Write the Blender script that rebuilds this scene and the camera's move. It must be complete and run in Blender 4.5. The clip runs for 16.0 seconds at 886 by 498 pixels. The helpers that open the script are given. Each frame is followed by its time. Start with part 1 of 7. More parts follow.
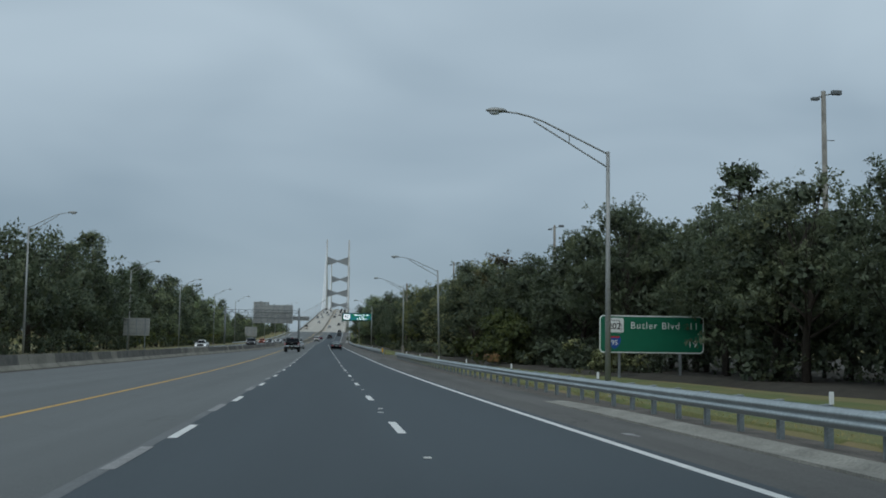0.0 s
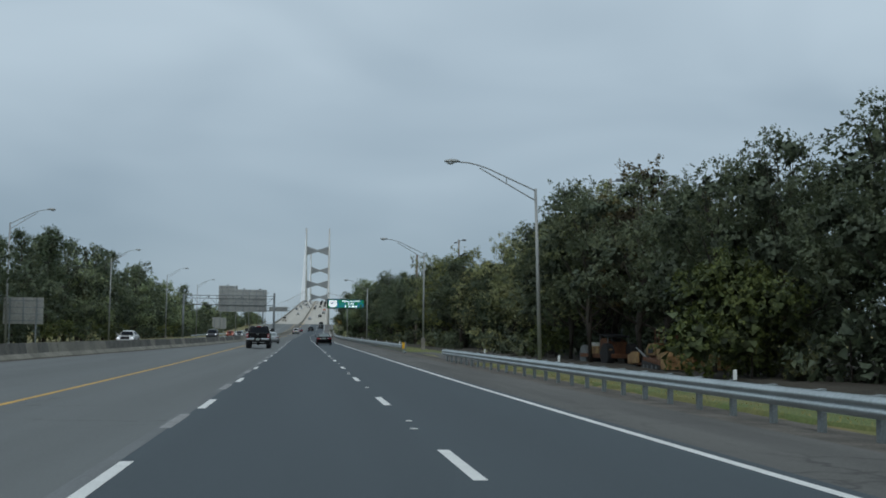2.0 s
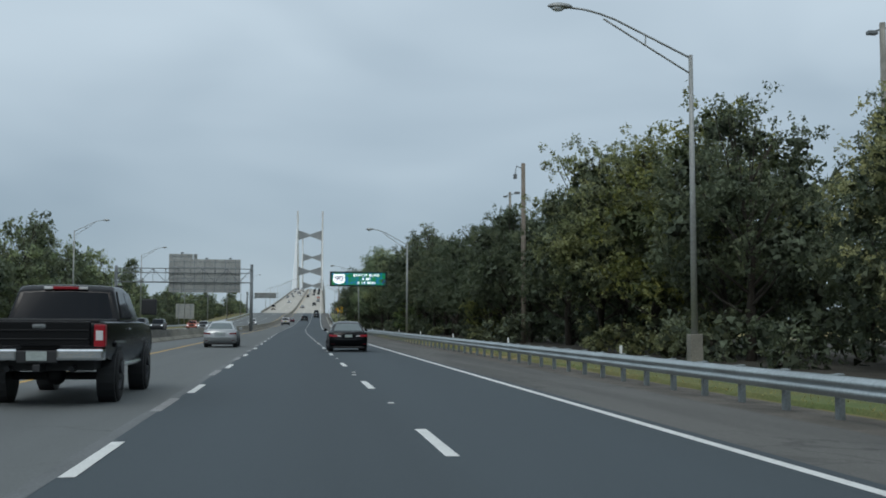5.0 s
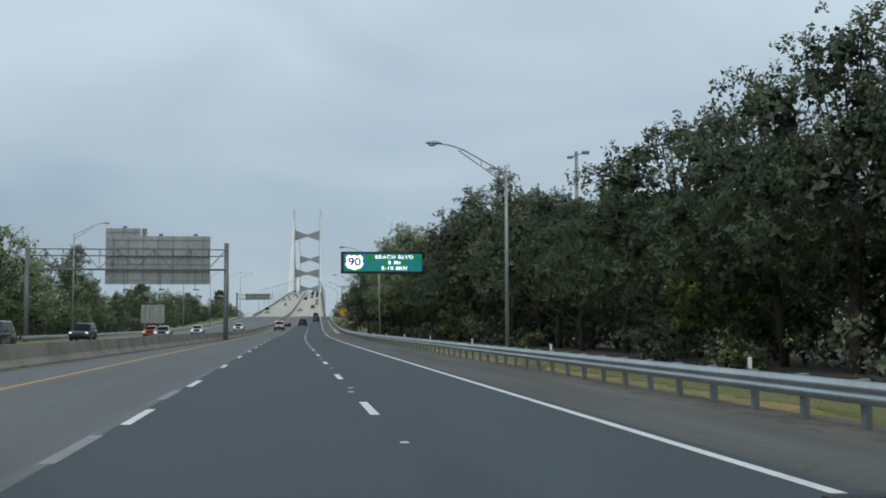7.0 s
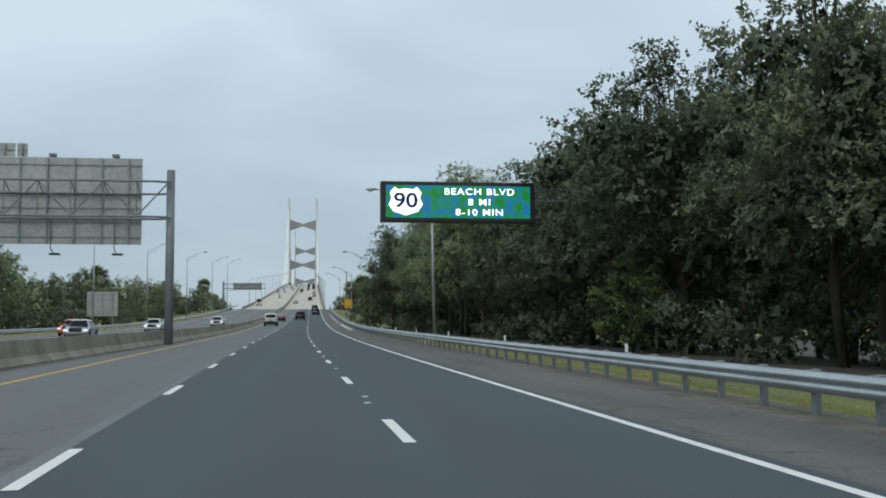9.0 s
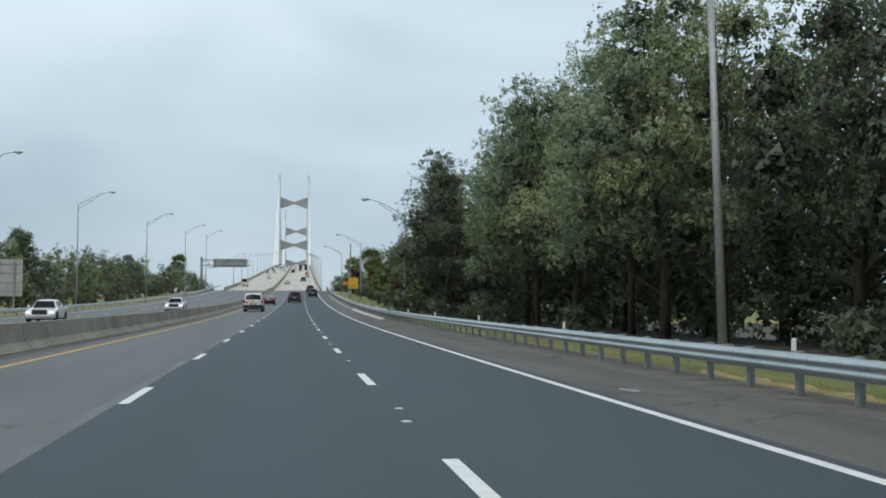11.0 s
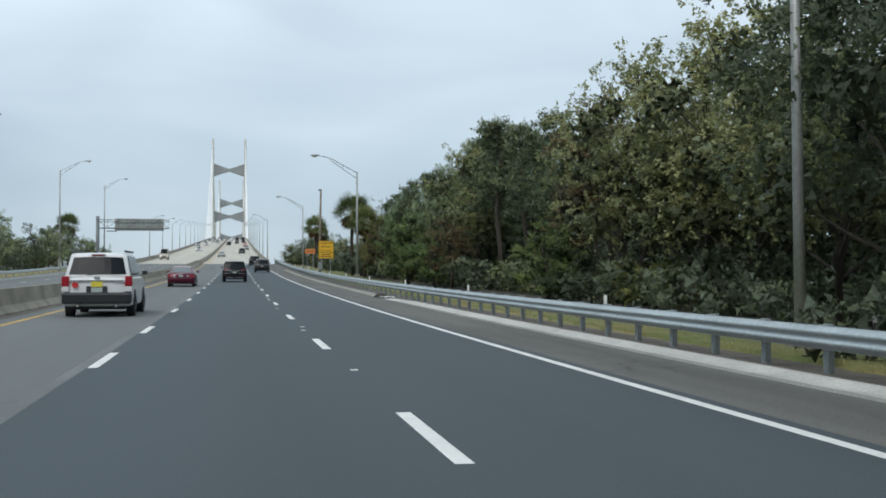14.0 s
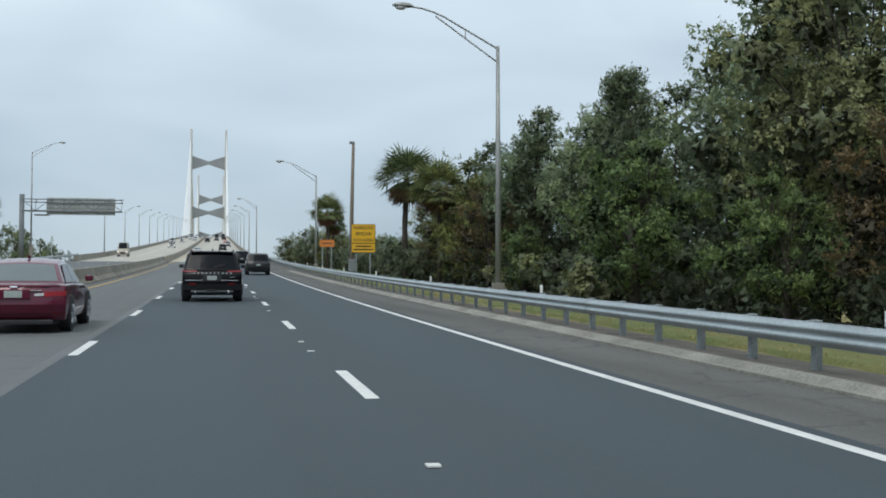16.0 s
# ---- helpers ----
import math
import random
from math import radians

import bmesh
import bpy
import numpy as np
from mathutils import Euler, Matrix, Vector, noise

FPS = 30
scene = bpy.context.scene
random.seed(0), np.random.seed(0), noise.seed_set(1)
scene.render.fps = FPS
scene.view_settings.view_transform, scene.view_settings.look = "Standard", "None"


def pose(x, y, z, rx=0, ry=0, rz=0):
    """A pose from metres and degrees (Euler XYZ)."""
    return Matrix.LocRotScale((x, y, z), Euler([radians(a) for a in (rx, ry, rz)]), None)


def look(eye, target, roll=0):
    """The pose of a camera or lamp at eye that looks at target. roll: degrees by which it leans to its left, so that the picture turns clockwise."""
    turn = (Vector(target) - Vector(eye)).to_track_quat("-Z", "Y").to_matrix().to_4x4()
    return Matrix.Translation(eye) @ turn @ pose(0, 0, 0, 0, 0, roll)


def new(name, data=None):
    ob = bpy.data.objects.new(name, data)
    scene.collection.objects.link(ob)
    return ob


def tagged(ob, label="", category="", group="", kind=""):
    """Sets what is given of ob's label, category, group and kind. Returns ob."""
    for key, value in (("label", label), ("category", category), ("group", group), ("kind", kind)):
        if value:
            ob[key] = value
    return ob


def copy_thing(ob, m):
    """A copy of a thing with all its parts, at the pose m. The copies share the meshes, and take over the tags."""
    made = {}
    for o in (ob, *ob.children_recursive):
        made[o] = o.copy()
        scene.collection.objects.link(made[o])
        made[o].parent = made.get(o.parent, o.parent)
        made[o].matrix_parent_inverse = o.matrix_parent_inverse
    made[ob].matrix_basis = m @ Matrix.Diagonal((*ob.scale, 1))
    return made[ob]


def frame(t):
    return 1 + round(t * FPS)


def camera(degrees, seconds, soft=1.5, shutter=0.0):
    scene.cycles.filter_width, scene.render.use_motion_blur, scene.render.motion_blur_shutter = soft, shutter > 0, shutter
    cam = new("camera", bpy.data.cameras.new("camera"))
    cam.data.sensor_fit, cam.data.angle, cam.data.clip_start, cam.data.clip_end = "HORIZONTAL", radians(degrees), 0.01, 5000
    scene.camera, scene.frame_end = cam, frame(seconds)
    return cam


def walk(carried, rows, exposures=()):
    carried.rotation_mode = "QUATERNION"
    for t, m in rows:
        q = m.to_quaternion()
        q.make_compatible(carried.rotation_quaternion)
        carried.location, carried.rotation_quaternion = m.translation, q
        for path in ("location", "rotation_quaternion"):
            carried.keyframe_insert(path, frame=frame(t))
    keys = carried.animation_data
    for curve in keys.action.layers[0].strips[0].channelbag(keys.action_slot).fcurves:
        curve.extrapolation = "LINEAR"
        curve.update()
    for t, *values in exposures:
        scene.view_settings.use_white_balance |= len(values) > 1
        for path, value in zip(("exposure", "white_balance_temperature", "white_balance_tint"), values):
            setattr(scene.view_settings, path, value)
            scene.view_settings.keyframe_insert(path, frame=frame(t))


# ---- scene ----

# ---- the road's line and profile: knots along y of its slope and its heading ----
KNOT_Y = [-100, 100, 200, 280, 360, 440, 520, 620, 720, 900, 1150, 1455, 1760, 2010, 2600]
KNOT_S = [-0.0099, 0.0115, 0.0128, 0.013, 0.0157, 0.0277, 0.0373, 0.0484, 0.0570, 0.060, 0.060, 0.0, -0.060, -0.060, -0.02]
KNOT_C = [-0.0078, -0.0077, -0.0089, -0.0071, 0.0086, 0.0135, 0.0143, 0.0150, 0.0152, 0.0152, 0.0152, 0.0152, 0.0152, 0.0152, 0.0152]
GRID_Y = np.arange(-400, 4000, 5.0)


def summed(slopes):
    s = np.interp(GRID_Y, KNOT_Y, slopes)
    z = np.concatenate(([0], np.cumsum((s[1:] + s[:-1]) / 2 * 5.0)))
    return z - np.interp(0, GRID_Y, z)


ROAD_Z, ROAD_X = summed(KNOT_S), summed(KNOT_C)


def zr(y):
    return float(np.interp(y, GRID_Y, ROAD_Z))


def xr(y):
    return float(np.interp(y, GRID_Y, ROAD_X))


def on_road(off, y, up=0.0):
    """A place off metres right of the road's right-hand dashed line."""
    return Vector((xr(y) + off, y, zr(y) + up))


def road_pose(off, y, up=0.0, turn=0.0, pitch=True):
    slope = math.degrees(math.atan(np.interp(y, KNOT_Y, KNOT_S))) if pitch else 0
    head = -math.degrees(math.atan(np.interp(y, KNOT_Y, KNOT_C)))
    p = on_road(off, y, up)
    return pose(p.x, p.y, p.z, 0, 0, head + turn) @ pose(0, 0, 0, slope * math.cos(radians(turn)), slope * math.sin(radians(turn)), 0)


# ---- camera ----
cam = camera(42.7, 16.0, soft=1.8)
PATH = [
    (0.0, -1.357, 0.002, 1.374, 5.294, -0.776, -5.578),
    (0.5, -1.504, 14.252, 1.397, 5.234, -0.607, -5.966),
    (1.0, -1.698, 28.490, 1.441, 5.163, -0.564, -6.197),
    (1.5, -1.944, 42.703, 1.506, 5.175, -0.913, -6.391),
    (2.0, -2.203, 56.876, 1.593, 4.975, -0.600, -6.628),
    (2.5, -2.394, 71.018, 1.701, 4.884, -0.845, -6.736),
    (3.0, -2.503, 85.146, 1.831, 4.908, -0.758, -6.661),
    (3.5, -2.597, 99.284, 1.982, 4.764, -0.039, -6.699),
    (4.0, -2.673, 113.416, 2.146, 4.695, -0.305, -6.836),
    (4.5, -2.725, 127.525, 2.312, 4.446, -0.264, -6.931),
    (7.0, -2.896, 196.388, 3.162, 4.641, 0.237, -7.149),
    (7.5, -2.986, 209.775, 3.334, 4.698, -0.006, -7.182),
    (8.0, -3.106, 223.168, 3.507, 4.662, 0.037, -7.254),
    (10.5, -3.799, 291.046, 4.389, 3.713, 0.072, -7.722),
    (11.0, -3.826, 304.827, 4.576, 3.541, 0.005, -7.918),
    (11.5, -3.839, 318.657, 4.771, 3.410, 0.159, -8.454),
    (12.0, -3.842, 332.562, 4.973, 3.291, 0.022, -9.094),
    (12.5, -3.817, 346.564, 5.183, 3.001, 0.289, -9.721),
    (13.0, -3.758, 360.661, 5.401, 2.716, 0.412, -10.178),
    (13.5, -3.670, 374.850, 5.640, 2.445, 0.456, -10.593),
    (14.0, -3.551, 389.131, 5.912, 2.347, 0.327, -11.112),
    (14.5, -3.394, 403.469, 6.215, 2.260, 0.132, -11.567),
    (15.0, -3.209, 417.838, 6.550, 2.135, 0.122, -11.994),
    (15.5, -3.017, 432.216, 6.916, 2.293, 0.008, -12.242),
    (16.0, -2.795, 446.600, 7.312, 2.406, -0.006, -12.132),
]
EXPOSURES = [(0.0, -0.34, 6250, 8), (3.0, -0.14, 6350, 9), (7.0, 0.02, 6450, 10), (10.5, 0.32, 6550, 10), (13.0, 0.44, 6600, 11), (16.0, 0.36, 6600, 11)]
walk(cam, [(t, pose(x, y, z, 90 + pitch, roll, yaw)) for t, x, y, z, pitch, roll, yaw in PATH], EXPOSURES)

# ---- overcast daylight ----
SUN_ELEVATION, SUN_TURN = radians(48), radians(205)
world = bpy.data.worlds.new("overcast_sky")
scene.world = world
world.use_nodes = True
wn, wl = world.node_tree.nodes, world.node_tree.links
wn.clear()
w_out = wn.new("ShaderNodeOutputWorld")
w_sky = wn.new("ShaderNodeTexSky")
w_sky.sky_type, w_sky.sun_disc = "NISHITA", False
w_sky.sun_elevation, w_sky.sun_rotation = SUN_ELEVATION, SUN_TURN
w_bg_sky = wn.new("ShaderNodeBackground")
w_bg_sky.inputs[1].default_value = 0.10
wl.new(w_sky.outputs[0], w_bg_sky.inputs[0])
# the cloud deck: a soft grey that is paler overhead, with broad uneven billows
w_co = wn.new("ShaderNodeTexCoord")
w_sep = wn.new("ShaderNodeSeparateXYZ")
wl.new(w_co.outputs["Generated"], w_sep.inputs[0])
w_map = wn.new("ShaderNodeMapping")
w_map.inputs["Scale"].default_value = (1.5, 1.5, 4.6)
w_map.inputs["Rotation"].default_value = (0.12, 0.08, 0.3)
wl.new(w_co.outputs["Generated"], w_map.inputs[0])
w_noise = wn.new("ShaderNodeTexNoise")
w_noise.inputs["Scale"].default_value, w_noise.inputs["Detail"].default_value, w_noise.inputs["Roughness"].default_value = 1.9, 3.0, 0.42
w_noise.inputs["Distortion"].default_value = 0.4
wl.new(w_map.outputs[0], w_noise.inputs["Vector"])
w_high = wn.new("ShaderNodeMapRange")
w_high.inputs["From Min"].default_value, w_high.inputs["From Max"].default_value = -0.02, 0.38
w_high.inputs["To Min"].default_value, w_high.inputs["To Max"].default_value = 0.02, 0.80
wl.new(w_sep.outputs[2], w_high.inputs[0])
w_wave = wn.new("ShaderNodeMapRange")
w_wave.inputs["From Min"].default_value, w_wave.inputs["From Max"].default_value = 0.3, 0.7
w_wave.inputs["To Min"].default_value, w_wave.inputs["To Max"].default_value = -0.06, 0.28
wl.new(w_noise.outputs["Fac"], w_wave.inputs[0])
w_add = wn.new("ShaderNodeMath")
w_add.operation = "ADD"
w_add.use_clamp = True
wl.new(w_high.outputs[0], w_add.inputs[0])
wl.new(w_wave.outputs[0], w_add.inputs[1])
w_ramp = wn.new("ShaderNodeValToRGB")
w_ramp.color_ramp.elements[0].position, w_ramp.color_ramp.elements[0].color = 0.0, (0.140, 0.203, 0.262, 1)
w_ramp.color_ramp.elements[1].position, w_ramp.color_ramp.elements[1].color = 1.0, (0.535, 0.625, 0.685, 1)
wl.new(w_add.outputs[0], w_ramp.inputs[0])
w_bg = wn.new("ShaderNodeBackground")
w_bg.inputs[1].default_value = 1.32
wl.new(w_ramp.outputs[0], w_bg.inputs[0])
w_mix = wn.new("ShaderNodeMixShader")
w_mix.inputs[0].default_value = 0.90
wl.new(w_bg_sky.outputs[0], w_mix.inputs[1])
wl.new(w_bg.outputs[0], w_mix.inputs[2])
wl.new(w_mix.outputs[0], w_out.inputs[0])

sun = new("sun", bpy.data.lights.new("sun", "SUN"))
sun.data.energy, sun.data.angle, sun.data.color = 0.8, radians(25), (1.0, 0.97, 0.92)
sun.matrix_world = look((0, 0, 60), (0 - math.sin(SUN_TURN) * math.cos(SUN_ELEVATION) * 10, 0 - math.cos(SUN_TURN) * math.cos(SUN_ELEVATION) * 10, 60 - math.sin(SUN_ELEVATION) * 10))

# ---- materials ----
MATS = {}


def mat(name, color, rough=0.8, metal=0.0, vary=0.25, scale=6.0, fine=90.0, bump=0.2, dark=None, spec=0.5, stretch=(1, 1, 1), coat=0.0, emit=0.0, space="Object"):
    """Principled, with a broad and a fine noise in colour, roughness and relief."""
    if name in MATS:
        return MATS[name]
    m = bpy.data.materials.new(name)
    m.use_nodes = True
    n, l = m.node_tree.nodes, m.node_tree.links
    b = n["Principled BSDF"]
    b.inputs["Roughness"].default_value, b.inputs["Metallic"].default_value = rough, metal
    b.inputs["Specular IOR Level"].default_value = spec
    b.inputs["Coat Weight"].default_value = coat
    co = n.new("ShaderNodeTexCoord")
    mp = n.new("ShaderNodeMapping")
    mp.inputs["Scale"].default_value = stretch
    l.new(co.outputs[space], mp.inputs[0])
    big = n.new("ShaderNodeTexNoise")
    big.inputs["Scale"].default_value, big.inputs["Detail"].default_value = scale, 4.0
    small = n.new("ShaderNodeTexNoise")
    small.inputs["Scale"].default_value, small.inputs["Detail"].default_value = fine, 2.0
    l.new(mp.outputs[0], big.inputs["Vector"])
    l.new(co.outputs[space], small.inputs["Vector"])
    mix = n.new("ShaderNodeMix")
    mix.data_type = "RGBA"
    c2 = dark if dark else tuple(c * (1 - vary) for c in color)
    mix.inputs[6].default_value = (*color, 1)
    mix.inputs[7].default_value = (*c2, 1)
    rng = n.new("ShaderNodeMapRange")
    rng.inputs["From Min"].default_value, rng.inputs["From Max"].default_value = 0.35, 0.68
    l.new(big.outputs["Fac"], rng.inputs[0])
    l.new(rng.outputs[0], mix.inputs[0])
    mul = n.new("ShaderNodeMix")
    mul.data_type, mul.blend_type = "RGBA", "MULTIPLY"
    mul.inputs[0].default_value = min(1.0, vary * 1.6)
    l.new(mix.outputs[2], mul.inputs[6])
    grey = n.new("ShaderNodeMapRange")
    grey.inputs["From Min"].default_value, grey.inputs["From Max"].default_value = 0.3, 0.7
    grey.inputs["To Min"].default_value, grey.inputs["To Max"].default_value = 0.55, 1.35
    l.new(small.outputs["Fac"], grey.inputs[0])
    l.new(grey.outputs[0], mul.inputs[7])
    l.new(mul.outputs[2], b.inputs["Base Color"])
    if bump:
        bp = n.new("ShaderNodeBump")
        bp.inputs["Strength"].default_value, bp.inputs["Distance"].default_value = bump, 0.02
        l.new(small.outputs["Fac"], bp.inputs["Height"])
        l.new(bp.outputs[0], b.inputs["Normal"])
    if emit:
        b.inputs["Emission Color"].default_value = (*color, 1)
        b.inputs["Emission Strength"].default_value = emit
    MATS[name] = m
    return m


def leaf_mat(name, light, dark):
    """Leaves: each one its own tone between two greens, thin enough to let some light through."""
    m = bpy.data.materials.new(name)
    m.use_nodes = True
    n, l = m.node_tree.nodes, m.node_tree.links
    b = n["Principled BSDF"]
    b.inputs["Roughness"].default_value = 0.6
    b.inputs["Specular IOR Level"].default_value = 0.35
    g = n.new("ShaderNodeNewGeometry")
    info = n.new("ShaderNodeObjectInfo")
    ramp = n.new("ShaderNodeValToRGB")
    ramp.color_ramp.elements[0].color = (*dark, 1)
    ramp.color_ramp.elements[1].color = (*light, 1)
    l.new(g.outputs["Random Per Island"], ramp.inputs[0])
    hsv = n.new("ShaderNodeHueSaturation")
    shift = n.new("ShaderNodeMapRange")
    shift.inputs["To Min"].default_value, shift.inputs["To Max"].default_value = 0.475, 0.515
    l.new(info.outputs["Random"], shift.inputs[0])
    l.new(shift.outputs[0], hsv.inputs["Hue"])
    val = n.new("ShaderNodeMapRange")
    val.inputs["To Min"].default_value, val.inputs["To Max"].default_value = 1.25, 0.75
    l.new(info.outputs["Random"], val.inputs[0])
    l.new(val.outputs[0], hsv.inputs["Value"])
    # patches of warmer growth, about two metres across
    place = n.new("ShaderNodeTexCoord")
    patch = n.new("ShaderNodeTexNoise")
    patch.inputs["Scale"].default_value, patch.inputs["Detail"].default_value = 0.42, 3.0
    l.new(place.outputs["Object"], patch.inputs["Vector"])
    amount = n.new("ShaderNodeMapRange")
    amount.inputs["From Min"].default_value, amount.inputs["From Max"].default_value = 0.45, 0.72
    amount.inputs["To Max"].default_value = 0.45
    l.new(patch.outputs["Fac"], amount.inputs[0])
    warm = n.new("ShaderNodeMix")
    warm.data_type, warm.blend_type = "RGBA", "MULTIPLY"
    warm.inputs[7].default_value = (1.45, 1.22, 0.78, 1)
    l.new(amount.outputs[0], warm.inputs[0])
    l.new(ramp.outputs[0], warm.inputs[6])
    l.new(warm.outputs[2], hsv.inputs["Color"])
    l.new(hsv.outputs[0], b.inputs["Base Color"])
    tr = n.new("ShaderNodeBsdfTranslucent")
    l.new(hsv.outputs[0], tr.inputs[0])
    mx = n.new("ShaderNodeMixShader")
    mx.inputs[0].default_value = 0.30
    l.new(b.outputs[0], mx.inputs[1])
    l.new(tr.outputs[0], mx.inputs[2])
    l.new(mx.outputs[0], n["Material Output"].inputs[0])
    MATS[name] = m
    return m


def add_cracks(m, scale, width, depth):
    """Thin dark cracks between wandering cells, laid over a material's colour."""
    n, l = m.node_tree.nodes, m.node_tree.links
    b = n["Principled BSDF"]
    old = b.inputs["Base Color"].links[0].from_socket
    co = n.new("ShaderNodeTexCoord")
    warp = n.new("ShaderNodeTexNoise")
    warp.inputs["Scale"].default_value, warp.inputs["Detail"].default_value = 1.6, 4.0
    l.new(co.outputs["Object"], warp.inputs["Vector"])
    add = n.new("ShaderNodeMix")
    add.data_type, add.blend_type = "RGBA", "ADD"
    add.inputs[0].default_value = 0.9
    l.new(co.outputs["Object"], add.inputs[6])
    l.new(warp.outputs["Color"], add.inputs[7])
    cell = n.new("ShaderNodeTexVoronoi")
    cell.feature = "DISTANCE_TO_EDGE"
    cell.inputs["Scale"].default_value = scale
    l.new(add.outputs[2], cell.inputs["Vector"])
    rng = n.new("ShaderNodeMapRange")
    rng.inputs["From Max"].default_value = width
    rng.inputs["To Min"].default_value, rng.inputs["To Max"].default_value = depth, 0.0
    l.new(cell.outputs["Distance"], rng.inputs[0])
    where = n.new("ShaderNodeTexNoise")
    where.inputs["Scale"].default_value = 0.12
    l.new(co.outputs["Object"], where.inputs["Vector"])
    gate = n.new("ShaderNodeMapRange")
    gate.inputs["From Min"].default_value, gate.inputs["From Max"].default_value = 0.45, 0.62
    l.new(where.outputs["Fac"], gate.inputs[0])
    both = n.new("ShaderNodeMath")
    both.operation = "MULTIPLY"
    l.new(rng.outputs[0], both.inputs[0])
    l.new(gate.outputs[0], both.inputs[1])
    mix = n.new("ShaderNodeMix")
    mix.data_type = "RGBA"
    mix.inputs[7].default_value = (0.03, 0.029, 0.027, 1)
    l.new(both.outputs[0], mix.inputs[0])
    l.new(old, mix.inputs[6])
    l.new(mix.outputs[2], b.inputs["Base Color"])


ASPHALT_NEW = mat("new_asphalt", (0.0515, 0.068, 0.0785), 0.85, vary=0.16, scale=0.25, fine=45, bump=0.25, stretch=(2.2, 0.06, 1))
ASPHALT_OLD = mat("old_asphalt", (0.136, 0.146, 0.144), 0.9, vary=0.20, scale=0.3, fine=40, bump=0.3, stretch=(2.0, 0.05, 1))
SHOULDER = mat("shoulder_asphalt", (0.125, 0.122, 0.112), 0.95, vary=0.36, scale=0.6, fine=35, bump=0.35, stretch=(1.5, 0.12, 1))
add_cracks(SHOULDER, 0.55, 0.035, 0.75)
add_cracks(ASPHALT_OLD, 0.22, 0.012, 0.5)
SEAM = mat("worn_seam", (0.165, 0.175, 0.177), 0.9, vary=0.3, scale=0.8, fine=30, stretch=(1, 0.3, 1))
DECK = mat("bridge_deck_concrete", (0.47, 0.44, 0.38), 0.9, vary=0.14, scale=0.12, fine=15, bump=0.15, stretch=(3, 0.1, 1))
CONCRETE = mat("weathered_concrete", (0.34, 0.325, 0.285), 0.9, vary=0.45, scale=0.7, fine=25, bump=0.3)
CONCRETE_TAN = mat("tan_stained_concrete", (0.285, 0.265, 0.215), 0.9, vary=0.4, scale=0.6, fine=25, bump=0.3)
CONCRETE_MILDEW = mat("mildewed_concrete", (0.095, 0.092, 0.082), 0.95, vary=0.5, scale=1.1, fine=18, bump=0.3, dark=(0.17, 0.16, 0.135))
CONCRETE_CLEAN = mat("pale_kerb_concrete", (0.49, 0.48, 0.445), 0.85, vary=0.22, scale=0.9, fine=22, bump=0.25)
CONCRETE_KERB = mat("worn_kerb_concrete", (0.30, 0.29, 0.25), 0.9, vary=0.4, scale=0.8, fine=22, bump=0.3)
CONCRETE_PALE = mat("pale_concrete", (0.62, 0.62, 0.60), 0.85, vary=0.12, scale=0.15, fine=8, bump=0.1)
# the towers' concrete again, with shade and blue haze put into its colour
CONCRETE_SHADED = mat("shaded_concrete", (0.30, 0.32, 0.335), 0.85, vary=0.12, scale=0.2, fine=8, bump=0.1)
GRAVEL = mat("gravel_soil", (0.145, 0.130, 0.110), 1.0, vary=0.45, scale=1.2, fine=22, bump=0.6)
GRASS_SOIL = mat("grassy_ground", (0.165, 0.172, 0.060), 1.0, vary=0.16, scale=0.35, fine=28, bump=0.2, dark=(0.235, 0.180, 0.085))
PAINT_WHITE = mat("white_road_paint", (0.74, 0.74, 0.71), 0.7, vary=0.16, scale=1.5, fine=25, bump=0.2)
PAINT_WORN = mat("worn_white_paint", (0.30, 0.30, 0.295), 0.8, vary=0.35, scale=1.5, fine=25, bump=0.2)
PAINT_YELLOW = mat("yellow_road_paint", (0.60, 0.36, 0.075), 0.75, vary=0.2, scale=1.0, fine=20, bump=0.2)
GALV = mat("galvanised_steel", (0.47, 0.52, 0.53), 0.42, 0.65, vary=0.18, scale=0.8, fine=14, bump=0.05)
GALV_POST = mat("galvanised_post", (0.30, 0.335, 0.345), 0.55, 0.45, vary=0.25, scale=2.0, fine=20, bump=0.05)
POLE_ALU = mat("dull_aluminium", (0.36, 0.37, 0.355), 0.5, 0.4, vary=0.2, scale=0.6, fine=10, bump=0.05)
STEEL_DARK = mat("weathered_steel", (0.20, 0.22, 0.225), 0.6, 0.3, vary=0.2, scale=0.8, fine=12, bump=0.05)
SIGN_BACK = mat("sign_back_aluminium", (0.42, 0.425, 0.40), 0.5, 0.35, vary=0.22, scale=0.5, fine=6, bump=0.05)
SIGN_GREEN = mat("sign_green", (0.008, 0.150, 0.080), 0.45, vary=0.12, scale=1.5, fine=30, bump=0)
SIGN_WHITE = mat("sign_white", (0.80, 0.82, 0.80), 0.5, vary=0.05, scale=2, fine=20, bump=0)
SIGN_YELLOW = mat("sign_yellow", (0.80, 0.46, 0.02), 0.5, vary=0.1, scale=1.5, fine=20, bump=0)
SIGN_ORANGE = mat("sign_orange", (0.62, 0.20, 0.04), 0.5, vary=0.1, scale=1.5, fine=20, bump=0)
SIGN_BLACK = mat("sign_black", (0.02, 0.02, 0.022), 0.5, vary=0.1, bump=0)
SIGN_BLUE = mat("sign_blue", (0.02, 0.09, 0.36), 0.45, vary=0.1, bump=0)
SIGN_RED = mat("sign_red", (0.55, 0.03, 0.03), 0.45, vary=0.1, bump=0)
LAMP_GLASS = mat("lamp_glass", (0.60, 0.62, 0.62), 0.25, vary=0.1, bump=0)
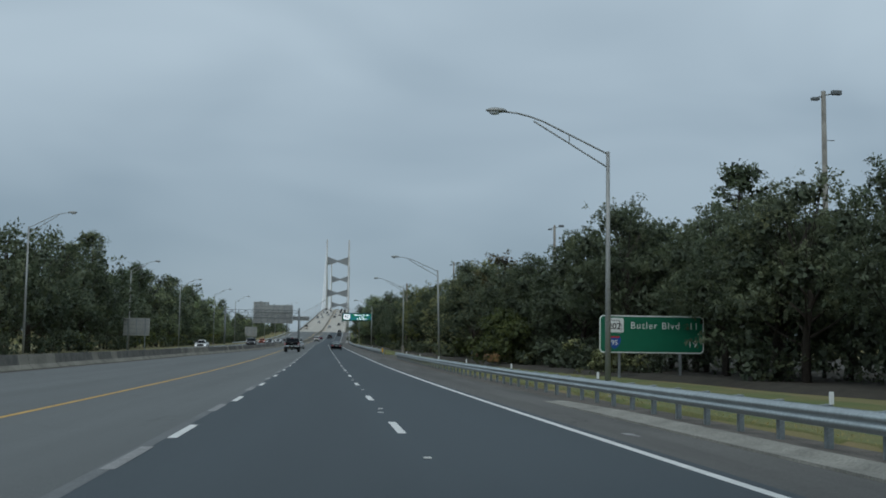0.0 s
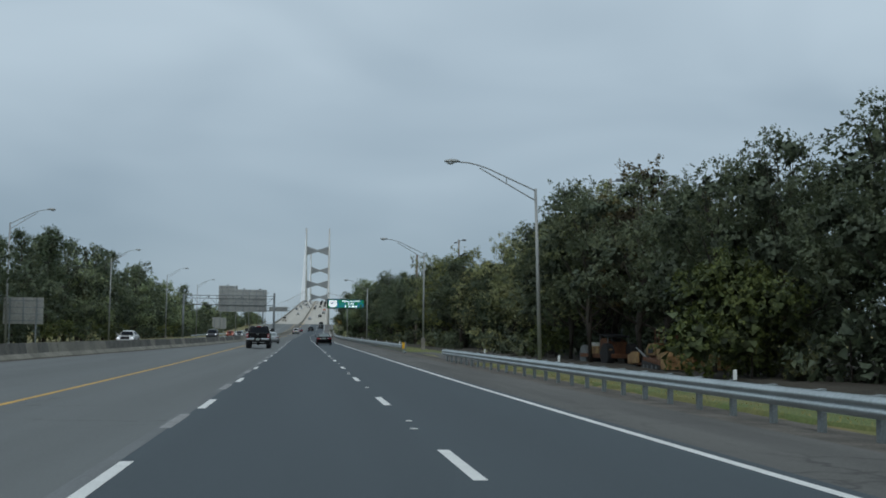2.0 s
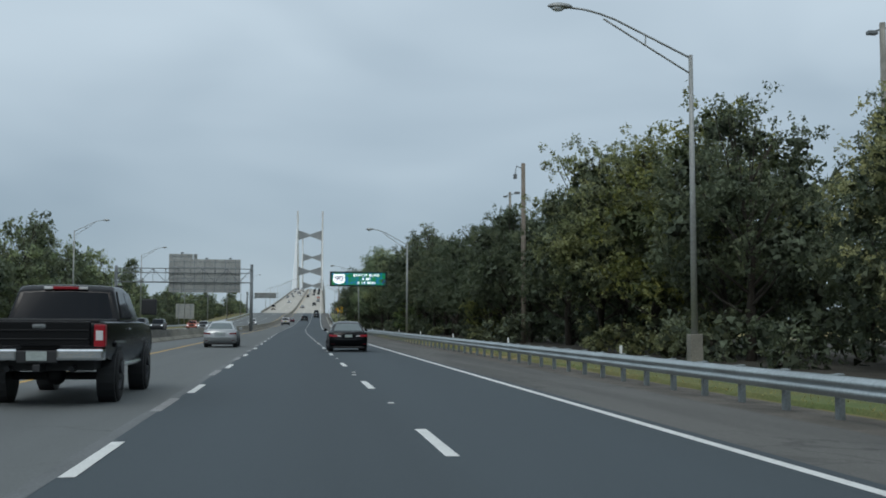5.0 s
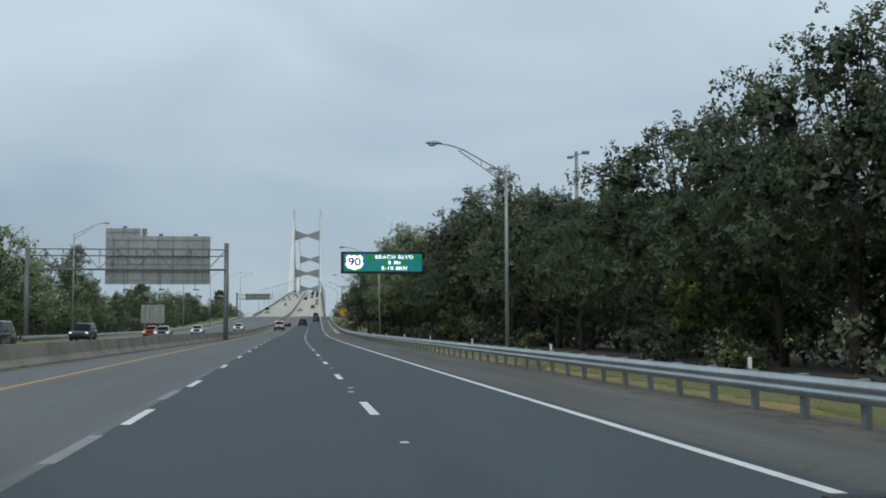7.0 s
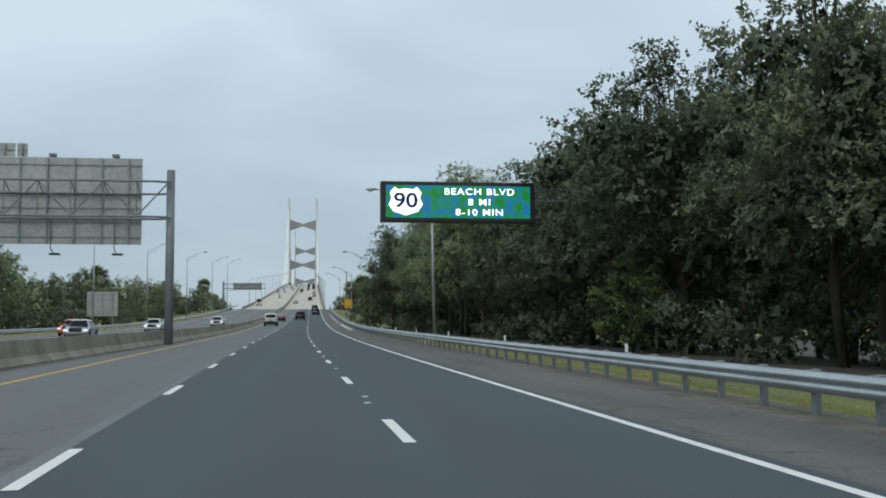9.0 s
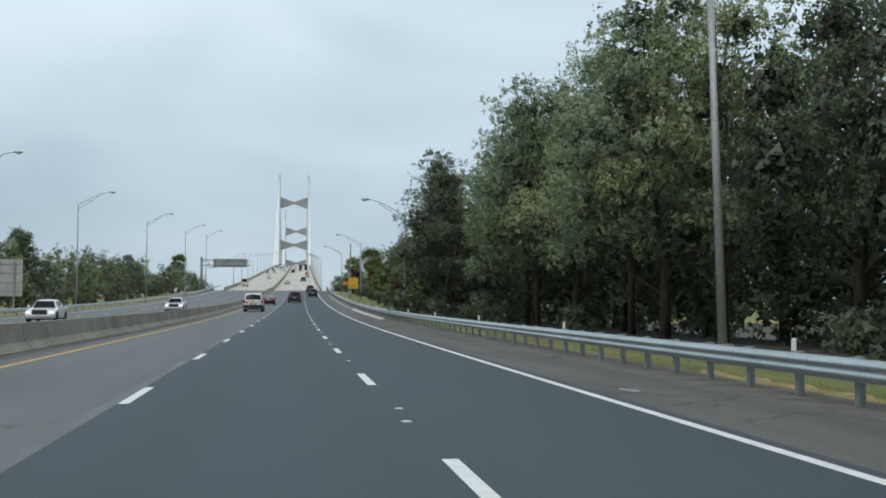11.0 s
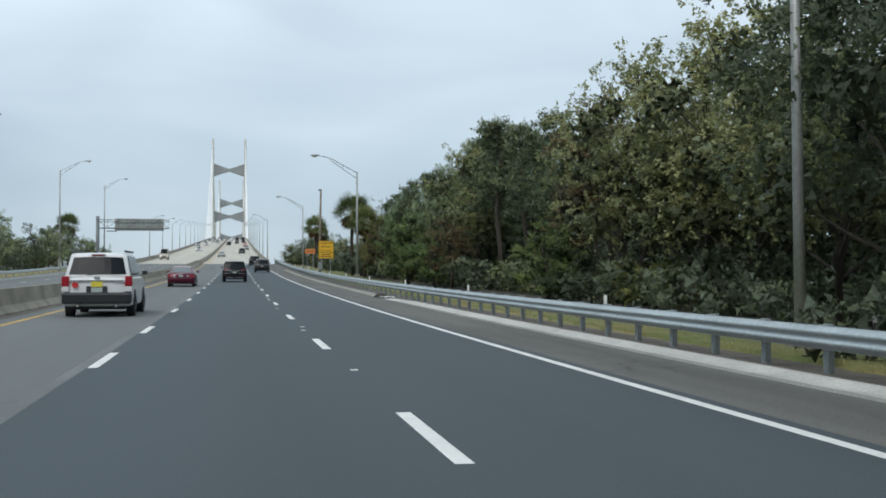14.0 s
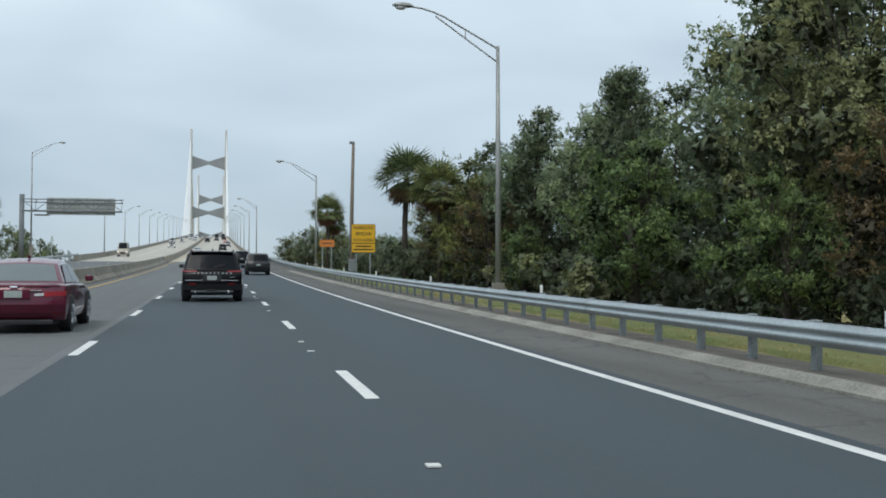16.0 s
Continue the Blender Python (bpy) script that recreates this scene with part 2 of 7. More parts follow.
WOOD_POLE = mat("weathered_timber", (0.235, 0.20, 0.16), 0.9, vary=0.3, scale=3, fine=25, bump=0.4, stretch=(4, 4, 0.4))
BARK = mat("bark", (0.070, 0.058, 0.046), 0.95, vary=0.4, scale=3, fine=18, bump=0.7, stretch=(3, 3, 0.5))
LEAF_OAK = leaf_mat("oak_leaves", (0.150, 0.188, 0.110), (0.100, 0.130, 0.080))
LEAF_GREEN = leaf_mat("young_leaves", (0.195, 0.285, 0.100), (0.120, 0.185, 0.072))
# oak leaves nearly twice as bright for the later trees, partly standing for haze
LEAF_OAK_HAZY = leaf_mat("hazy_oak_leaves", (0.285, 0.370, 0.220), (0.205, 0.270, 0.165))
LEAF_LATE = leaf_mat("late_leaves", (0.275, 0.345, 0.185), (0.200, 0.258, 0.140))
LEAF_OLIVE = leaf_mat("olive_leaves", (0.320, 0.350, 0.165), (0.225, 0.252, 0.120))
LEAF_VINE = leaf_mat("vine_leaves", (0.24, 0.265, 0.075), (0.085, 0.115, 0.042))
LEAF_PINE = leaf_mat("pine_needles", (0.172, 0.222, 0.120), (0.108, 0.144, 0.082))
LEAF_PALM = leaf_mat("palm_fronds", (0.24, 0.29, 0.12), (0.07, 0.10, 0.05))
LEAF_DRY = leaf_mat("dry_fronds", (0.20, 0.125, 0.065), (0.085, 0.055, 0.035))
LEAF_RUST = leaf_mat("rusty_leaves", (0.19, 0.155, 0.068), (0.11, 0.098, 0.048))
TURF = mat("verge_turf", (0.108, 0.145, 0.042), 1.0, vary=0.34, scale=0.32, fine=16, bump=0.7, dark=(0.180, 0.160, 0.058))
GRASS = leaf_mat("grass_blades", (0.36, 0.33, 0.135), (0.22, 0.24, 0.085))
# darker copies of the leaf colours, standing in for shade inside the crowns
INNER_SHADE = {name: mat("inner_" + name, colour, 0.9, vary=0.45, scale=1.6, fine=7, bump=0.6) for name, colour in (("oak_leaves", (0.110, 0.138, 0.088)), ("young_leaves", (0.060, 0.092, 0.038)), ("hazy_oak_leaves", (0.150, 0.185, 0.110)), ("olive_leaves", (0.140, 0.162, 0.086)), ("late_leaves", (0.145, 0.180, 0.100)), ("vine_leaves", (0.090, 0.115, 0.046)), ("pine_needles", (0.080, 0.108, 0.066)), ("rusty_leaves", (0.064, 0.056, 0.032)))}
STRAW = mat("dead_straw", (0.33, 0.245, 0.105), 1.0, vary=0.35, scale=1.4, fine=24, bump=0.7, dark=(0.19, 0.165, 0.065))
LITTER_SHADE = mat("shaded_leaf_litter", (0.060, 0.052, 0.038), 1.0, vary=0.4, scale=0.8, fine=16, bump=0.6)


# ---- mesh helpers ----
def mesh_of(name, verts, faces, material, smooth=False):
    me = bpy.data.meshes.new(name)
    me.from_pydata([tuple(v) for v in verts], [], faces)
    if material:
        me.materials.append(material)
    if smooth:
        for p in me.polygons:
            p.use_smooth = True
    me.update()
    return me


def child(name, me, parent, m=None, label=""):
    ob = new(name, me)
    ob.parent = parent
    if m is not None:
        ob.matrix_basis = m
    if label:
        tagged(ob, label)
    return ob


def part(name, bm, material, parent, label="", m=None, smooth=False):
    me = bpy.data.meshes.new(name)
    bm.to_mesh(me)
    bm.free()
    me.materials.append(material)
    if smooth:
        for p in me.polygons:
            p.use_smooth = True
    return child(name, me, parent, m, label)


def thing(name, label, category, m=None, group="", kind=""):
    e = new(name)
    e.empty_display_size = 0.3
    if m is not None:
        e.matrix_basis = m
    return tagged(e, label, category, group, kind)


def box(bm, x0, x1, y0, y1, z0, z1, bevel=0.0):
    r = bmesh.ops.create_cube(bm, size=1)
    vs = r["verts"]
    for v in vs:
        v.co = Vector((x0 + (v.co.x + 0.5) * (x1 - x0), y0 + (v.co.y + 0.5) * (y1 - y0), z0 + (v.co.z + 0.5) * (z1 - z0)))
    if bevel:
        es = {e for v in vs for e in v.link_edges}
        bmesh.ops.bevel(bm, geom=list(es), offset=bevel, segments=2, profile=0.6, affect="EDGES")
    return bm


def boxed(*a, bevel=0.0):
    return box(bmesh.new(), *a, bevel=bevel)


def tube(bm, pts, radii, sides=8, caps=True):
    """A round bar through pts, with a radius at each."""
    pts = [Vector(p) for p in pts]
    if not isinstance(radii, (list, tuple)):
        radii = [radii] * len(pts)
    rings = []
    for i, p in enumerate(pts):
        d = (pts[min(i + 1, len(pts) - 1)] - pts[max(i - 1, 0)]).normalized()
        a = d.cross(Vector((0, 0, 1)))
        if a.length < 0.05:
            a = Vector((1, 0, 0))
        a.normalize()
        b = d.cross(a).normalized()
        rings.append([bm.verts.new(p + (a * math.cos(t) + b * math.sin(t)) * radii[i]) for t in [2 * math.pi * k / sides for k in range(sides)]])
    for r0, r1 in zip(rings, rings[1:]):
        for k in range(sides):
            bm.faces.new((r0[k], r0[(k + 1) % sides], r1[(k + 1) % sides], r1[k]))
    if caps:
        bm.faces.new(rings[0][::-1])
        bm.faces.new(rings[-1])
    return bm


def tubed(pts, radii, sides=8):
    return tube(bmesh.new(), pts, radii, sides)


def strip(name, section, y0, y1, material, step=5.0, up=0.0, closed=False, shift=None):
    """A mesh that carries a cross-section (off, z) along the road."""
    ys = list(np.arange(y0, y1, step)) + [y1]
    v, f, n = [], [], len(section)
    for y in ys:
        s = shift(y) if shift else 0.0
        for o, z in section:
            v.append(on_road(o + s, y, z + up))
    for i in range(len(ys) - 1):
        for k in range(n if closed else n - 1):
            a, b = i * n + k, i * n + (k + 1) % n
            f.append((a, b, b + n, a + n))
    if closed:
        f += [tuple(range(n))[::-1], tuple(range((len(ys) - 1) * n, len(ys) * n))]
    return mesh_of(name, v, f, material)


def structure(name, me, label, category):
    return tagged(new(name, me), label, category, kind="structure")


# ---- ground: one sheet out to the horizon ----
BRIDGE_Y = 612.0
RAIL = 6.45


def ground_z(off, y):
    near = zr(min(y, 700.0))
    if y > BRIDGE_Y:
        near = near + (-0.5 - near) * min(1.0, (y - BRIDGE_Y) / 60.0)
    low = 0.30 * zr(max(-60.0, min(y, BRIDGE_Y))) if y < BRIDGE_Y else near
    right = max(0.0, off - 7.5)
    left = max(0.0, -27.5 - off)
    t = min(1.0, max(right, left) / 55.0)
    t = t * t * (3 - 2 * t)
    dip = -0.14 if -26.0 < off < 7.25 else -0.05 - 0.18 * min(1.0, right / 3.0) - 0.1 * min(1.0, left / 3.0)
    return near + (low - near) * t + dip


def build_ground():
    offs = [-4500, -1500, -500, -200, -120, -85, -60, -48, -40, -34, -30, -27, -26, -25.9, -9, 3, 7.2, 7.3, 7.9, 9, 11, 13, 16, 20, 26, 34, 44, 60, 85, 120, 200, 500, 1500, 4500]
    ys = [-4500, -1500, -400] + list(range(-100, 840, 10)) + [900, 1000, 1200, 1500, 2000, 3000, 4700]
    v = []
    for y in ys:
        for o in offs:
            bump = noise.noise((o * 0.11, y * 0.11, 3.0)) * 0.14 if (o > 7 or o < -27) else 0.0
            yy = max(-390, min(y, 3900))
            v.append((xr(yy) * (1 if abs(o) < 600 else 0) + o, y, ground_z(o, yy) + bump))
    n = len(offs)
    f = [(i * n + k, i * n + k + 1, (i + 1) * n + k + 1, (i + 1) * n + k) for i in range(len(ys) - 1) for k in range(n - 1)]
    return structure("ground", mesh_of("ground", v, f, GRASS_SOIL, True), "rough yellow-green grassy verge and open ground", "ground")


build_ground()

# ---- carriageways ----
def median_shift(y):
    """The median barrier draws in towards the lanes on the way to the bridge."""
    return float(np.interp(y, [-70, 77, 111, 175, 240, 320, 345, 700], [-8.2, -7.4, -6.4, -3.2, -1.3, 0.45, 0.6, 0.6]))


def yellow_shift(y):
    return float(np.interp(y, [0, 110, 170, 245, 320, 600], [-0.05, -0.1, -0.38, -0.3, 0.0, -0.08]))


def ribbon(name, left, right, y0, y1, material, zl=0.0, zr_=0.0, deep=-0.3):
    """A road surface between two edges that wander along the way, with its sides going down into the ground."""
    ys = list(np.arange(y0, y1, 5.0)) + [y1]
    v, f = [], []
    for y in ys:
        a, b = left(y), right(y)
        v += [on_road(a, y, deep), on_road(a, y, zl), on_road(b, y, zr_), on_road(b, y, deep)]
    for i in range(len(ys) - 1):
        f += [(i * 4 + k, i * 4 + k + 1, i * 4 + k + 5, i * 4 + k + 4) for k in range(3)]
    return mesh_of(name, v, f, material)


Y0 = -70.0
road = structure("road", strip("road", [(-3.72, -0.3), (-3.72, 0), (3.42, 0), (3.42, -0.3)], Y0, BRIDGE_Y, ASPHALT_NEW), "dark new asphalt of the two right-hand lanes", "road")
road_old = structure("road_old_lane", ribbon("road_old_lane", lambda y: -9.3 + median_shift(y), lambda y: -3.72, Y0, BRIDGE_Y, ASPHALT_OLD, deep=-0.25), "pale worn asphalt of the lane beside the median", "road")
road_far = structure("road_oncoming", ribbon("road_oncoming", lambda y: float(np.interp(y, [0, 220, 300], [-26.4, -26.0, -24.2])), lambda y: -9.7 + median_shift(y), Y0, BRIDGE_Y, ASPHALT_OLD, zl=0.02), "pale worn asphalt of the oncoming carriageway", "road")
shoulder = structure("road_shoulder", strip("road_shoulder", [(3.42, 0.0), (5.75, -0.03), (6.1, -0.3)], Y0, BRIDGE_Y, SHOULDER), "brownish grey gritty asphalt shoulder", "road shoulder")
verge = structure("ground_gravel", strip("ground_gravel", [(5.72, -0.045), (6.3, -0.05), (7.2, -0.07), (7.5, -0.09), (7.75, -0.30)], Y0, BRIDGE_Y, GRAVEL), "dark gravel and soil strip under the guardrail", "gravel")

structure("road_pullout", strip("road_pullout", [(6.95, -0.035), (9.2, -0.03), (9.7, -0.5)], 116.0, 152.0, SHOULDER), "gritty paved widening where the guardrail is open", "road shoulder")

# lane markings
child("edge_line", strip("edge_line", [(3.08, 0.004), (3.23, 0.004)], Y0, BRIDGE_Y, PAINT_WHITE), road, label="solid white edge line")
child("yellow_line", strip("yellow_line", [(-7.50, 0.004), (-7.35, 0.004)], Y0, BRIDGE_Y, PAINT_YELLOW, shift=yellow_shift), road_old, label="solid faded yellow edge line")
child("yellow_line", strip("yellow_line", [(-11.6, 0.016), (-11.45, 0.016)], Y0, BRIDGE_Y, PAINT_YELLOW, shift=median_shift), road_far, label="solid faded yellow edge line")
child("edge_line", strip("edge_line", [(-22.6, 0.030), (-22.45, 0.030)], Y0, BRIDGE_Y, PAINT_WHITE), road_far, label="solid white edge line")
child("worn_seam", strip("worn_seam", [(-3.90, 0.003), (-3.72, 0.003)], Y0, BRIDGE_Y, SEAM), road_old, label="grey worn seam beside the new asphalt")
DASH, PERIOD, PHASE = 3.048, 12.192, 19.197
me_dash = mesh_of("lane_dash", [(-0.075, 0, 0.0), (0.075, 0, 0.0), (0.075, DASH, 0.0), (-0.075, DASH, 0.0)], [(0, 1, 2, 3)], PAINT_WHITE)
me_worn = mesh_of("worn_dash", [(-0.09, 0, 0.0), (0.09, 0, 0.0), (0.09, DASH, 0.0), (-0.09, DASH, 0.0)], [(0, 1, 2, 3)], PAINT_WORN)
bm = bmesh.new()
box(bm, -0.05, 0.05, -0.05, 0.05, 0.0, 0.018, bevel=0.006)
me_stud = bpy.data.meshes.new("road_stud")
bm.to_mesh(me_stud)
bm.free()
me_stud.materials.append(PAINT_WHITE)
for k in range(-6, 49):
    y = PHASE + k * PERIOD
    if y + DASH > BRIDGE_Y:
        continue
    child("lane_dash", me_dash, road, road_pose(0, y, 0.005))
    late = y > 415
    child("road_stud", me_stud, road, road_pose(-0.12 if late else 0.02, y + (8.3 if late else 7.8), 0.002))
    if k % 2 == 0:
        child("road_stud", me_stud, road, road_pose(-0.12 if late else -0.05, y + 6.2, 0.001, 20))
    lag = -1.3 if y < 225 else -3.2 if y < 410 else -6.3
    child("lane_dash", me_dash, road_old, road_pose(-3.63, y + lag, 0.007))
    if y < 235:
        child("worn_dash", me_worn, road_old, road_pose(-3.76, y + lag - 4.6, 0.006))
    for o in (-15.4 + median_shift(y) * 0.6, -18.95 + median_shift(y) * 0.35):
        child("lane_dash", me_dash, road_far, road_pose(o, y + 3, 0.026))

# concrete gutter along the shoulder, where there is one
def kerb(a, b, off, material, label, wide=1.0):
    """A low gutter kerb that sinks into the shoulder at its ends."""
    sec = [(0.0, -0.2), (0.02, 0.02), (0.24, 0.008), (0.36, 0.065), (0.48, 0.07), (0.51, -0.2)]
    ys = [a, a + 1.5, a + 4.0] + list(np.arange(a + 8.0, b - 4.0, 4.0)) + [b - 1.5, b]
    v, f, n = [], [], len(sec)
    for y in ys:
        rise = min(1.0, (y - a) / 4.0, (b - y) / 4.0)
        for o, z in sec:
            v.append(on_road(off + o * wide, y, z if z < 0 else -0.035 + (z + 0.035) * rise))
    for i in range(len(ys) - 1):
        f += [(i * n + k, i * n + k + 1, (i + 1) * n + k + 1, (i + 1) * n + k) for k in range(n - 1)]
    structure("kerb", mesh_of("kerb", v, f, material), label, "kerb")


kerb(-30.0, 33.6, 4.92, CONCRETE_KERB, "low weathered concrete gutter kerb beside the shoulder", 1.5)
kerb(391.0, 442.6, 5.18, CONCRETE_CLEAN, "pale clean concrete gutter kerb beside the shoulder")
kerb(445.0, 560.0, 5.12, CONCRETE_KERB, "low weathered concrete gutter kerb beside the shoulder")

# ---- median barrier: precast units end to end ----
def barrier_units():
    sec = [(-9.95, -0.05), (-9.95, 0.06), (-9.72, 0.28), (-9.60, 0.80), (-9.40, 0.80), (-9.28, 0.28), (-9.05, 0.06), (-9.05, -0.05)]
    whole = thing("median_barrier", "stained concrete jersey barrier units in a line along the median", "barrier", kind="structure")
    y, k = Y0, 0
    while y < BRIDGE_Y - 1:
        length = 6.0 if y < 110 else 12.0
        end = min(y + length, BRIDGE_Y)
        me = strip("barrier_unit", sec, y + 0.03, end - 0.03, CONCRETE_TAN, 2.0, closed=True, shift=median_shift)
        if y < 235 and k % 9 != 4:
            # black mildew on the upper half of the old units, in uneven lengths
            me.materials.append(CONCRETE_MILDEW)
            for p in me.polygons:
                if p.index % 8 in (2, 3, 4) and p.index // 8 < len(me.polygons) // 8 and noise.noise((0.7, p.center.y * 0.35, 0.0)) > -0.28:
                    p.material_index = 1
        child("barrier_unit", me, whole)
        y, k = end, k + 1
    structure("ground_median", strip("ground_median", [(-10.2, 0.012), (-9.9, 0.022), (-9.1, 0.022), (-8.75, 0.010)], Y0, BRIDGE_Y, GRAVEL, shift=median_shift), "gritty strip of dirt beneath the median barrier", "gravel")


barrier_units()


# ---- guardrails ----
W_BEAM = [(0.0, 0.0), (0.0, 0.02), (-0.075, 0.06), (-0.082, 0.10), (-0.075, 0.125), (0.0, 0.165), (-0.075, 0.205), (-0.082, 0.235), (-0.075, 0.265), (0.0, 0.31), (0.0, 0.335)]


def post_mesh():
    bm = bmesh.new()
    box(bm, 0.09, 0.19, -0.075, 0.075, -0.75, 0.64, bevel=0.012)
    box(bm, 0.004, 0.09, -0.07, 0.07, 0.32, 0.63, bevel=0.01)
    me = bpy.data.meshes.new("post")
    bm.to_mesh(me)
    bm.free()
    me.materials.append(GALV_POST)
    return me


ME_POST = post_mesh()


def guardrail(off, y0, y1, side=1, label="galvanised W-beam guardrail on steel posts beside the shoulder", posts=True):
    rail = thing("guardrail", label, "guardrail")
    sec = [(off + side * x, 0.29 + z) for x, z in W_BEAM]
    y = y0
    while y < y1 - 0.5:
        e = min(y + 11.43, y1)
        sub = mesh_beam(sec, y, e)
        child("beam", sub, rail)
        y = e
    if posts:
        n = int((y1 - y0) / 1.905)
        for k in range(n + 1):
            m = road_pose(off, y0 + 0.2 + k * 1.905, 0, 0 if side > 0 else 180)
            child("post", ME_POST, rail, m)
    return rail


def mesh_beam(sec, y0, y1):
    ys = list(np.arange(y0, y1, 3.81)) + [y1 + 0.12]
    v, f, n = [], [], len(sec)
    for y in ys:
        for o, z in sec:
            v.append(on_road(o, y, z))
    for i in range(len(ys) - 1):
        f += [(i * n + k, i * n + k + 1, (i + 1) * n + k + 1, (i + 1) * n + k) for k in range(n - 1)]
    me = mesh_of("beam", v, f, GALV, True)
    return me


guardrail(RAIL, -40.0, 123.0)
guardrail(RAIL, 150.2, 640.0)
far_left = guardrail(-24.9, 300.0, 650.0, -1, "galvanised W-beam guardrail along the oncoming carriageway", posts=False)
for k in range(60):
    child("post", ME_POST, far_left, road_pose(-24.9, 380 + k * 3.81, 0, 180))

# the end terminal with its yellow marker board
end_unit = thing("guardrail_terminal", "guardrail end terminal with a yellow marker board", "guardrail end", road_pose(RAIL, 148.6))
part("head", boxed(-0.16, 0.16, -0.25, 0.35, 0.32, 0.78, bevel=0.03), GALV_POST, end_unit)
part("marker_board", boxed(-0.19, 0.01, -0.32, -0.29, 0.30, 0.80, bevel=0.005), SIGN_YELLOW, end_unit, "yellow reflective board")
part("strut", tubed([(0.05, 0.9, 0.45), (0.0, -0.4, 0.02)], 0.06), GALV_POST, end_unit)
part("foot", boxed(-0.12, 0.14, -0.9, -0.25, -0.05, 0.08, bevel=0.03), GALV_POST, end_unit)

# white delineators on the posts
bm = bmesh.new()
box(bm, -0.035, 0.035, -0.02, 0.02, 0.0, 0.20, bevel=0.008)
me_delin = bpy.data.meshes.new("delineator")
bm.to_mesh(me_delin)
bm.free()
me_delin.materials.append(SIGN_WHITE)
for k in range(40):
    y = 2.0 + k * 15.24
    if not 122 < y < 151:
        tagged(new("delineator", me_delin), "small white delineator on top of a guardrail post", "delineator", "delineators along the guardrail").matrix_basis = road_pose(RAIL + 0.14, y, 0.635)


# ---- street lamps ----
def lamp_post(height, arm, rise, side):
    """A tapered aluminium mast with a two-bar truss arm and a cobra head; side -1 reaches left."""
    e = thing("street_lamp", "tall tapered aluminium street lamp with a truss arm", "street lamp", group="street lamps along the highway")
    part("base", boxed(-0.2, 0.2, -0.2, 0.2, -3.0, 0.12, bevel=0.02), CONCRETE, e, "concrete footing")
    part("mast", tubed([(0, 0, 0), (0, 0, height * 0.5), (0, 0, height)], [0.115, 0.095, 0.07], 10), POLE_ALU, e, smooth=True)
    up, low = [], []
    for k in range(9):
        t = k / 8
        up.append((side * arm * t, 0, height - 0.1 + rise * (1.25 * t if t < 0.64 else 0.8 + 0.2 * math.sin((t - 0.64) / 0.36 * math.pi / 2))))
        low.append((side * arm * min(t, 0.72), 0, height - 0.62 + (0.8 * rise + 0.50) * min(t, 0.72) / 0.72))
    part("upper_bar", tubed(up, 0.034, 6), POLE_ALU, e, smooth=True)
    part("lower_bar", tubed(low[:7], 0.03, 6), POLE_ALU, e, smooth=True)
    part("brace", tubed([up[3], low[3]], 0.022, 6), POLE_ALU, e)
    hx, hz = side * arm, height - 0.1 + rise
    bm = bmesh.new()
    bmesh.ops.create_uvsphere(bm, u_segments=12, v_segments=8, radius=1)
    for v in bm.verts:
        v.co = Vector((hx + side * (0.30 + v.co.x * 0.42), v.co.y * 0.17, hz + 0.02 + v.co.z * (0.13 if v.co.z > 0 else 0.07)))
    head = part("lamp_head", bm, POLE_ALU, e, "grey cobra head", smooth=True)
    bm = bmesh.new()
    bmesh.ops.create_uvsphere(bm, u_segments=10, v_segments=6, radius=1)
    for v in bm.verts:
        v.co = Vector((hx + side * (0.38 + v.co.x * 0.22), v.co.y * 0.13, hz - 0.03 + v.co.z * 0.11))
    part("lens", bm, LAMP_GLASS, head, "pale glass lens", smooth=True)
    return e


lamp_long = lamp_post(9.1, 4.0, 1.5, -1)
lamp_long.matrix_basis = road_pose(9.25, 41.8, -0.1, pitch=False)
lamp_right = lamp_post(9.1, 3.35, 1.45, -1)
lamp_right.matrix_basis = road_pose(9.3, 251.8, 0.0, pitch=False)
for y, o, up in ((113.7, 10.25, 0.0), (176.3, 10.95, 1.05), (330.6, 8.8, 0.4), (408.6, 8.75, 0.25), (487.9, 8.85, 0.6), (561.4, 8.3, 0.6)):
    lean = pose(0, 0, 0, 0, -1.2 if 329 < y < 332 else -1.7 if 113 < y < 114 else 0.0, 0)
    copy_thing(lamp_long if y < 340 else lamp_right, road_pose(o, y, up - 0.1, pitch=False) @ lean)
lamp_left = lamp_post(12.0, 3.4, 1.4, 1)
lamp_left.matrix_basis = road_pose(-27.3, 102.0, -0.6, pitch=False)
for y, o, up in ((166, -29.0, -0.6), (223, -29.0, -0.3), (282, -28.0, 0.3), (334.9, -27.3, 0.4), (400, -27.3, 0.0), (436, -25.6, -0.1), (488.7, -25.0, 0.7), (548.5, -25.0, 1.6), (599.5, -24.9, 2.2)):
    copy_thing(lamp_left, road_pose(o, y, up, pitch=False))

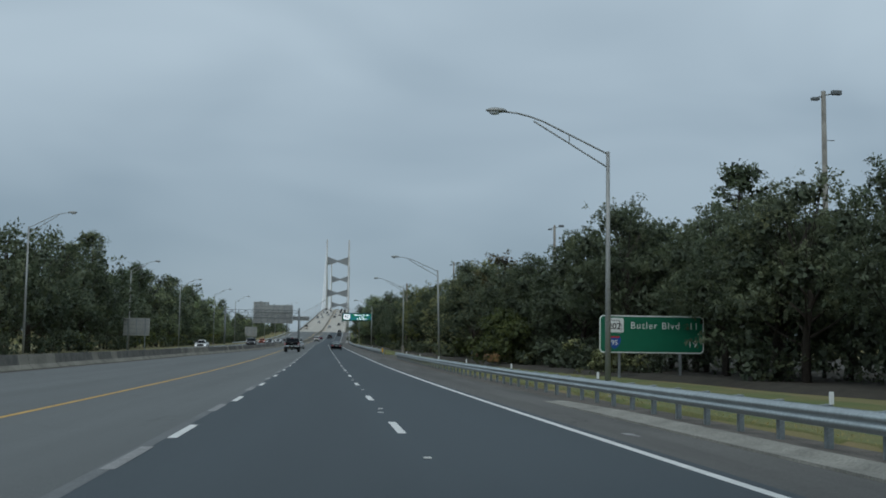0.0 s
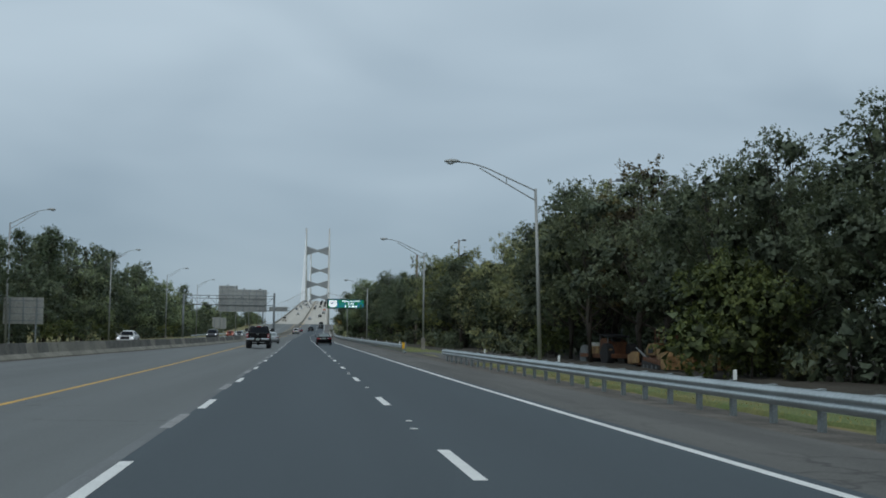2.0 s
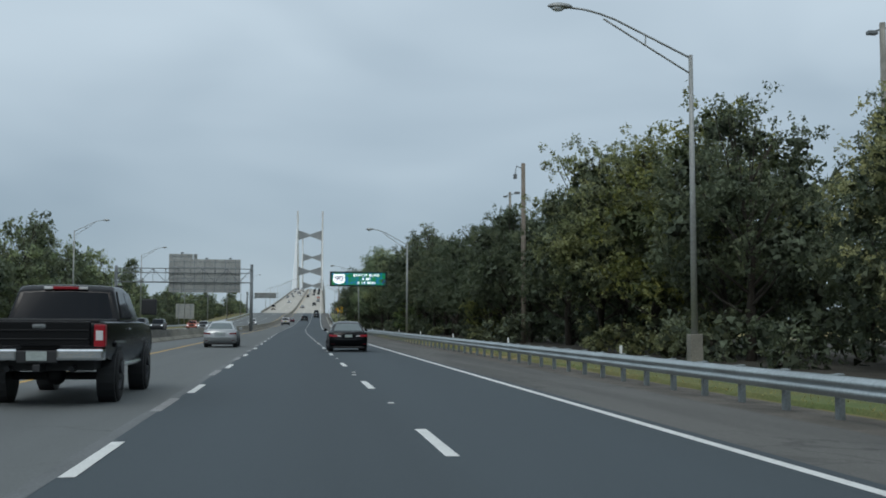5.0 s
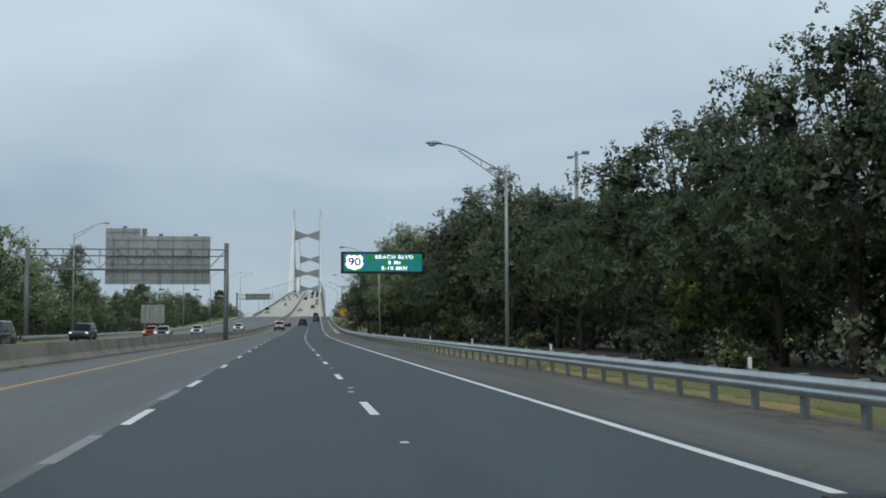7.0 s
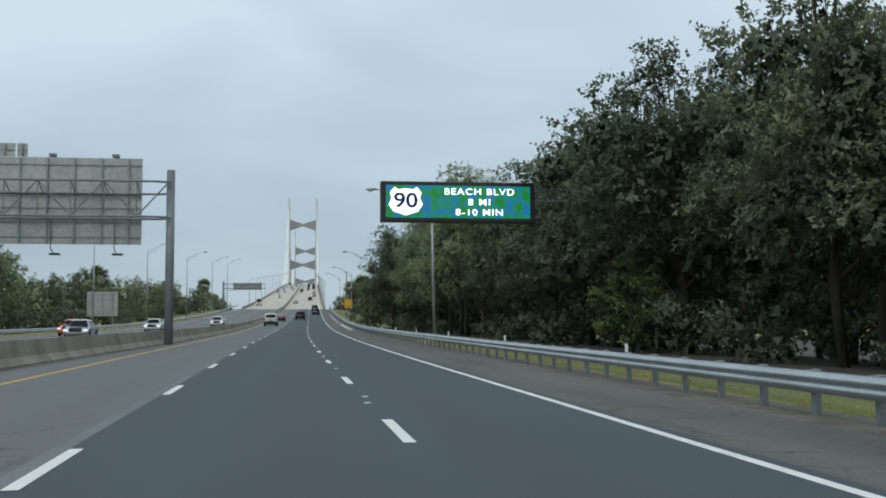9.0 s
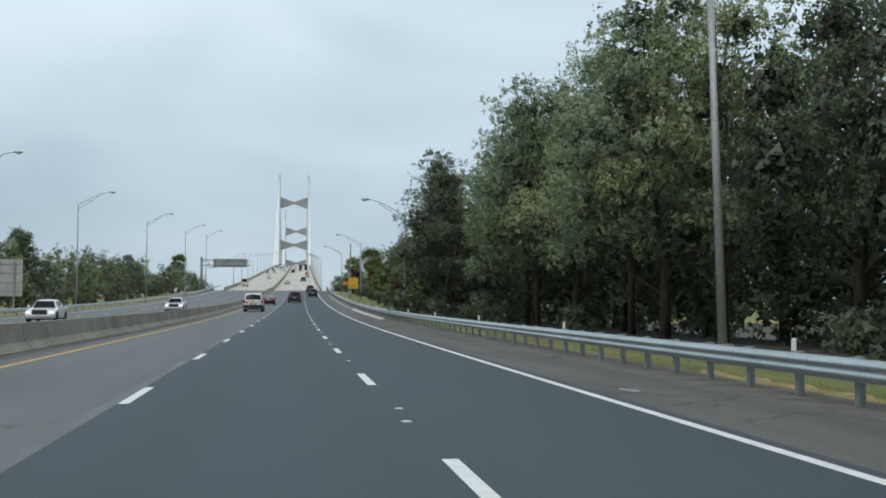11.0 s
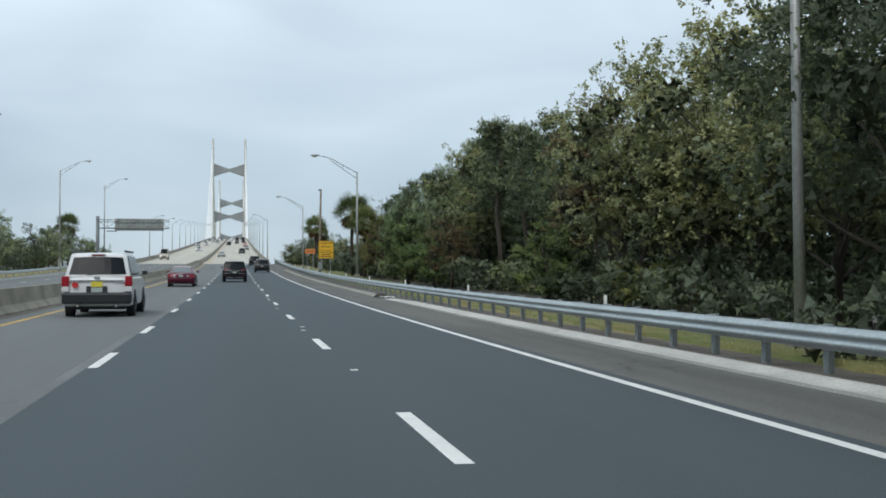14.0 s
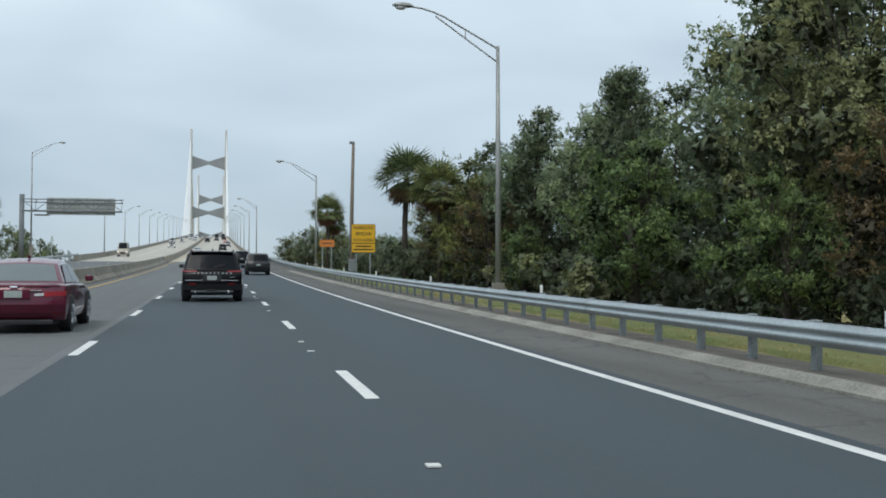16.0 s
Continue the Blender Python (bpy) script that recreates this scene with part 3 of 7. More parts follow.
# ---- the cable-stayed bridge ----
D_LEFT, D_RIGHT, AXIS = -21.2, 4.7, -8.25
TOWER_1, TOWER_2 = 1283.0, 1603.0
bridge = thing("bridge", "long pale concrete cable-stayed bridge climbing ahead", "bridge", kind="structure")
child("deck", strip("deck", [(D_LEFT, -1.8), (D_LEFT, 0.0), (D_RIGHT, 0.0), (D_RIGHT, -1.8), (D_RIGHT - 3, -3.0), (D_LEFT + 3, -3.0)], BRIDGE_Y, 2300, DECK, 10, closed=True), bridge, label="pale tan concrete deck")
for o0, o1, s in ((D_RIGHT - 0.42, D_RIGHT, -1), (D_LEFT, D_LEFT + 0.42, 1), (-8.75, -8.15, 0)):
    lean = 0.12
    child("parapet", strip("parapet", [(o0, 0.01), (o0 + (lean if s <= 0 else 0.05), 0.85), (o1 - (lean if s >= 0 else 0.05), 0.85), (o1, 0.01)], BRIDGE_Y, 2300, CONCRETE_TAN, 10, closed=True), bridge, label="stained concrete parapet")
child("edge_line", strip("edge_line", [(3.08, 0.012), (3.23, 0.012)], BRIDGE_Y, 1500, PAINT_WHITE, 10), bridge)
child("yellow_line", strip("yellow_line", [(-7.48, 0.012), (-7.33, 0.012)], BRIDGE_Y, 1500, PAINT_YELLOW, 10), bridge)
for k in range(60):
    for o in (0.0, -3.66, -12.4, -16.0):
        child("lane_dash", me_dash, bridge, road_pose(o, BRIDGE_Y + 3 + k * PERIOD, 0.012))
me_pier = bpy.data.meshes.new("pier")
bm = bmesh.new()
box(bm, -11, -8.6, -1.1, 1.1, -1, 0, bevel=0)
box(bm, 8.6, 11, -1.1, 1.1, -1, 0, bevel=0)
bm.to_mesh(me_pier)
bm.free()
me_pier.materials.append(CONCRETE_PALE)
for y in list(range(660, 1240, 45)) + list(range(1680, 2300, 45)):
    p = on_road(AXIS, y)
    ob = child("pier", me_pier, bridge, pose(p.x, p.y, p.z - 3.0))
    ob.scale = (1, 1, p.z - 2.2)
child("cap_beam", strip("cap_beam", [(D_LEFT + 1, -3.9), (D_LEFT + 1, -3.0), (D_RIGHT - 1, -3.0), (D_RIGHT - 1, -3.9)], 640, 1240, CONCRETE_PALE, 20, closed=True), bridge)


def tower(y):
    c = on_road(AXIS, y)
    t = thing("bridge_tower", "tall pale concrete bridge tower with two bow-tie cross beams", "bridge tower", pose(c.x, c.y, 0, 0, 0, -0.87), group="bridge towers", kind="structure")
    for s in (-1, 1):
        bm = bmesh.new()
        rings = []
        for z, wx, wy in ((-2, 1.9, 4.6), (40, 1.55, 3.9), (52, 1.25, 3.3), (126, 0.80, 2.3), (128.5, 0.7, 2.0)):
            rings.append([bm.verts.new((s * 12.4 + a * wx, b * wy, z)) for a, b in ((-1, -1), (1, -1), (1, 1), (-1, 1))])
        for r0, r1 in zip(rings, rings[1:]):
            for k in range(4):
                bm.faces.new((r0[k], r0[(k + 1) % 4], r1[(k + 1) % 4], r1[k]))
        bm.faces.new(rings[-1])
        part("column", bm, CONCRETE_PALE, t, "pale concrete column")
    for z0, z1 in ((63.4, 72.4), (99.3, 109.0), (36.0, 44.0)):
        mid = (z0 + z1) / 2
        bm = bmesh.new()
        prof = [(-11.6, z0), (0, mid - 0.9), (11.6, z0), (11.6, z1), (0, mid + 0.9), (-11.6, z1)]
        fr = [bm.verts.new((x, -1.5, z)) for x, z in prof]
        bk = [bm.verts.new((x, 1.5, z)) for x, z in prof]
        for loop in (fr, bk):
            bm.faces.new((loop[0], loop[1], loop[4], loop[5]))
            bm.faces.new((loop[1], loop[2], loop[3], loop[4]))
        for k in range(6):
            bm.faces.new((fr[k], fr[(k + 1) % 6], bk[(k + 1) % 6], bk[k]))
        bmesh.ops.recalc_face_normals(bm, faces=bm.faces)
        part("cross_beam", bm, CONCRETE_SHADED, t, "bow-tie cross beam, its grey standing for shade")
    return t


CABLE = mat("white_cable_sheath", (0.78, 0.80, 0.80), 0.5, vary=0.06, bump=0)
for ty in (TOWER_1, TOWER_2):
    t = tower(ty)
    inv = t.matrix_basis.inverted()
    for s in (-1, 1):
        for way in (-1, 1):
            for k in range(20):
                reach = 10 + k * (8.0 if (way > 0) == (ty == TOWER_1) else 9.0)
                foot = on_road(AXIS + s * 12.9, ty + way * reach, 0.3)
                top = t.matrix_basis @ Vector((s * 12.5, way * 1.6, 60 + k * 3.4))
                bm = tubed([inv @ foot, inv @ top], 0.17, 5)
                part("stay_cable", bm, CABLE, t)

# lamps on the bridge
lamp_bridge = lamp_post(9.5, 2.6, 1.2, -1)
lamp_bridge.matrix_basis = road_pose(D_RIGHT + 0.35, 642.0, -0.4, pitch=False)
for k in range(1, 15):
    copy_thing(lamp_bridge, road_pose(D_RIGHT + 0.35, 642.0 + k * 46, -0.4, pitch=False))
lamp_bridge_left = lamp_post(9.5, 2.6, 1.2, 1)
lamp_bridge_left.matrix_basis = road_pose(D_LEFT - 0.35, 660.0, -0.4, pitch=False)
for k in range(1, 14):
    copy_thing(lamp_bridge_left, road_pose(D_LEFT - 0.35, 660.0 + k * 46, -0.4, pitch=False))


# ---- trees ----
def leaf_cloud(rng, blobs, count, size, flat=0.35, hang=0.25, spray=12, loose=0.8, face=0.0, slim=0.36, skin=(0.55, 0.60)):
    """Corners and outward normals of small three-cornered leaves, in tight tufts over the skin of a set of
    ellipsoid clumps (x, y, z, rx, ry, rz); face thickens the side that the camera sees."""
    bl = np.array(blobs, float)
    area = bl[:, 3] * bl[:, 4] + bl[:, 4] * bl[:, 5] + bl[:, 3] * bl[:, 5]
    area = area * np.exp(-(bl[:, 0] * 0.55 + bl[:, 1] * 0.83) * face)
    ns = max(1, count // spray)
    pick = rng.choice(len(bl), ns, p=area / area.sum())
    d = rng.normal(size=(ns, 3))
    d /= np.linalg.norm(d, axis=1)[:, None]
    d[:, 2] = np.where(rng.random(ns) < 0.55, np.abs(d[:, 2]), d[:, 2])
    r = skin[0] + skin[1] * rng.random(ns) ** 0.75
    wob = 1 + 0.16 * np.sin(d[:, 0] * 5 + pick) * np.cos(d[:, 1] * 4 + pick * 2) + 0.10 * np.sin(d[:, 2] * 9 + pick * 3)
    c0 = bl[pick, :3] + d * bl[pick, 3:6] * (r * wob)[:, None]
    axis = d + rng.normal(size=(ns, 3)) * 0.5
    axis[:, 2] += 0.1 - hang
    axis /= np.linalg.norm(axis, axis=1)[:, None]
    n = ns * spray
    own = np.repeat(np.arange(ns), spray)
    along = (rng.random(n) * 2 - 0.9)[:, None]
    c = c0[own] + axis[own] * along * size * 1.5 * loose + rng.normal(size=(n, 3)) * size * 0.62 * loose
    a = axis[own] * 0.9 + rng.normal(size=(n, 3)) * 0.6
    a[:, 2] -= hang * 0.6
    a /= np.linalg.norm(a, axis=1)[:, None]
    nr = d[own] * 0.8 + rng.normal(size=(n, 3)) * 0.5
    nr[:, 2] += flat
    b = np.cross(nr, a)
    b /= np.linalg.norm(b, axis=1)[:, None] + 1e-9
    s = size * (0.6 + 0.7 * rng.random(n))[:, None]
    p0, p1, p2 = c - a * s * 0.45 - b * s * slim, c - a * s * 0.30 + b * s * slim * 1.1, c + a * s * 0.55
    side = np.sum(np.cross(p1 - p0, p2 - p0) * d[own], axis=1) < 0
    p0[side], p1[side] = p1[side].copy(), p0[side].copy()
    out = d[own] * 0.85 + rng.normal(size=(n, 3)) * 0.14
    out[:, 2] += 0.12
    out /= np.linalg.norm(out, axis=1)[:, None]
    return np.stack([p0, p1, p2], 1).reshape(-1, 3), np.repeat(out, 3, axis=0)


def shaded_filling(rng, blobs, count, size, share=0.66):
    """Larger leaves closing the inside of the crown, shade put into their darker colour."""
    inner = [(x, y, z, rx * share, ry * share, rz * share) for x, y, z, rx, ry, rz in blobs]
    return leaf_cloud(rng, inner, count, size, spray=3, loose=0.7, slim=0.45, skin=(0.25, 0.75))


def cloud_mesh(name, cloud, leaf, inside=None):
    """Leaves, and the darker shade-coloured foliage behind them, as one mesh."""
    v, nrm = cloud
    nleaf = len(v) // 3
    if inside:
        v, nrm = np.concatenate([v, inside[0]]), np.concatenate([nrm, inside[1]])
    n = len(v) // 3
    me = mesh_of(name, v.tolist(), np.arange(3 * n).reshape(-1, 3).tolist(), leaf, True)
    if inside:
        me.materials.append(INNER_SHADE[leaf.name])
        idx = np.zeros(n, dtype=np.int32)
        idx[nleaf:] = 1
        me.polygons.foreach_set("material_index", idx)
    me.normals_split_custom_set_from_vertices(nrm.tolist())
    return me


def limbwork(bm, spine, height, ends, thick=0.07):
    """Limbs from a spine of five points up to the clumps."""
    for e in ends:
        z = min(e[2] * 0.55, height * 0.75)
        f = min(0.99, max(0, z / (height * 0.8))) * 4
        i = int(f)
        s0 = Vector(spine[i]).lerp(Vector(spine[min(4, i + 1)]), f - i)
        mid = s0.lerp(Vector(e[:3]), 0.5) + Vector((0, 0, -0.15))
        tube(bm, [s0, mid, e[:3]], [thick, thick * 0.65, 0.015], 5, caps=False)


def broadleaf(seed, height, width, leaves, size, leaf, label, low=0.16, masses=13, subs=7, face=0.0, wispy=0, lean_in=0.62, inner=2900):
    """A broad tree: a few heavy masses of foliage with dark clefts between, each built of smaller clumps."""
    rng = np.random.default_rng(seed)
    e = thing("tree", label, "tree", group="roadside woods")
    heavy, blobs = [], []
    for k in range(masses):
        t = (k + 0.5) / masses
        r = width * (0.150 + 0.075 * rng.random()) * (1.0 if t < 0.75 else 0.82)
        girth = lean_in + (1 - lean_in) * math.sin(math.pi * min(1.0, t * 1.25 + 0.1)) if t < 0.72 else 1.0 - 1.5 * (t - 0.62)
        a = k * 2.4 + rng.random() * 0.9
        spread = max(0.0, width * 0.5 * girth - r * 0.75) * (0.75 + 0.4 * rng.random())
        z = height * low + r * 0.7 + (height * (0.97 - low) - r * 1.7) * t
        heavy.append((math.cos(a) * spread, math.sin(a) * spread, z, r, r, r * (0.72 + 0.2 * rng.random())))
        for j in range(subs):
            d = rng.normal(size=3)
            d[2] = abs(d[2]) * 0.8 - 0.25
            d /= np.linalg.norm(d)
            q = r * (0.40 + 0.24 * rng.random())
            c = np.array(heavy[-1][:3]) + d * np.array(heavy[-1][3:6]) * (0.82 + 0.25 * rng.random())
            blobs.append((*c, q * 1.1, q * 1.1, q * 0.85))
    tops = sorted(blobs, key=lambda p: -p[2])[:10 + wispy]
    for p in tops:
        for j in range(2 if wispy else 1):
            q = width * (0.022 + 0.022 * rng.random())
            blobs.append((p[0] + rng.normal() * p[3] * 0.9, p[1] + rng.normal() * p[3] * 0.9, p[2] + p[5] * rng.uniform(0.7, 1.25), q, q, q * 1.25))
    spine = [(rng.normal() * 0.12 * k, rng.normal() * 0.12 * k, height * 0.8 * k / 4) for k in range(5)]
    spine[0] = (0, 0, -0.8)
    part("trunk", tubed(spine, [0.24, 0.19, 0.14, 0.09, 0.04], 7), BARK, e, "grey-brown trunk", smooth=True)
    bm = bmesh.new()
    limbwork(bm, spine, height, heavy)
    limbwork(bm, spine, height, tops[:6], 0.04)
    part("branchwork", bm, BARK, e)
    crown = cloud_mesh("crown", leaf_cloud(rng, blobs, leaves, size, face=face), leaf, shaded_filling(rng, heavy, inner, 0.27 if inner > 1000 else 0.32, 0.56))
    child("crown", crown, e, label="dense uneven crown of small leaves")
    return e


def pine(seed, height, leaves, size, label, start=0.45, vined=0, clumps=32):
    rng = np.random.default_rng(seed)
    e = thing("pine_tree", label, "tree", group="roadside woods")
    lean = [(rng.normal() * 0.1 * k, rng.normal() * 0.1 * k, height * 0.95 * k / 4) for k in range(5)]
    lean[0] = (0, 0, -0.8)
    part("trunk", tubed(lean, [0.22, 0.18, 0.15, 0.10, 0.04], 7), BARK, e, "straight trunk", smooth=True)
    blobs, bm = [], bmesh.new()
    for k in range(clumps):
        t = start + (0.985 - start) * (k + 0.5) / clumps
        a = k * 2.4 + rng.random()
        z = height * t
        reach = height * 0.19 * (1.12 - t) ** 0.6 * (0.35 + 0.9 * rng.random())
        f = min(3.99, z / (height * 0.95) * 4)
        s0 = Vector(lean[int(f)]).lerp(Vector(lean[int(f) + 1]), f - int(f))
        p = s0 + Vector((math.cos(a) * reach, math.sin(a) * reach, reach * 0.22))
        r = 0.50 + 0.42 * rng.random()
        blobs.append((*p, r, r, r * 0.62))
        tube(bm, [s0, p], [0.05, 0.015], 5, caps=False)
    part("branchwork", bm, BARK, e)
    for k in range(vined):
        z = height * (0.05 + 0.5 * k / vined)
        f = min(3.99, z / (height * 0.95) * 4)
        s0 = Vector(lean[int(f)]).lerp(Vector(lean[int(f) + 1]), f - int(f))
        r = rng.uniform(0.42, 0.8)
        blobs.append((s0.x + rng.normal() * 0.35, s0.y + rng.normal() * 0.35, z, r, r, r * 1.3))
    child("crown", cloud_mesh("crown", leaf_cloud(rng, blobs, leaves, size, flat=0.5, hang=0.0, slim=0.22, skin=(0.45, 0.70)), LEAF_PINE, shaded_filling(rng, blobs, 500, 0.34)), e, label="clumps of dark needles")
    return e


def shrub(seed, height, width, leaves, size, leaf, label):
    rng = np.random.default_rng(seed)
    e = thing("shrub", label, "shrub", group="undergrowth along the woods")
    blobs = [(rng.normal() * width * 0.24, rng.normal() * width * 0.24, height * (0.12 + 0.62 * rng.random()), width * 0.19, width * 0.19, height * 0.20) for k in range(13)]
    part("stem", tubed([(0, 0, -0.4), (0.05, 0, height * 0.5)], [0.05, 0.02], 5), BARK, e)
    child("foliage", cloud_mesh("foliage", leaf_cloud(rng, blobs, leaves, size), leaf, shaded_filling(rng, blobs, leaves // 6, 0.36)), e, label="tangled leaves")
    return e


def palm(seed, height, label):
    rng = np.random.default_rng(seed)
    e = thing("palm_tree", label, "palm tree", group="cabbage palms")
    part("trunk", tubed([(0, 0, -0.8), (0.1, 0, height * 0.5), (0, 0.05, height)], [0.20, 0.17, 0.19], 9), BARK, e, "slender ringed trunk", smooth=True)
    for dead, name, count, material in ((False, "fronds", 96, LEAF_PALM), (True, "dead_fronds", 40, LEAF_DRY)):
        v, f = [], []
        for k in range(count):
            az = rng.random() * 6.283
            el = rng.uniform(-1.25, -0.5) if dead else rng.uniform(-0.45, 1.35)
            d = Vector((math.cos(az) * math.cos(el), math.sin(az) * math.cos(el), math.sin(el)))
            side = d.cross(Vector((0, 0, 1))).normalized()
            stem, fan = rng.uniform(0.7, 1.45) * (0.75 if dead else 1), rng.uniform(1.0, 1.45) * (0.8 if dead else 1)
            c = Vector((0, 0, height)) + d * stem
            o = len(v)
            v += [Vector((0, 0, height)) - side * 0.02, Vector((0, 0, height)) + side * 0.02, c]
            f.append((o, o + 1, o + 2))
            up = side.cross(d)
            for j in range(11):
                a = (j - 5) * 0.27
                tip = c + (d * math.cos(a) + side * math.sin(a)) * fan + Vector((0, 0, -0.32 * fan * (0.4 + abs(j - 5) / 5)))
                w = (side * math.cos(a) - d * math.sin(a)) * 0.055
                mid = c.lerp(tip, 0.55) + up * 0.06
                o = len(v)
                v += [c, mid + w, tip, mid - w]
                f.append((o, o + 1, o + 2, o + 3))
        child(name, mesh_of(name, v, f, material), e, label="brown hanging dead fronds" if dead else "green fan fronds")
    return e


def plant(proto, off, y, scale, turn, sx=1.0):
    p = on_road(off, y)
    m = pose(p.x, p.y, p.z - zr(y) + ground_z(off, y) + 0.02, 0, 0, turn)
    ob = copy_thing(proto, m)
    ob.scale = (scale * sx, scale * sx, scale)
    return ob


EDGE = "dark green broadleaf tree at the edge of the roadside woods"
OAKS = [broadleaf(11 + k, 11.0, 8.2, 12800, 0.148, LEAF_OAK, EDGE, face=0.20) for k in range(4)]
LATE_OAKS = [broadleaf(25 + k, 11.0, 8.0, 12800, 0.148, LEAF_OAK_HAZY, EDGE, face=0.20) for k in range(2)]
OLIVE = broadleaf(21, 10.0, 7.6, 13500, 0.128, LEAF_OLIVE, "olive green broadleaf tree with a thin airy top", face=0.18, wispy=14)
VINED = broadleaf(31, 10.0, 7.4, 12500, 0.140, LEAF_VINE, "tree overgrown with yellow-green climbing vines", low=0.06, face=0.20)
GREEN = broadleaf(38, 8.0, 6.2, 11000, 0.14, LEAF_GREEN, "bright green bushy young tree at the edge of the woods", low=0.05)
RUSTY = broadleaf(35, 10.0, 6.4, 9500, 0.135, LEAF_RUST, "broadleaf tree with rusty autumn leaves among the green woods", face=0.12, wispy=8)
PINES = [pine(41, 13.5, 5200, 0.24, "tall dark pine with clumped needles"), pine(42, 13.5, 5600, 0.24, "tall dark pine with a trunk wrapped in climbing vines", 0.36, 12), pine(43, 13.5, 4600, 0.24, "tall dark pine with bare trunk and clumped needles", 0.52, 0, 26)]
FLAT_PINE = pine(44, 13.5, 2300, 0.20, "tall lone pine with a bare trunk and a flat open crown", 0.74, 0, 15)
BACK_OAKS = [broadleaf(51 + k, 11.0, 9.0, 2500, 0.31, LEAF_OAK, "dark green broadleaf tree standing among the roadside woods", masses=11, subs=5, inner=600) for k in range(3)]
FAR_OAKS = [broadleaf(56 + k, 11.0, 9.6, 2800, 0.33, LEAF_OAK, "dark green broadleaf tree beyond the oncoming carriageway", low=0.05, masses=11, subs=5, inner=600) for k in range(3)]
TALL = [broadleaf(15 + k, 14.5, 8.8, 26500, 0.122, m, EDGE if k < 2 else "tall olive green broadleaf tree with an airy top", face=0.18, masses=18, low=0.13, wispy=6) for k, m in enumerate((LEAF_OAK_HAZY, LEAF_OAK_HAZY, LEAF_LATE))]
# tall trees again in darker leaves, whose colour stands for shade on them
TALL_SHADED = [broadleaf(85 + k, 14.5, 9.2, 26500, 0.125, LEAF_OAK, EDGE, face=0.18, masses=18, low=0.13, wispy=6) for k in range(2)]
CANOPY = broadleaf(37, 11.5, 8.6, 13000, 0.145, LEAF_OAK, "broadleaf tree whose crown hangs over parked machines", low=0.20)
FAR_OLIVE = broadleaf(59, 10.6, 8.0, 2800, 0.32, LEAF_LATE, "lighter green tree beyond the oncoming carriageway", low=0.05, masses=11, subs=5, inner=600)
SHRUBS = [shrub(61 + k, 2.6, 3.6, 1200, 0.16, m, t) for k, (m, t) in enumerate(((LEAF_OAK, "dark tangled shrub under the trees"), (LEAF_VINE, "yellow-green shrub covered in climbing vines"), (LEAF_RUST, "rusty brown thinning autumn shrub"), (LEAF_OLIVE, "olive green shrub at the edge of the woods")))]
BUSH = shrub(68, 6.0, 6.4, 11000, 0.14, LEAF_VINE, "big rounded bush overgrown with yellow-green vines")
PALM = palm(71, 6.5, "cabbage palm with a round head of fan fronds")


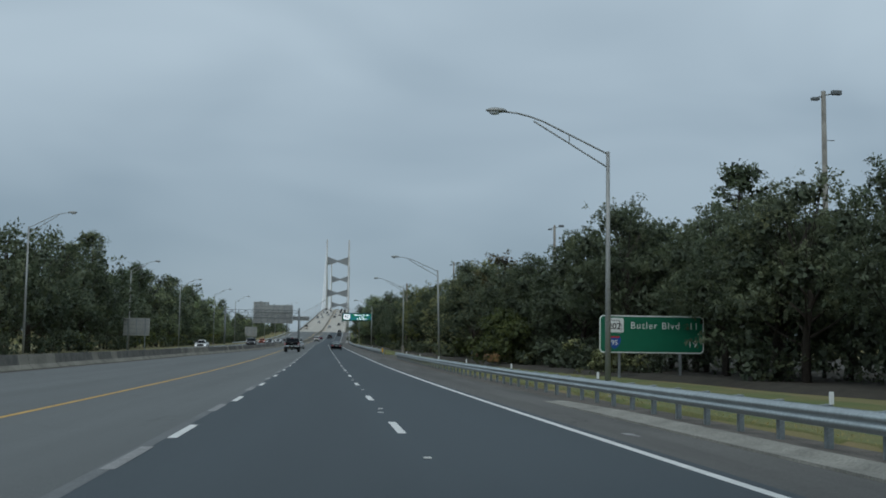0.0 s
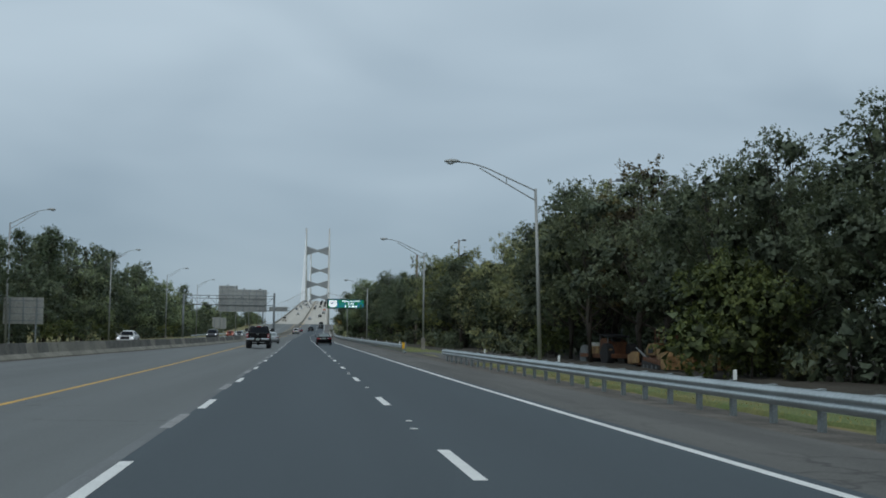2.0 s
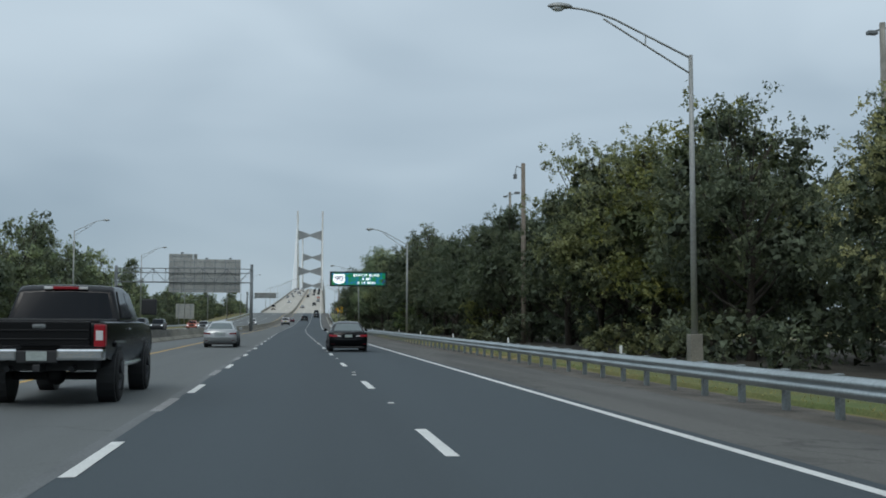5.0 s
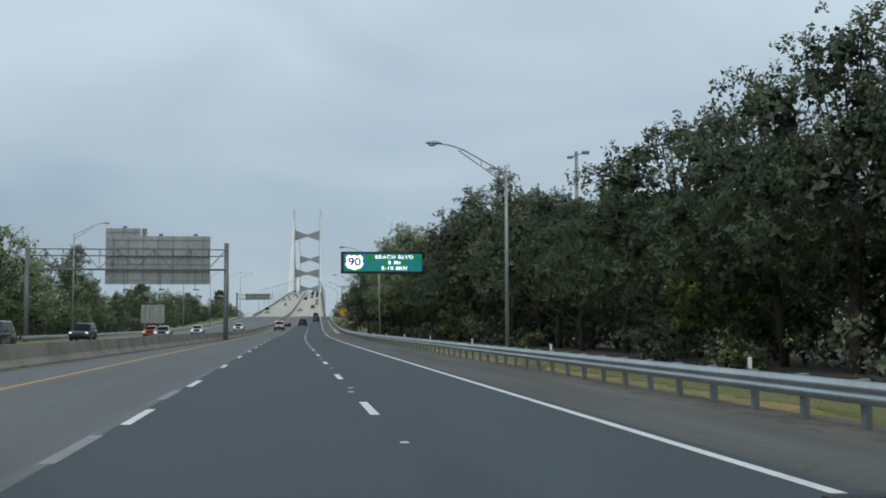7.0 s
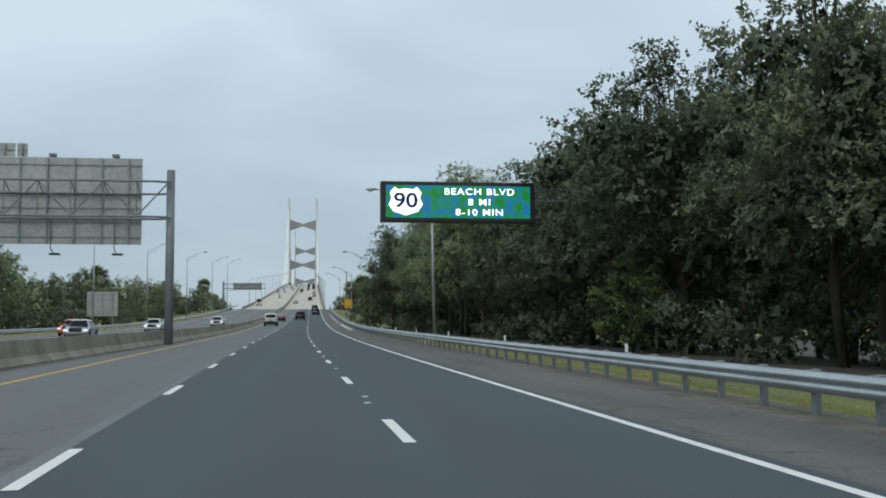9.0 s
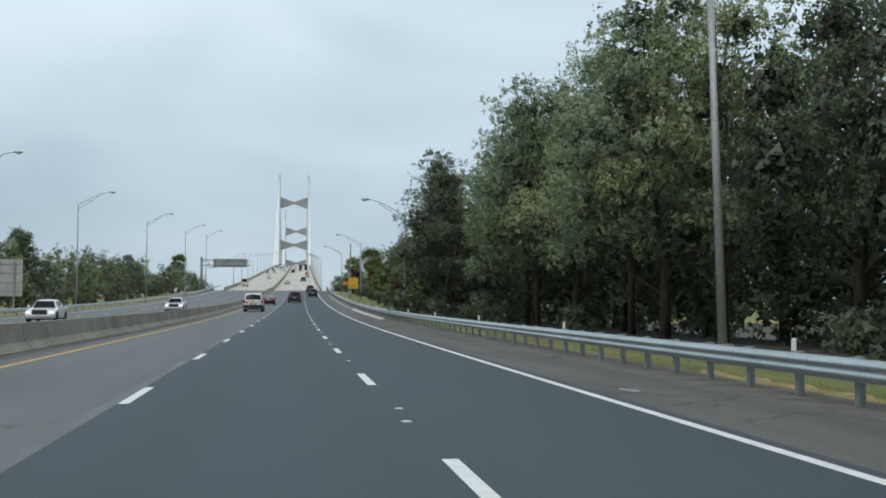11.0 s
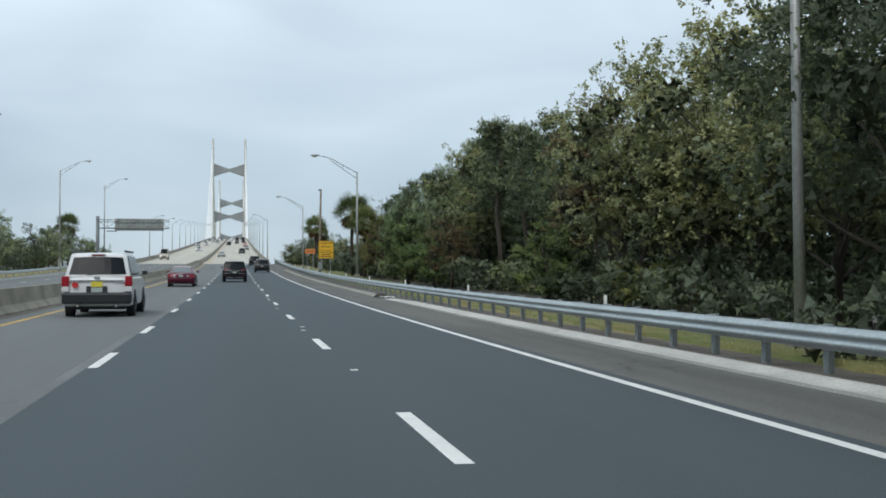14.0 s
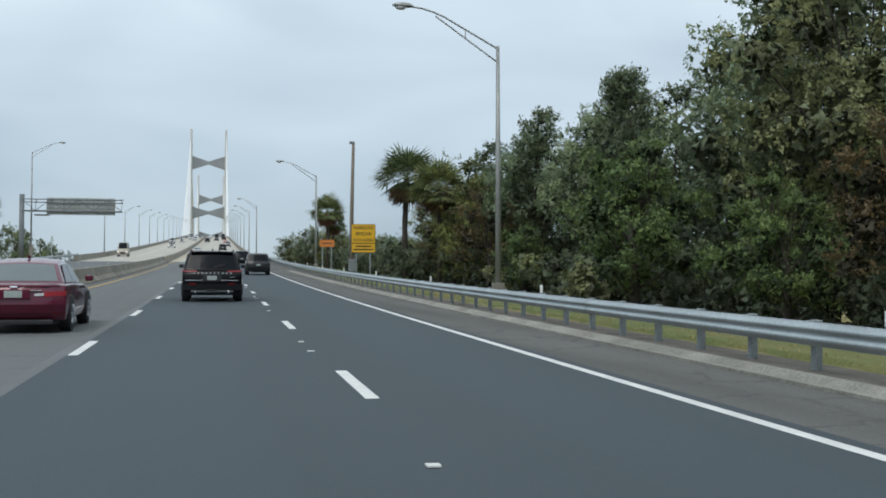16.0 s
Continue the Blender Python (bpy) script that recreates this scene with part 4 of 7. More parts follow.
def lay_woods():
    rng = random.Random(5)
    low = []
    # right-hand woods: from, to, offset of the front row, height in metres
    for y0, y1, off, h in ((20, 60, 23.5, 11.2), (60, 80, 22.5, 11.4), (80, 96, 20.6, 13.4), (96, 118, 18.6, 10.9), (118, 126, 17.6, 11.8), (126, 150, 17.2, 11.0), (150, 165, 17.8, 11.8), (165, 172, 17.4, 9.9), (172, 183, 17.0, 10.2), (183, 192, 17.0, 11.0), (192, 204, 16.8, 12.6), (204, 228, 16.6, 12.0), (228, 250, 15.6, 11.8), (250, 272, 16.6, 9.9), (272, 284, 16.8, 12.3), (284, 300, 17.2, 14.2), (300, 345, 17.2, 14.4), (345, 372, 15.0, 16.1), (372, 393, 14.3, 16.2), (393, 411, 11.3, 14.3), (420, 446, 17.2, 11.3), (446, 451, 18.6, 9.6), (451, 455, 18.8, 7.4), (456, 468, 18.0, 12.0), (468, 482, 18.0, 12.9), (482, 490, 18.0, 13.2), (490, 515, 18.0, 11.9), (515, 530, 18.0, 10.4), (530, 546, 17.8, 8.8), (545, 640, 20.0, 5.5)):
        y = y0
        while y < y1:
            pick = rng.random()
            proto = OLIVE if pick < 0.09 else VINED if pick < 0.13 else RUSTY if pick < 0.16 else rng.choice(OAKS)
            if 224 <= y < 300 and proto is OLIVE:
                proto = OAKS[0]
            if y > 340:
                proto = OLIVE if pick < 0.28 else VINED if pick < 0.38 else RUSTY if pick < 0.43 else rng.choice(LATE_OAKS)
            if 419 <= y < 440 or (145 <= y < 163 and pick < 0.8):
                proto = OLIVE
            if 445 <= y < 530 and rng.random() < 0.72:
                proto = rng.choice(PINES)
            if 446 <= y < 455:
                proto = PINES[2]
            if 345 <= y < 420:
                proto = TALL[2] if pick < 0.3 else TALL[int(y) % 2]
            if 393 <= y < 411:
                proto = TALL_SHADED[int(y) % 2]
            base = 14.1 if proto in PINES else 14.5 if proto in TALL or proto in TALL_SHADED else 11.0 if proto in OAKS or proto in LATE_OAKS else 10.0
            s = h / base * rng.uniform(0.90, 1.05)
            # turned only a little, so the thicker side stays towards the camera
            plant(proto, off + rng.uniform(-1.2, 1.8), y + rng.uniform(-1.2, 1.2), s, rng.uniform(-35, 35), rng.uniform(0.88, 1.12) * (1.08 if 393 <= y < 411 else 1.0 if h < 13 else 0.96))
            if y < 528 and not 445 <= y < 457:
                back = rng.choice(PINES) if rng.random() < 0.3 else rng.choice(BACK_OAKS)
                plant(back, off + (9.5 if 393 <= y < 411 else 6.0) + rng.uniform(-1, 2), y + rng.uniform(-2, 2), h * (0.96 if y < 150 else 0.90 if y < 262 or y > 440 else 0.94) / (13.5 if back in PINES else 11.0) * rng.uniform(0.8, 1.10), rng.uniform(0, 360))
            y += 4.4 if 445 <= y < 546 else 5.7
        # undergrowth at the edge and behind it; the parked machines stand in a clearing
        y = y0
        while y < y1:
            pick = rng.random()
            sh = SHRUBS[0] if pick < 0.72 else SHRUBS[3] if pick < 0.88 else SHRUBS[1] if pick < 0.95 else SHRUBS[2]
            bare = 20 <= y < 70 or 150 <= y < 411
            if not 100 < y < 132 and not 526 < y < 548 and (not bare or rng.random() < 0.22):
                plant(sh, off - 2.4 + rng.uniform(-0.9, 0.9), y, rng.uniform(0.6, 1.2), rng.uniform(0, 360))
            y += rng.uniform(3.2, 5.2)
        y = y0
        while y < y1:
            o = off + rng.uniform(0.8, 2.6)
            p = on_road(o, y)
            z = p.z - zr(y) + ground_z(o, y)
            hgt = rng.uniform(1.5, 2.6) * (1.6 if 440 < y < 500 else 1.0)
            low.append((p.x, p.y, z + hgt * 0.8, 1.5, 1.5, hgt))
            if not 96 < y < 134:
                p = on_road(o + 3.6, y)
                z = p.z - zr(y) + ground_z(o + 3.6, y)
                low.append((p.x, p.y, z + hgt, 1.8, 1.8, hgt * 1.3))
            y += 2.2
    plant(BUSH, 14.6, 97.0, 1.0, 40)
    for y in range(72, 97, 11):
        plant(SHRUBS[0] if y % 4 else SHRUBS[3], (20.2 if y < 68 else 17.0) + rng.uniform(-0.6, 0.6), y, rng.uniform(0.9, 1.3), rng.uniform(0, 360))
    for o, y, s in ((15.6, 103.5, 0.86), (15.2, 112.5, 0.93), (14.8, 121.0, 1.0), (15.6, 129.5, 1.02)):
        plant(CANOPY, o, y, s, y * 50 % 360)
    for k, (o, y, s) in enumerate(((24.0, 84.0, 1.10), (24.4, 91.5, 1.12), (25.0, 98.0, 1.0))):
        plant(OAKS[k], o, y, s, 20 - 25 * k)
    for o, y, s in ((12.7, 483.5, 0.80), (13.2, 474.0, 0.55), (14.6, 505.0, 0.50), (13.8, 444.0, 0.55), (14.0, 300.0, 0.6)):
        plant(GREEN, o, y, s, y * 50 % 360)
    for proto, o, y, s in ((RUSTY, 15.8, 529.0, 0.80), (VINED, 15.4, 520.0, 0.80), (RUSTY, 14.2, 511.8, 0.64), (VINED, 14.8, 516.0, 0.60), (RUSTY, 13.6, 469.0, 0.55), (VINED, 13.0, 402.0, 0.8), (VINED, 15.2, 238.0, 0.7)):
        plant(proto, o, y, s, y * 30 % 90 - 45)
    for o, y, h in ((17.8, 519.0, 10.2), (17.4, 511.0, 10.8), (18.4, 503.0, 11.0)):
        plant(LATE_OAKS[int(y) % 2], o, y, h / 11.0, y * 30 % 60 - 30, 0.85)
    gen = np.random.default_rng(77)
    deep = []
    for y in np.arange(-10, 560, 3.2):
        for row in range(5):
            tall_part = 285 < y < 425
            o = (31.0 if y < 98 else 22.0 if tall_part else 25.0) + row * 4.5 + gen.normal() * 1.2
            top = (12.5 if tall_part else 9.0 if y < 430 else 6.5) * gen.uniform(0.75, 1.1)
            p = on_road(o, float(y))
            z = p.z - zr(float(y)) + ground_z(o, float(y))
            deep += [(p.x, p.y + gen.normal(), z + top * 0.62, 2.6, 2.6, top * 0.36), (p.x, p.y, z + top * 0.25, 2.2, 2.2, top * 0.28)]
    for y in np.arange(40, 470, 3.4):
        for row in range(2):
            o = -40.5 - row * 4.0 + gen.normal() * 1.0
            top = (10.5 if y < 330 else 8.0) * gen.uniform(0.8, 1.1)
            p = on_road(o, float(y))
            z = p.z - zr(float(y)) + ground_z(o, float(y))
            deep += [(p.x, p.y + gen.normal(), z + top * 0.62, 2.4, 2.4, top * 0.36), (p.x, p.y, z + top * 0.22, 2.2, 2.2, top * 0.26)]
    me = cloud_mesh("woods_behind", leaf_cloud(gen, deep, 96000, 0.50), LEAF_OAK, shaded_filling(gen, deep, 16000, 0.9))
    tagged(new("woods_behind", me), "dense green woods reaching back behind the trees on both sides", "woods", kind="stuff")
    me = cloud_mesh("undergrowth", leaf_cloud(gen, low, 175000, 0.21), LEAF_OAK, shaded_filling(gen, low, 42000, 0.38))
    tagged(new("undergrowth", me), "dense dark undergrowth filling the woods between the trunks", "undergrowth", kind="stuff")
    plant(FLAT_PINE, 30.5, 85.0, 16.3 / 13.5, 0)
    # lone tall pines above the canopy
    for o, y, h in ((23, 352, 18.0), (21, 463, 11.6), (20, 471, 12.4), (19, 484, 11.8), (19.5, 496, 10.6), (18.5, 478, 12.0), (19, 503, 10.2), (21, 511, 10.2)):
        plant(PINES[int(y) % 3], o, y, h / 13.5, y * 37 % 360)
    # woods beyond the oncoming lanes
    for y0, y1, off, h in ((60, 330, -36, 15.2), (330, 392, -36.5, 13.0), (392, 460, -37, 10.2), (460, 580, -38, 9.8), (580, 680, -40, 7.0)):
        y = y0
        while y < y1:
            pick = rng.random()
            proto = rng.choice(PINES) if pick < 0.14 else FAR_OLIVE if pick < (0.30 if y < 300 else 0.55) else rng.choice(FAR_OAKS)
            base = 13.0 if proto in PINES else 11.0
            plant(proto, off + rng.uniform(-2, 1.5), y, h / base * rng.uniform(0.72, 1.10), rng.uniform(0, 360), rng.uniform(0.8, 1.05))
            y += 4.8
        y = y0
        while y < y1:
            plant(SHRUBS[0] if rng.random() < 0.7 else SHRUBS[1], off + 4.2 + rng.uniform(-0.8, 0.8), y, rng.uniform(0.7, 1.3), rng.uniform(0, 360))
            y += 9.0
    for o, y, s in ((13.2, 535, 1.26), (13.3, 522, 1.02), (12.0, 588, 1.10), (13.2, 592, 0.9), (-33, 613, 1.18)):
        plant(PALM, o, y, s, rng.uniform(0, 360))
    for k in range(30):
        plant(SHRUBS[1] if k % 3 == 0 else SHRUBS[0], rng.uniform(13.5 if k < 6 else 12.5, 19), 528 + k * 3.6, rng.uniform(0.9, 1.6), rng.uniform(0, 360))
    # trees at the foot of the bridge: offset, distance, height of the top above the road
    for proto, base, o, y, h in ((OLIVE, 10.0, 9.6, 624, 4.0), (OAKS[1], 11.0, 12.5, 620, 5.6), (OLIVE, 10.0, 16.5, 622, 5.6), (OAKS[2], 11.0, 11.5, 648, 4.8), (OLIVE, 10.0, 15.5, 652, 6.2), (OAKS[0], 11.0, 20.5, 648, 5.6), (OLIVE, 10.0, 20, 676, 6.6), (OAKS[3], 11.0, 26, 690, 6.4), (VINED, 10.0, 13.6, 604, 4.6), (OLIVE, 10.0, 18, 600, 5.2),
                                (FAR_OAKS[0], 11.0, -31, 566, 7.0), (FAR_OLIVE, 10.6, -30.5, 575, 6.6), (FAR_OAKS[1], 11.0, -32, 584, 7.2), (FAR_OLIVE, 10.6, -31, 593, 6.4), (FAR_OAKS[2], 11.0, -33, 600, 7.4), (FAR_OAKS[0], 11.0, -31.5, 607, 6.4), (FAR_OLIVE, 10.6, -30.5, 622, 5.4), (FAR_OAKS[1], 11.0, -32, 631, 5.6), (FAR_OAKS[0], 11.0, -31, 642, 4.6), (FAR_OLIVE, 10.6, -31, 655, 3.4), (FAR_OAKS[1], 11.0, -31, 672, 2.8)):
        tall = zr(y) + h - ground_z(o, y)
        plant(proto, o, y, tall / base, y * 71 % 360, min(1.0, 6.5 / tall + 0.25))


lay_woods()
for ob in (*OAKS, *LATE_OAKS, OLIVE, VINED, RUSTY, GREEN, *PINES, FLAT_PINE, *BACK_OAKS, *FAR_OAKS, FAR_OLIVE, *TALL, CANOPY, *SHRUBS, BUSH, PALM):
    for o in (*ob.children_recursive, ob):
        bpy.data.objects.remove(o)


def far_woods():
    """The distant tree line on the low ground, in one mass."""
    rng = np.random.default_rng(8)
    blobs = []
    for k in range(150):
        a = k / 149
        y = 700 + a * 900
        for off in (60 + rng.random() * 60, -60 - rng.random() * 80):
            if off < 0 or y > 760:
                blobs.append((xr(y) + off, y, 3.0, 7, 7, 5.5))
    me = cloud_mesh("far_woods", leaf_cloud(rng, blobs, 24000, 1.1), LEAF_OAK, shaded_filling(rng, blobs, 5000, 2.2))
    tagged(new("far_woods", me), "distant dark green tree line on the low ground", "woods", kind="stuff")


far_woods()


def turf_z(off, y):
    """The uneven top of the turf."""
    return ground_z(off, y) + 0.070 + 0.035 * noise.noise((off * 0.9, y * 0.9, 5.0)) + 0.02 * noise.noise((off * 3.1, y * 3.1, 9.0))


def grass():
    """A strip of short uneven turf behind the guardrail."""
    offs = [7.22, 7.34, 7.55, 7.85, 8.15, 8.5, 8.9, 9.4, 9.9, 10.5, 11.2, 12.0, 13.0, 14.5, 16.5]
    ys = list(np.arange(-20, 590, 0.6))
    v = []
    for y in ys:
        x = xr(y)
        for k, o in enumerate(offs):
            if 117 < y < 151.5:
                o = 9.35 + (o - 7.22) * 0.6
            e = o + (0.22 * noise.noise((y * 1.1, 2.0, 0.0)) + 0.10 * noise.noise((y * 3.7, 4.0, 0.0)) if k < 3 else 0.0)
            v.append((x + e, y, turf_z(e, y) if k else ground_z(e, y) - 0.15))
    n = len(offs)
    f = [(i * n + k, i * n + k + 1, (i + 1) * n + k + 1, (i + 1) * n + k) for i in range(len(ys) - 1) for k in range(n - 1)]
    tagged(new("grass", mesh_of("grass", v, f, TURF, True)), "short yellow-green and straw-coloured grass along the verge", "grass", kind="stuff")


grass()


def dry_patches():
    """Mats of dead straw-coloured grass creeping over the edge of the gravel."""
    for y0, y1, wide in ((212.0, 236.0, 0.9), (238.0, 266.0, 1.3), (184.0, 203.0, 0.6), (318.0, 330.0, 0.7)):
        v, f = [], []
        ys = list(np.arange(y0, y1, 0.4))
        for i, y in enumerate(ys):
            t = min(1.0, (y - y0) / 3.0, (y1 - y) / 3.0)
            w = wide * t * (0.75 + 0.5 * noise.noise((y * 0.5, 7.0, 0.0)) + 0.3 * noise.noise((y * 2.3, 3.0, 0.0)))
            for k in range(4):
                o = 7.55 - max(0.05, w) * k / 3
                v.append(on_road(o, float(y), -0.12 if k == 3 else -0.035 + 0.035 * noise.noise((o * 4.0, y * 4.0, 1.0)) + 0.03 * (k in (0, 1))))
        for i in range(len(ys) - 1):
            f += [(i * 4 + k, i * 4 + k + 1, i * 4 + k + 5, i * 4 + k + 4) for k in range(3)]
        tagged(new("dry_grass", mesh_of("dry_grass", v, f, STRAW, True)), "mat of dead straw-coloured grass at the gravel's edge", "grass", kind="stuff")


dry_patches()


def grass_blades():
    """Bent blades and seed stalks standing out of the turf, thickest along the gravel."""
    rng = np.random.default_rng(19)
    n = 16000
    y = rng.uniform(-10, 500, n)
    y = y[(y < 116) | (y > 152)]
    n = len(y)
    o = 7.32 + rng.exponential(0.9, n)
    v = np.zeros((n, 3, 3))
    for i in range(n):
        v[i, :] = (xr(y[i]) + o[i], y[i], turf_z(o[i], y[i]) - 0.02)
    a = rng.random(n) * 6.283
    w, h = rng.uniform(0.010, 0.022, n), rng.uniform(0.03, 0.09, n)
    v[:, 0, 0] -= np.cos(a) * w
    v[:, 0, 1] -= np.sin(a) * w
    v[:, 1, 0] += np.cos(a) * w
    v[:, 1, 1] += np.sin(a) * w
    v[:, 2] += np.stack([rng.normal(size=n) * h * 0.5, rng.normal(size=n) * h * 0.5, h], 1)
    me = mesh_of("grass_blades", v.reshape(-1, 3).tolist(), np.arange(3 * n).reshape(-1, 3).tolist(), GRASS)
    tagged(new("grass_blades", me), "loose bent grass blades and straw along the verge", "grass", kind="stuff")


grass_blades()


def woodland_floor():
    """Leaf litter under the right-hand trees; its dark colour also stands for their shade."""
    v, f = [], []
    ys = list(range(-40, 561, 8))
    offs = [0.0, 1.2, 3.0, 6.0, 12.0, 20.0, 30.0, 45.0, 70.0, 105.0]
    for y in ys:
        # the near edge lies about where the trees' shade begins on the grass
        edge = float(np.interp(y, [0, 60, 76, 100, 130, 200, 345, 375, 418, 424, 560], [19.5, 18.5, 14.0, 12.2, 11.6, 11.4, 11.0, 10.2, 10.2, 13.2, 13.6])) + 0.7 * noise.noise((y * 0.13, 1.0, 0.0))
        for o in offs:
            v.append((xr(y) + edge + o, y, ground_z(edge + o, y) + (0.26 + max(0.0, o - 20.0) * 0.008 if o else -0.05)))
    n = len(offs)
    for i in range(len(ys) - 1):
        f += [(i * n + k, i * n + k + 1, (i + 1) * n + k + 1, (i + 1) * n + k) for k in range(n - 1)]
    structure("ground_litter", mesh_of("ground_litter", v, f, LITTER_SHADE, True), "dark brown leaf litter and painted shade under the roadside trees", "ground")


woodland_floor()

# ---- lettering ----
def words(name, text, size, material, parent, m, spread=1.0, bold=0.006):
    """Flat raised lettering, centred, facing -y of its pose."""
    cu = bpy.data.curves.new(name, "FONT")
    cu.body, cu.size, cu.align_x, cu.align_y, cu.extrude, cu.space_character = text, size, "CENTER", "CENTER", 0.004, spread
    cu.offset = bold * size
    tmp = bpy.data.objects.new(name, cu)
    me = bpy.data.meshes.new_from_object(tmp)
    me.name = name
    bpy.data.objects.remove(tmp)
    me.materials.clear()
    me.materials.append(material)
    return child(name, me, parent, m @ pose(0, 0, 0, 90, 0, 0))


def plate(bm_pts, thick=0.012):
    """A flat plate of outline (x, z), facing -y, its front at y = 0."""
    bm = bmesh.new()
    a = [bm.verts.new((x, 0, z)) for x, z in bm_pts]
    b = [bm.verts.new((x, thick, z)) for x, z in bm_pts]
    bm.faces.new(a)
    bm.faces.new(b[::-1])
    n = len(a)
    for k in range(n):
        bm.faces.new((a[k], b[k], b[(k + 1) % n], a[(k + 1) % n]))
    bmesh.ops.recalc_face_normals(bm, faces=bm.faces)
    return bm


def rounded(w, h, r, n=5, cx=0.0, cz=0.0):
    pts = []
    for sx, sz, a0 in ((1, 1, 0), (-1, 1, 90), (-1, -1, 180), (1, -1, 270)):
        for k in range(n + 1):
            a = radians(a0 + 90 * k / n)
            pts.append((cx + sx * (w / 2 - r) + r * math.cos(a), cz + sz * (h / 2 - r) + r * math.sin(a)))
    return pts


def shield(w, h, cx, cz, kind="us"):
    if kind == "us":
        half = [(0, -0.5), (0.14, -0.44), (0.36, -0.36), (0.5, -0.12), (0.42, 0.12), (0.47, 0.30), (0.34, 0.5), (0.2, 0.42), (0, 0.46)]
    elif kind == "inter":
        half = [(0, -0.5), (0.2, -0.36), (0.40, -0.1), (0.47, 0.15), (0.40, 0.5), (0.2, 0.42), (0, 0.46)]
    pts = half + [(-x, z) for x, z in half[-2:0:-1]]
    return [(cx + x * w, cz + z * h) for x, z in pts]


# green guide sign
def green_sign():
    e = thing("guide_sign", "green highway distance sign with white lettering on two posts", "road sign", road_pose(18.05, 66.0, 0, pitch=False))
    zc, w, h = 2.41, 6.35, 2.22
    border = part("border", plate(rounded(w, h, 0.25, cz=zc), 0.03), SIGN_WHITE, e, "white border")
    panel = part("panel", plate(rounded(w - 0.14, h - 0.14, 0.2, cz=zc), 0.02), SIGN_GREEN, e, "green reflective panel", pose(0, -0.012, 0))
    for x in (-1.95, 1.75):
        part("post", boxed(x - 0.07, x + 0.07, 0.03, 0.2, -2.2, zc + h / 2 - 0.1, bevel=0.01), STEEL_DARK, e)
    words("place_name", "Butler Blvd", 0.57, SIGN_WHITE, panel, pose(0.20, -0.010, 0.50 + zc), 1.16, -0.004)
    words("miles", "11", 0.57, SIGN_WHITE, panel, pose(2.55, -0.010, 0.50 + zc), 1.1, -0.004)
    words("miles", "19", 0.57, SIGN_WHITE, panel, pose(2.48, -0.010, -0.55 + zc), 1.1, -0.004)
    part("route_plate", plate(rounded(1.12, 0.86, 0.08, cx=-2.28, cz=zc + 0.52), 0.01), SIGN_WHITE, panel, "white state route plate", pose(0, -0.012, 0))
    words("route_number", "202", 0.52, SIGN_BLACK, panel, pose(-2.28, -0.026, zc + 0.44))
    edge = [(-2.76, 0.84), (-2.42, 0.84), (-2.36, 0.80), (-2.00, 0.82), (-1.96, 0.72), (-1.84, 0.44), (-1.84, 0.22), (-1.92, 0.20)]
    part("state_outline", tubed([(x, -0.024, zc + z) for x, z in edge], 0.014, 5), SIGN_BLACK, panel, "thin black state outline")
    part("route_shield", plate(shield(0.84, 0.80, -2.28, zc - 0.50, "inter"), 0.01), SIGN_BLUE, panel, "blue and red interstate shield", pose(0, -0.012, 0))
    part("shield_top", plate([(-2.60, zc - 0.22), (-1.96, zc - 0.22), (-1.96, zc - 0.14), (-2.60, zc - 0.14)], 0.006), SIGN_RED, panel, "", pose(0, -0.022, 0))
    words("route_number", "95", 0.42, SIGN_WHITE, panel, pose(-2.28, -0.026, zc - 0.52))


green_sign()


# electronic message sign on its cantilever
def display_mat():
    m = bpy.data.materials.new("led_panel")
    m.use_nodes = True
    n, l = m.node_tree.nodes, m.node_tree.links
    b = n["Principled BSDF"]
    co = n.new("ShaderNodeTexCoord")
    mp = n.new("ShaderNodeMapping")
    mp.inputs["Scale"].default_value = (2.2, 1, 2.2)
    l.new(co.outputs["Object"], mp.inputs[0])
    no = n.new("ShaderNodeTexNoise")
    no.inputs["Scale"].default_value, no.inputs["Detail"].default_value = 0.9, 1.0
    l.new(mp.outputs[0], no.inputs["Vector"])
    rp = n.new("ShaderNodeValToRGB")
    e = rp.color_ramp.elements
    e[0].position, e[0].color = 0.36, (0.0, 0.26, 0.02, 1)
    e[1].position, e[1].color = 0.66, (0.0, 0.19, 0.52, 1)
    mid = rp.color_ramp.elements.new(0.5)
    mid.color = (0.0, 0.28, 0.20, 1)
    l.new(no.outputs["Fac"], rp.inputs[0])
    b.inputs["Base Color"].default_value = (0.02, 0.03, 0.03, 1)
    l.new(rp.outputs[0], b.inputs["Emission Color"])
    b.inputs["Emission Strength"].default_value = 0.62
    return m


LED_BACK = display_mat()
LED_WHITE = mat("led_white", (0.95, 0.97, 1.0), 0.5, vary=0.02, bump=0, emit=1.0)
LED_DARK = mat("led_navy", (0.01, 0.02, 0.10), 0.5, vary=0.02, bump=0)


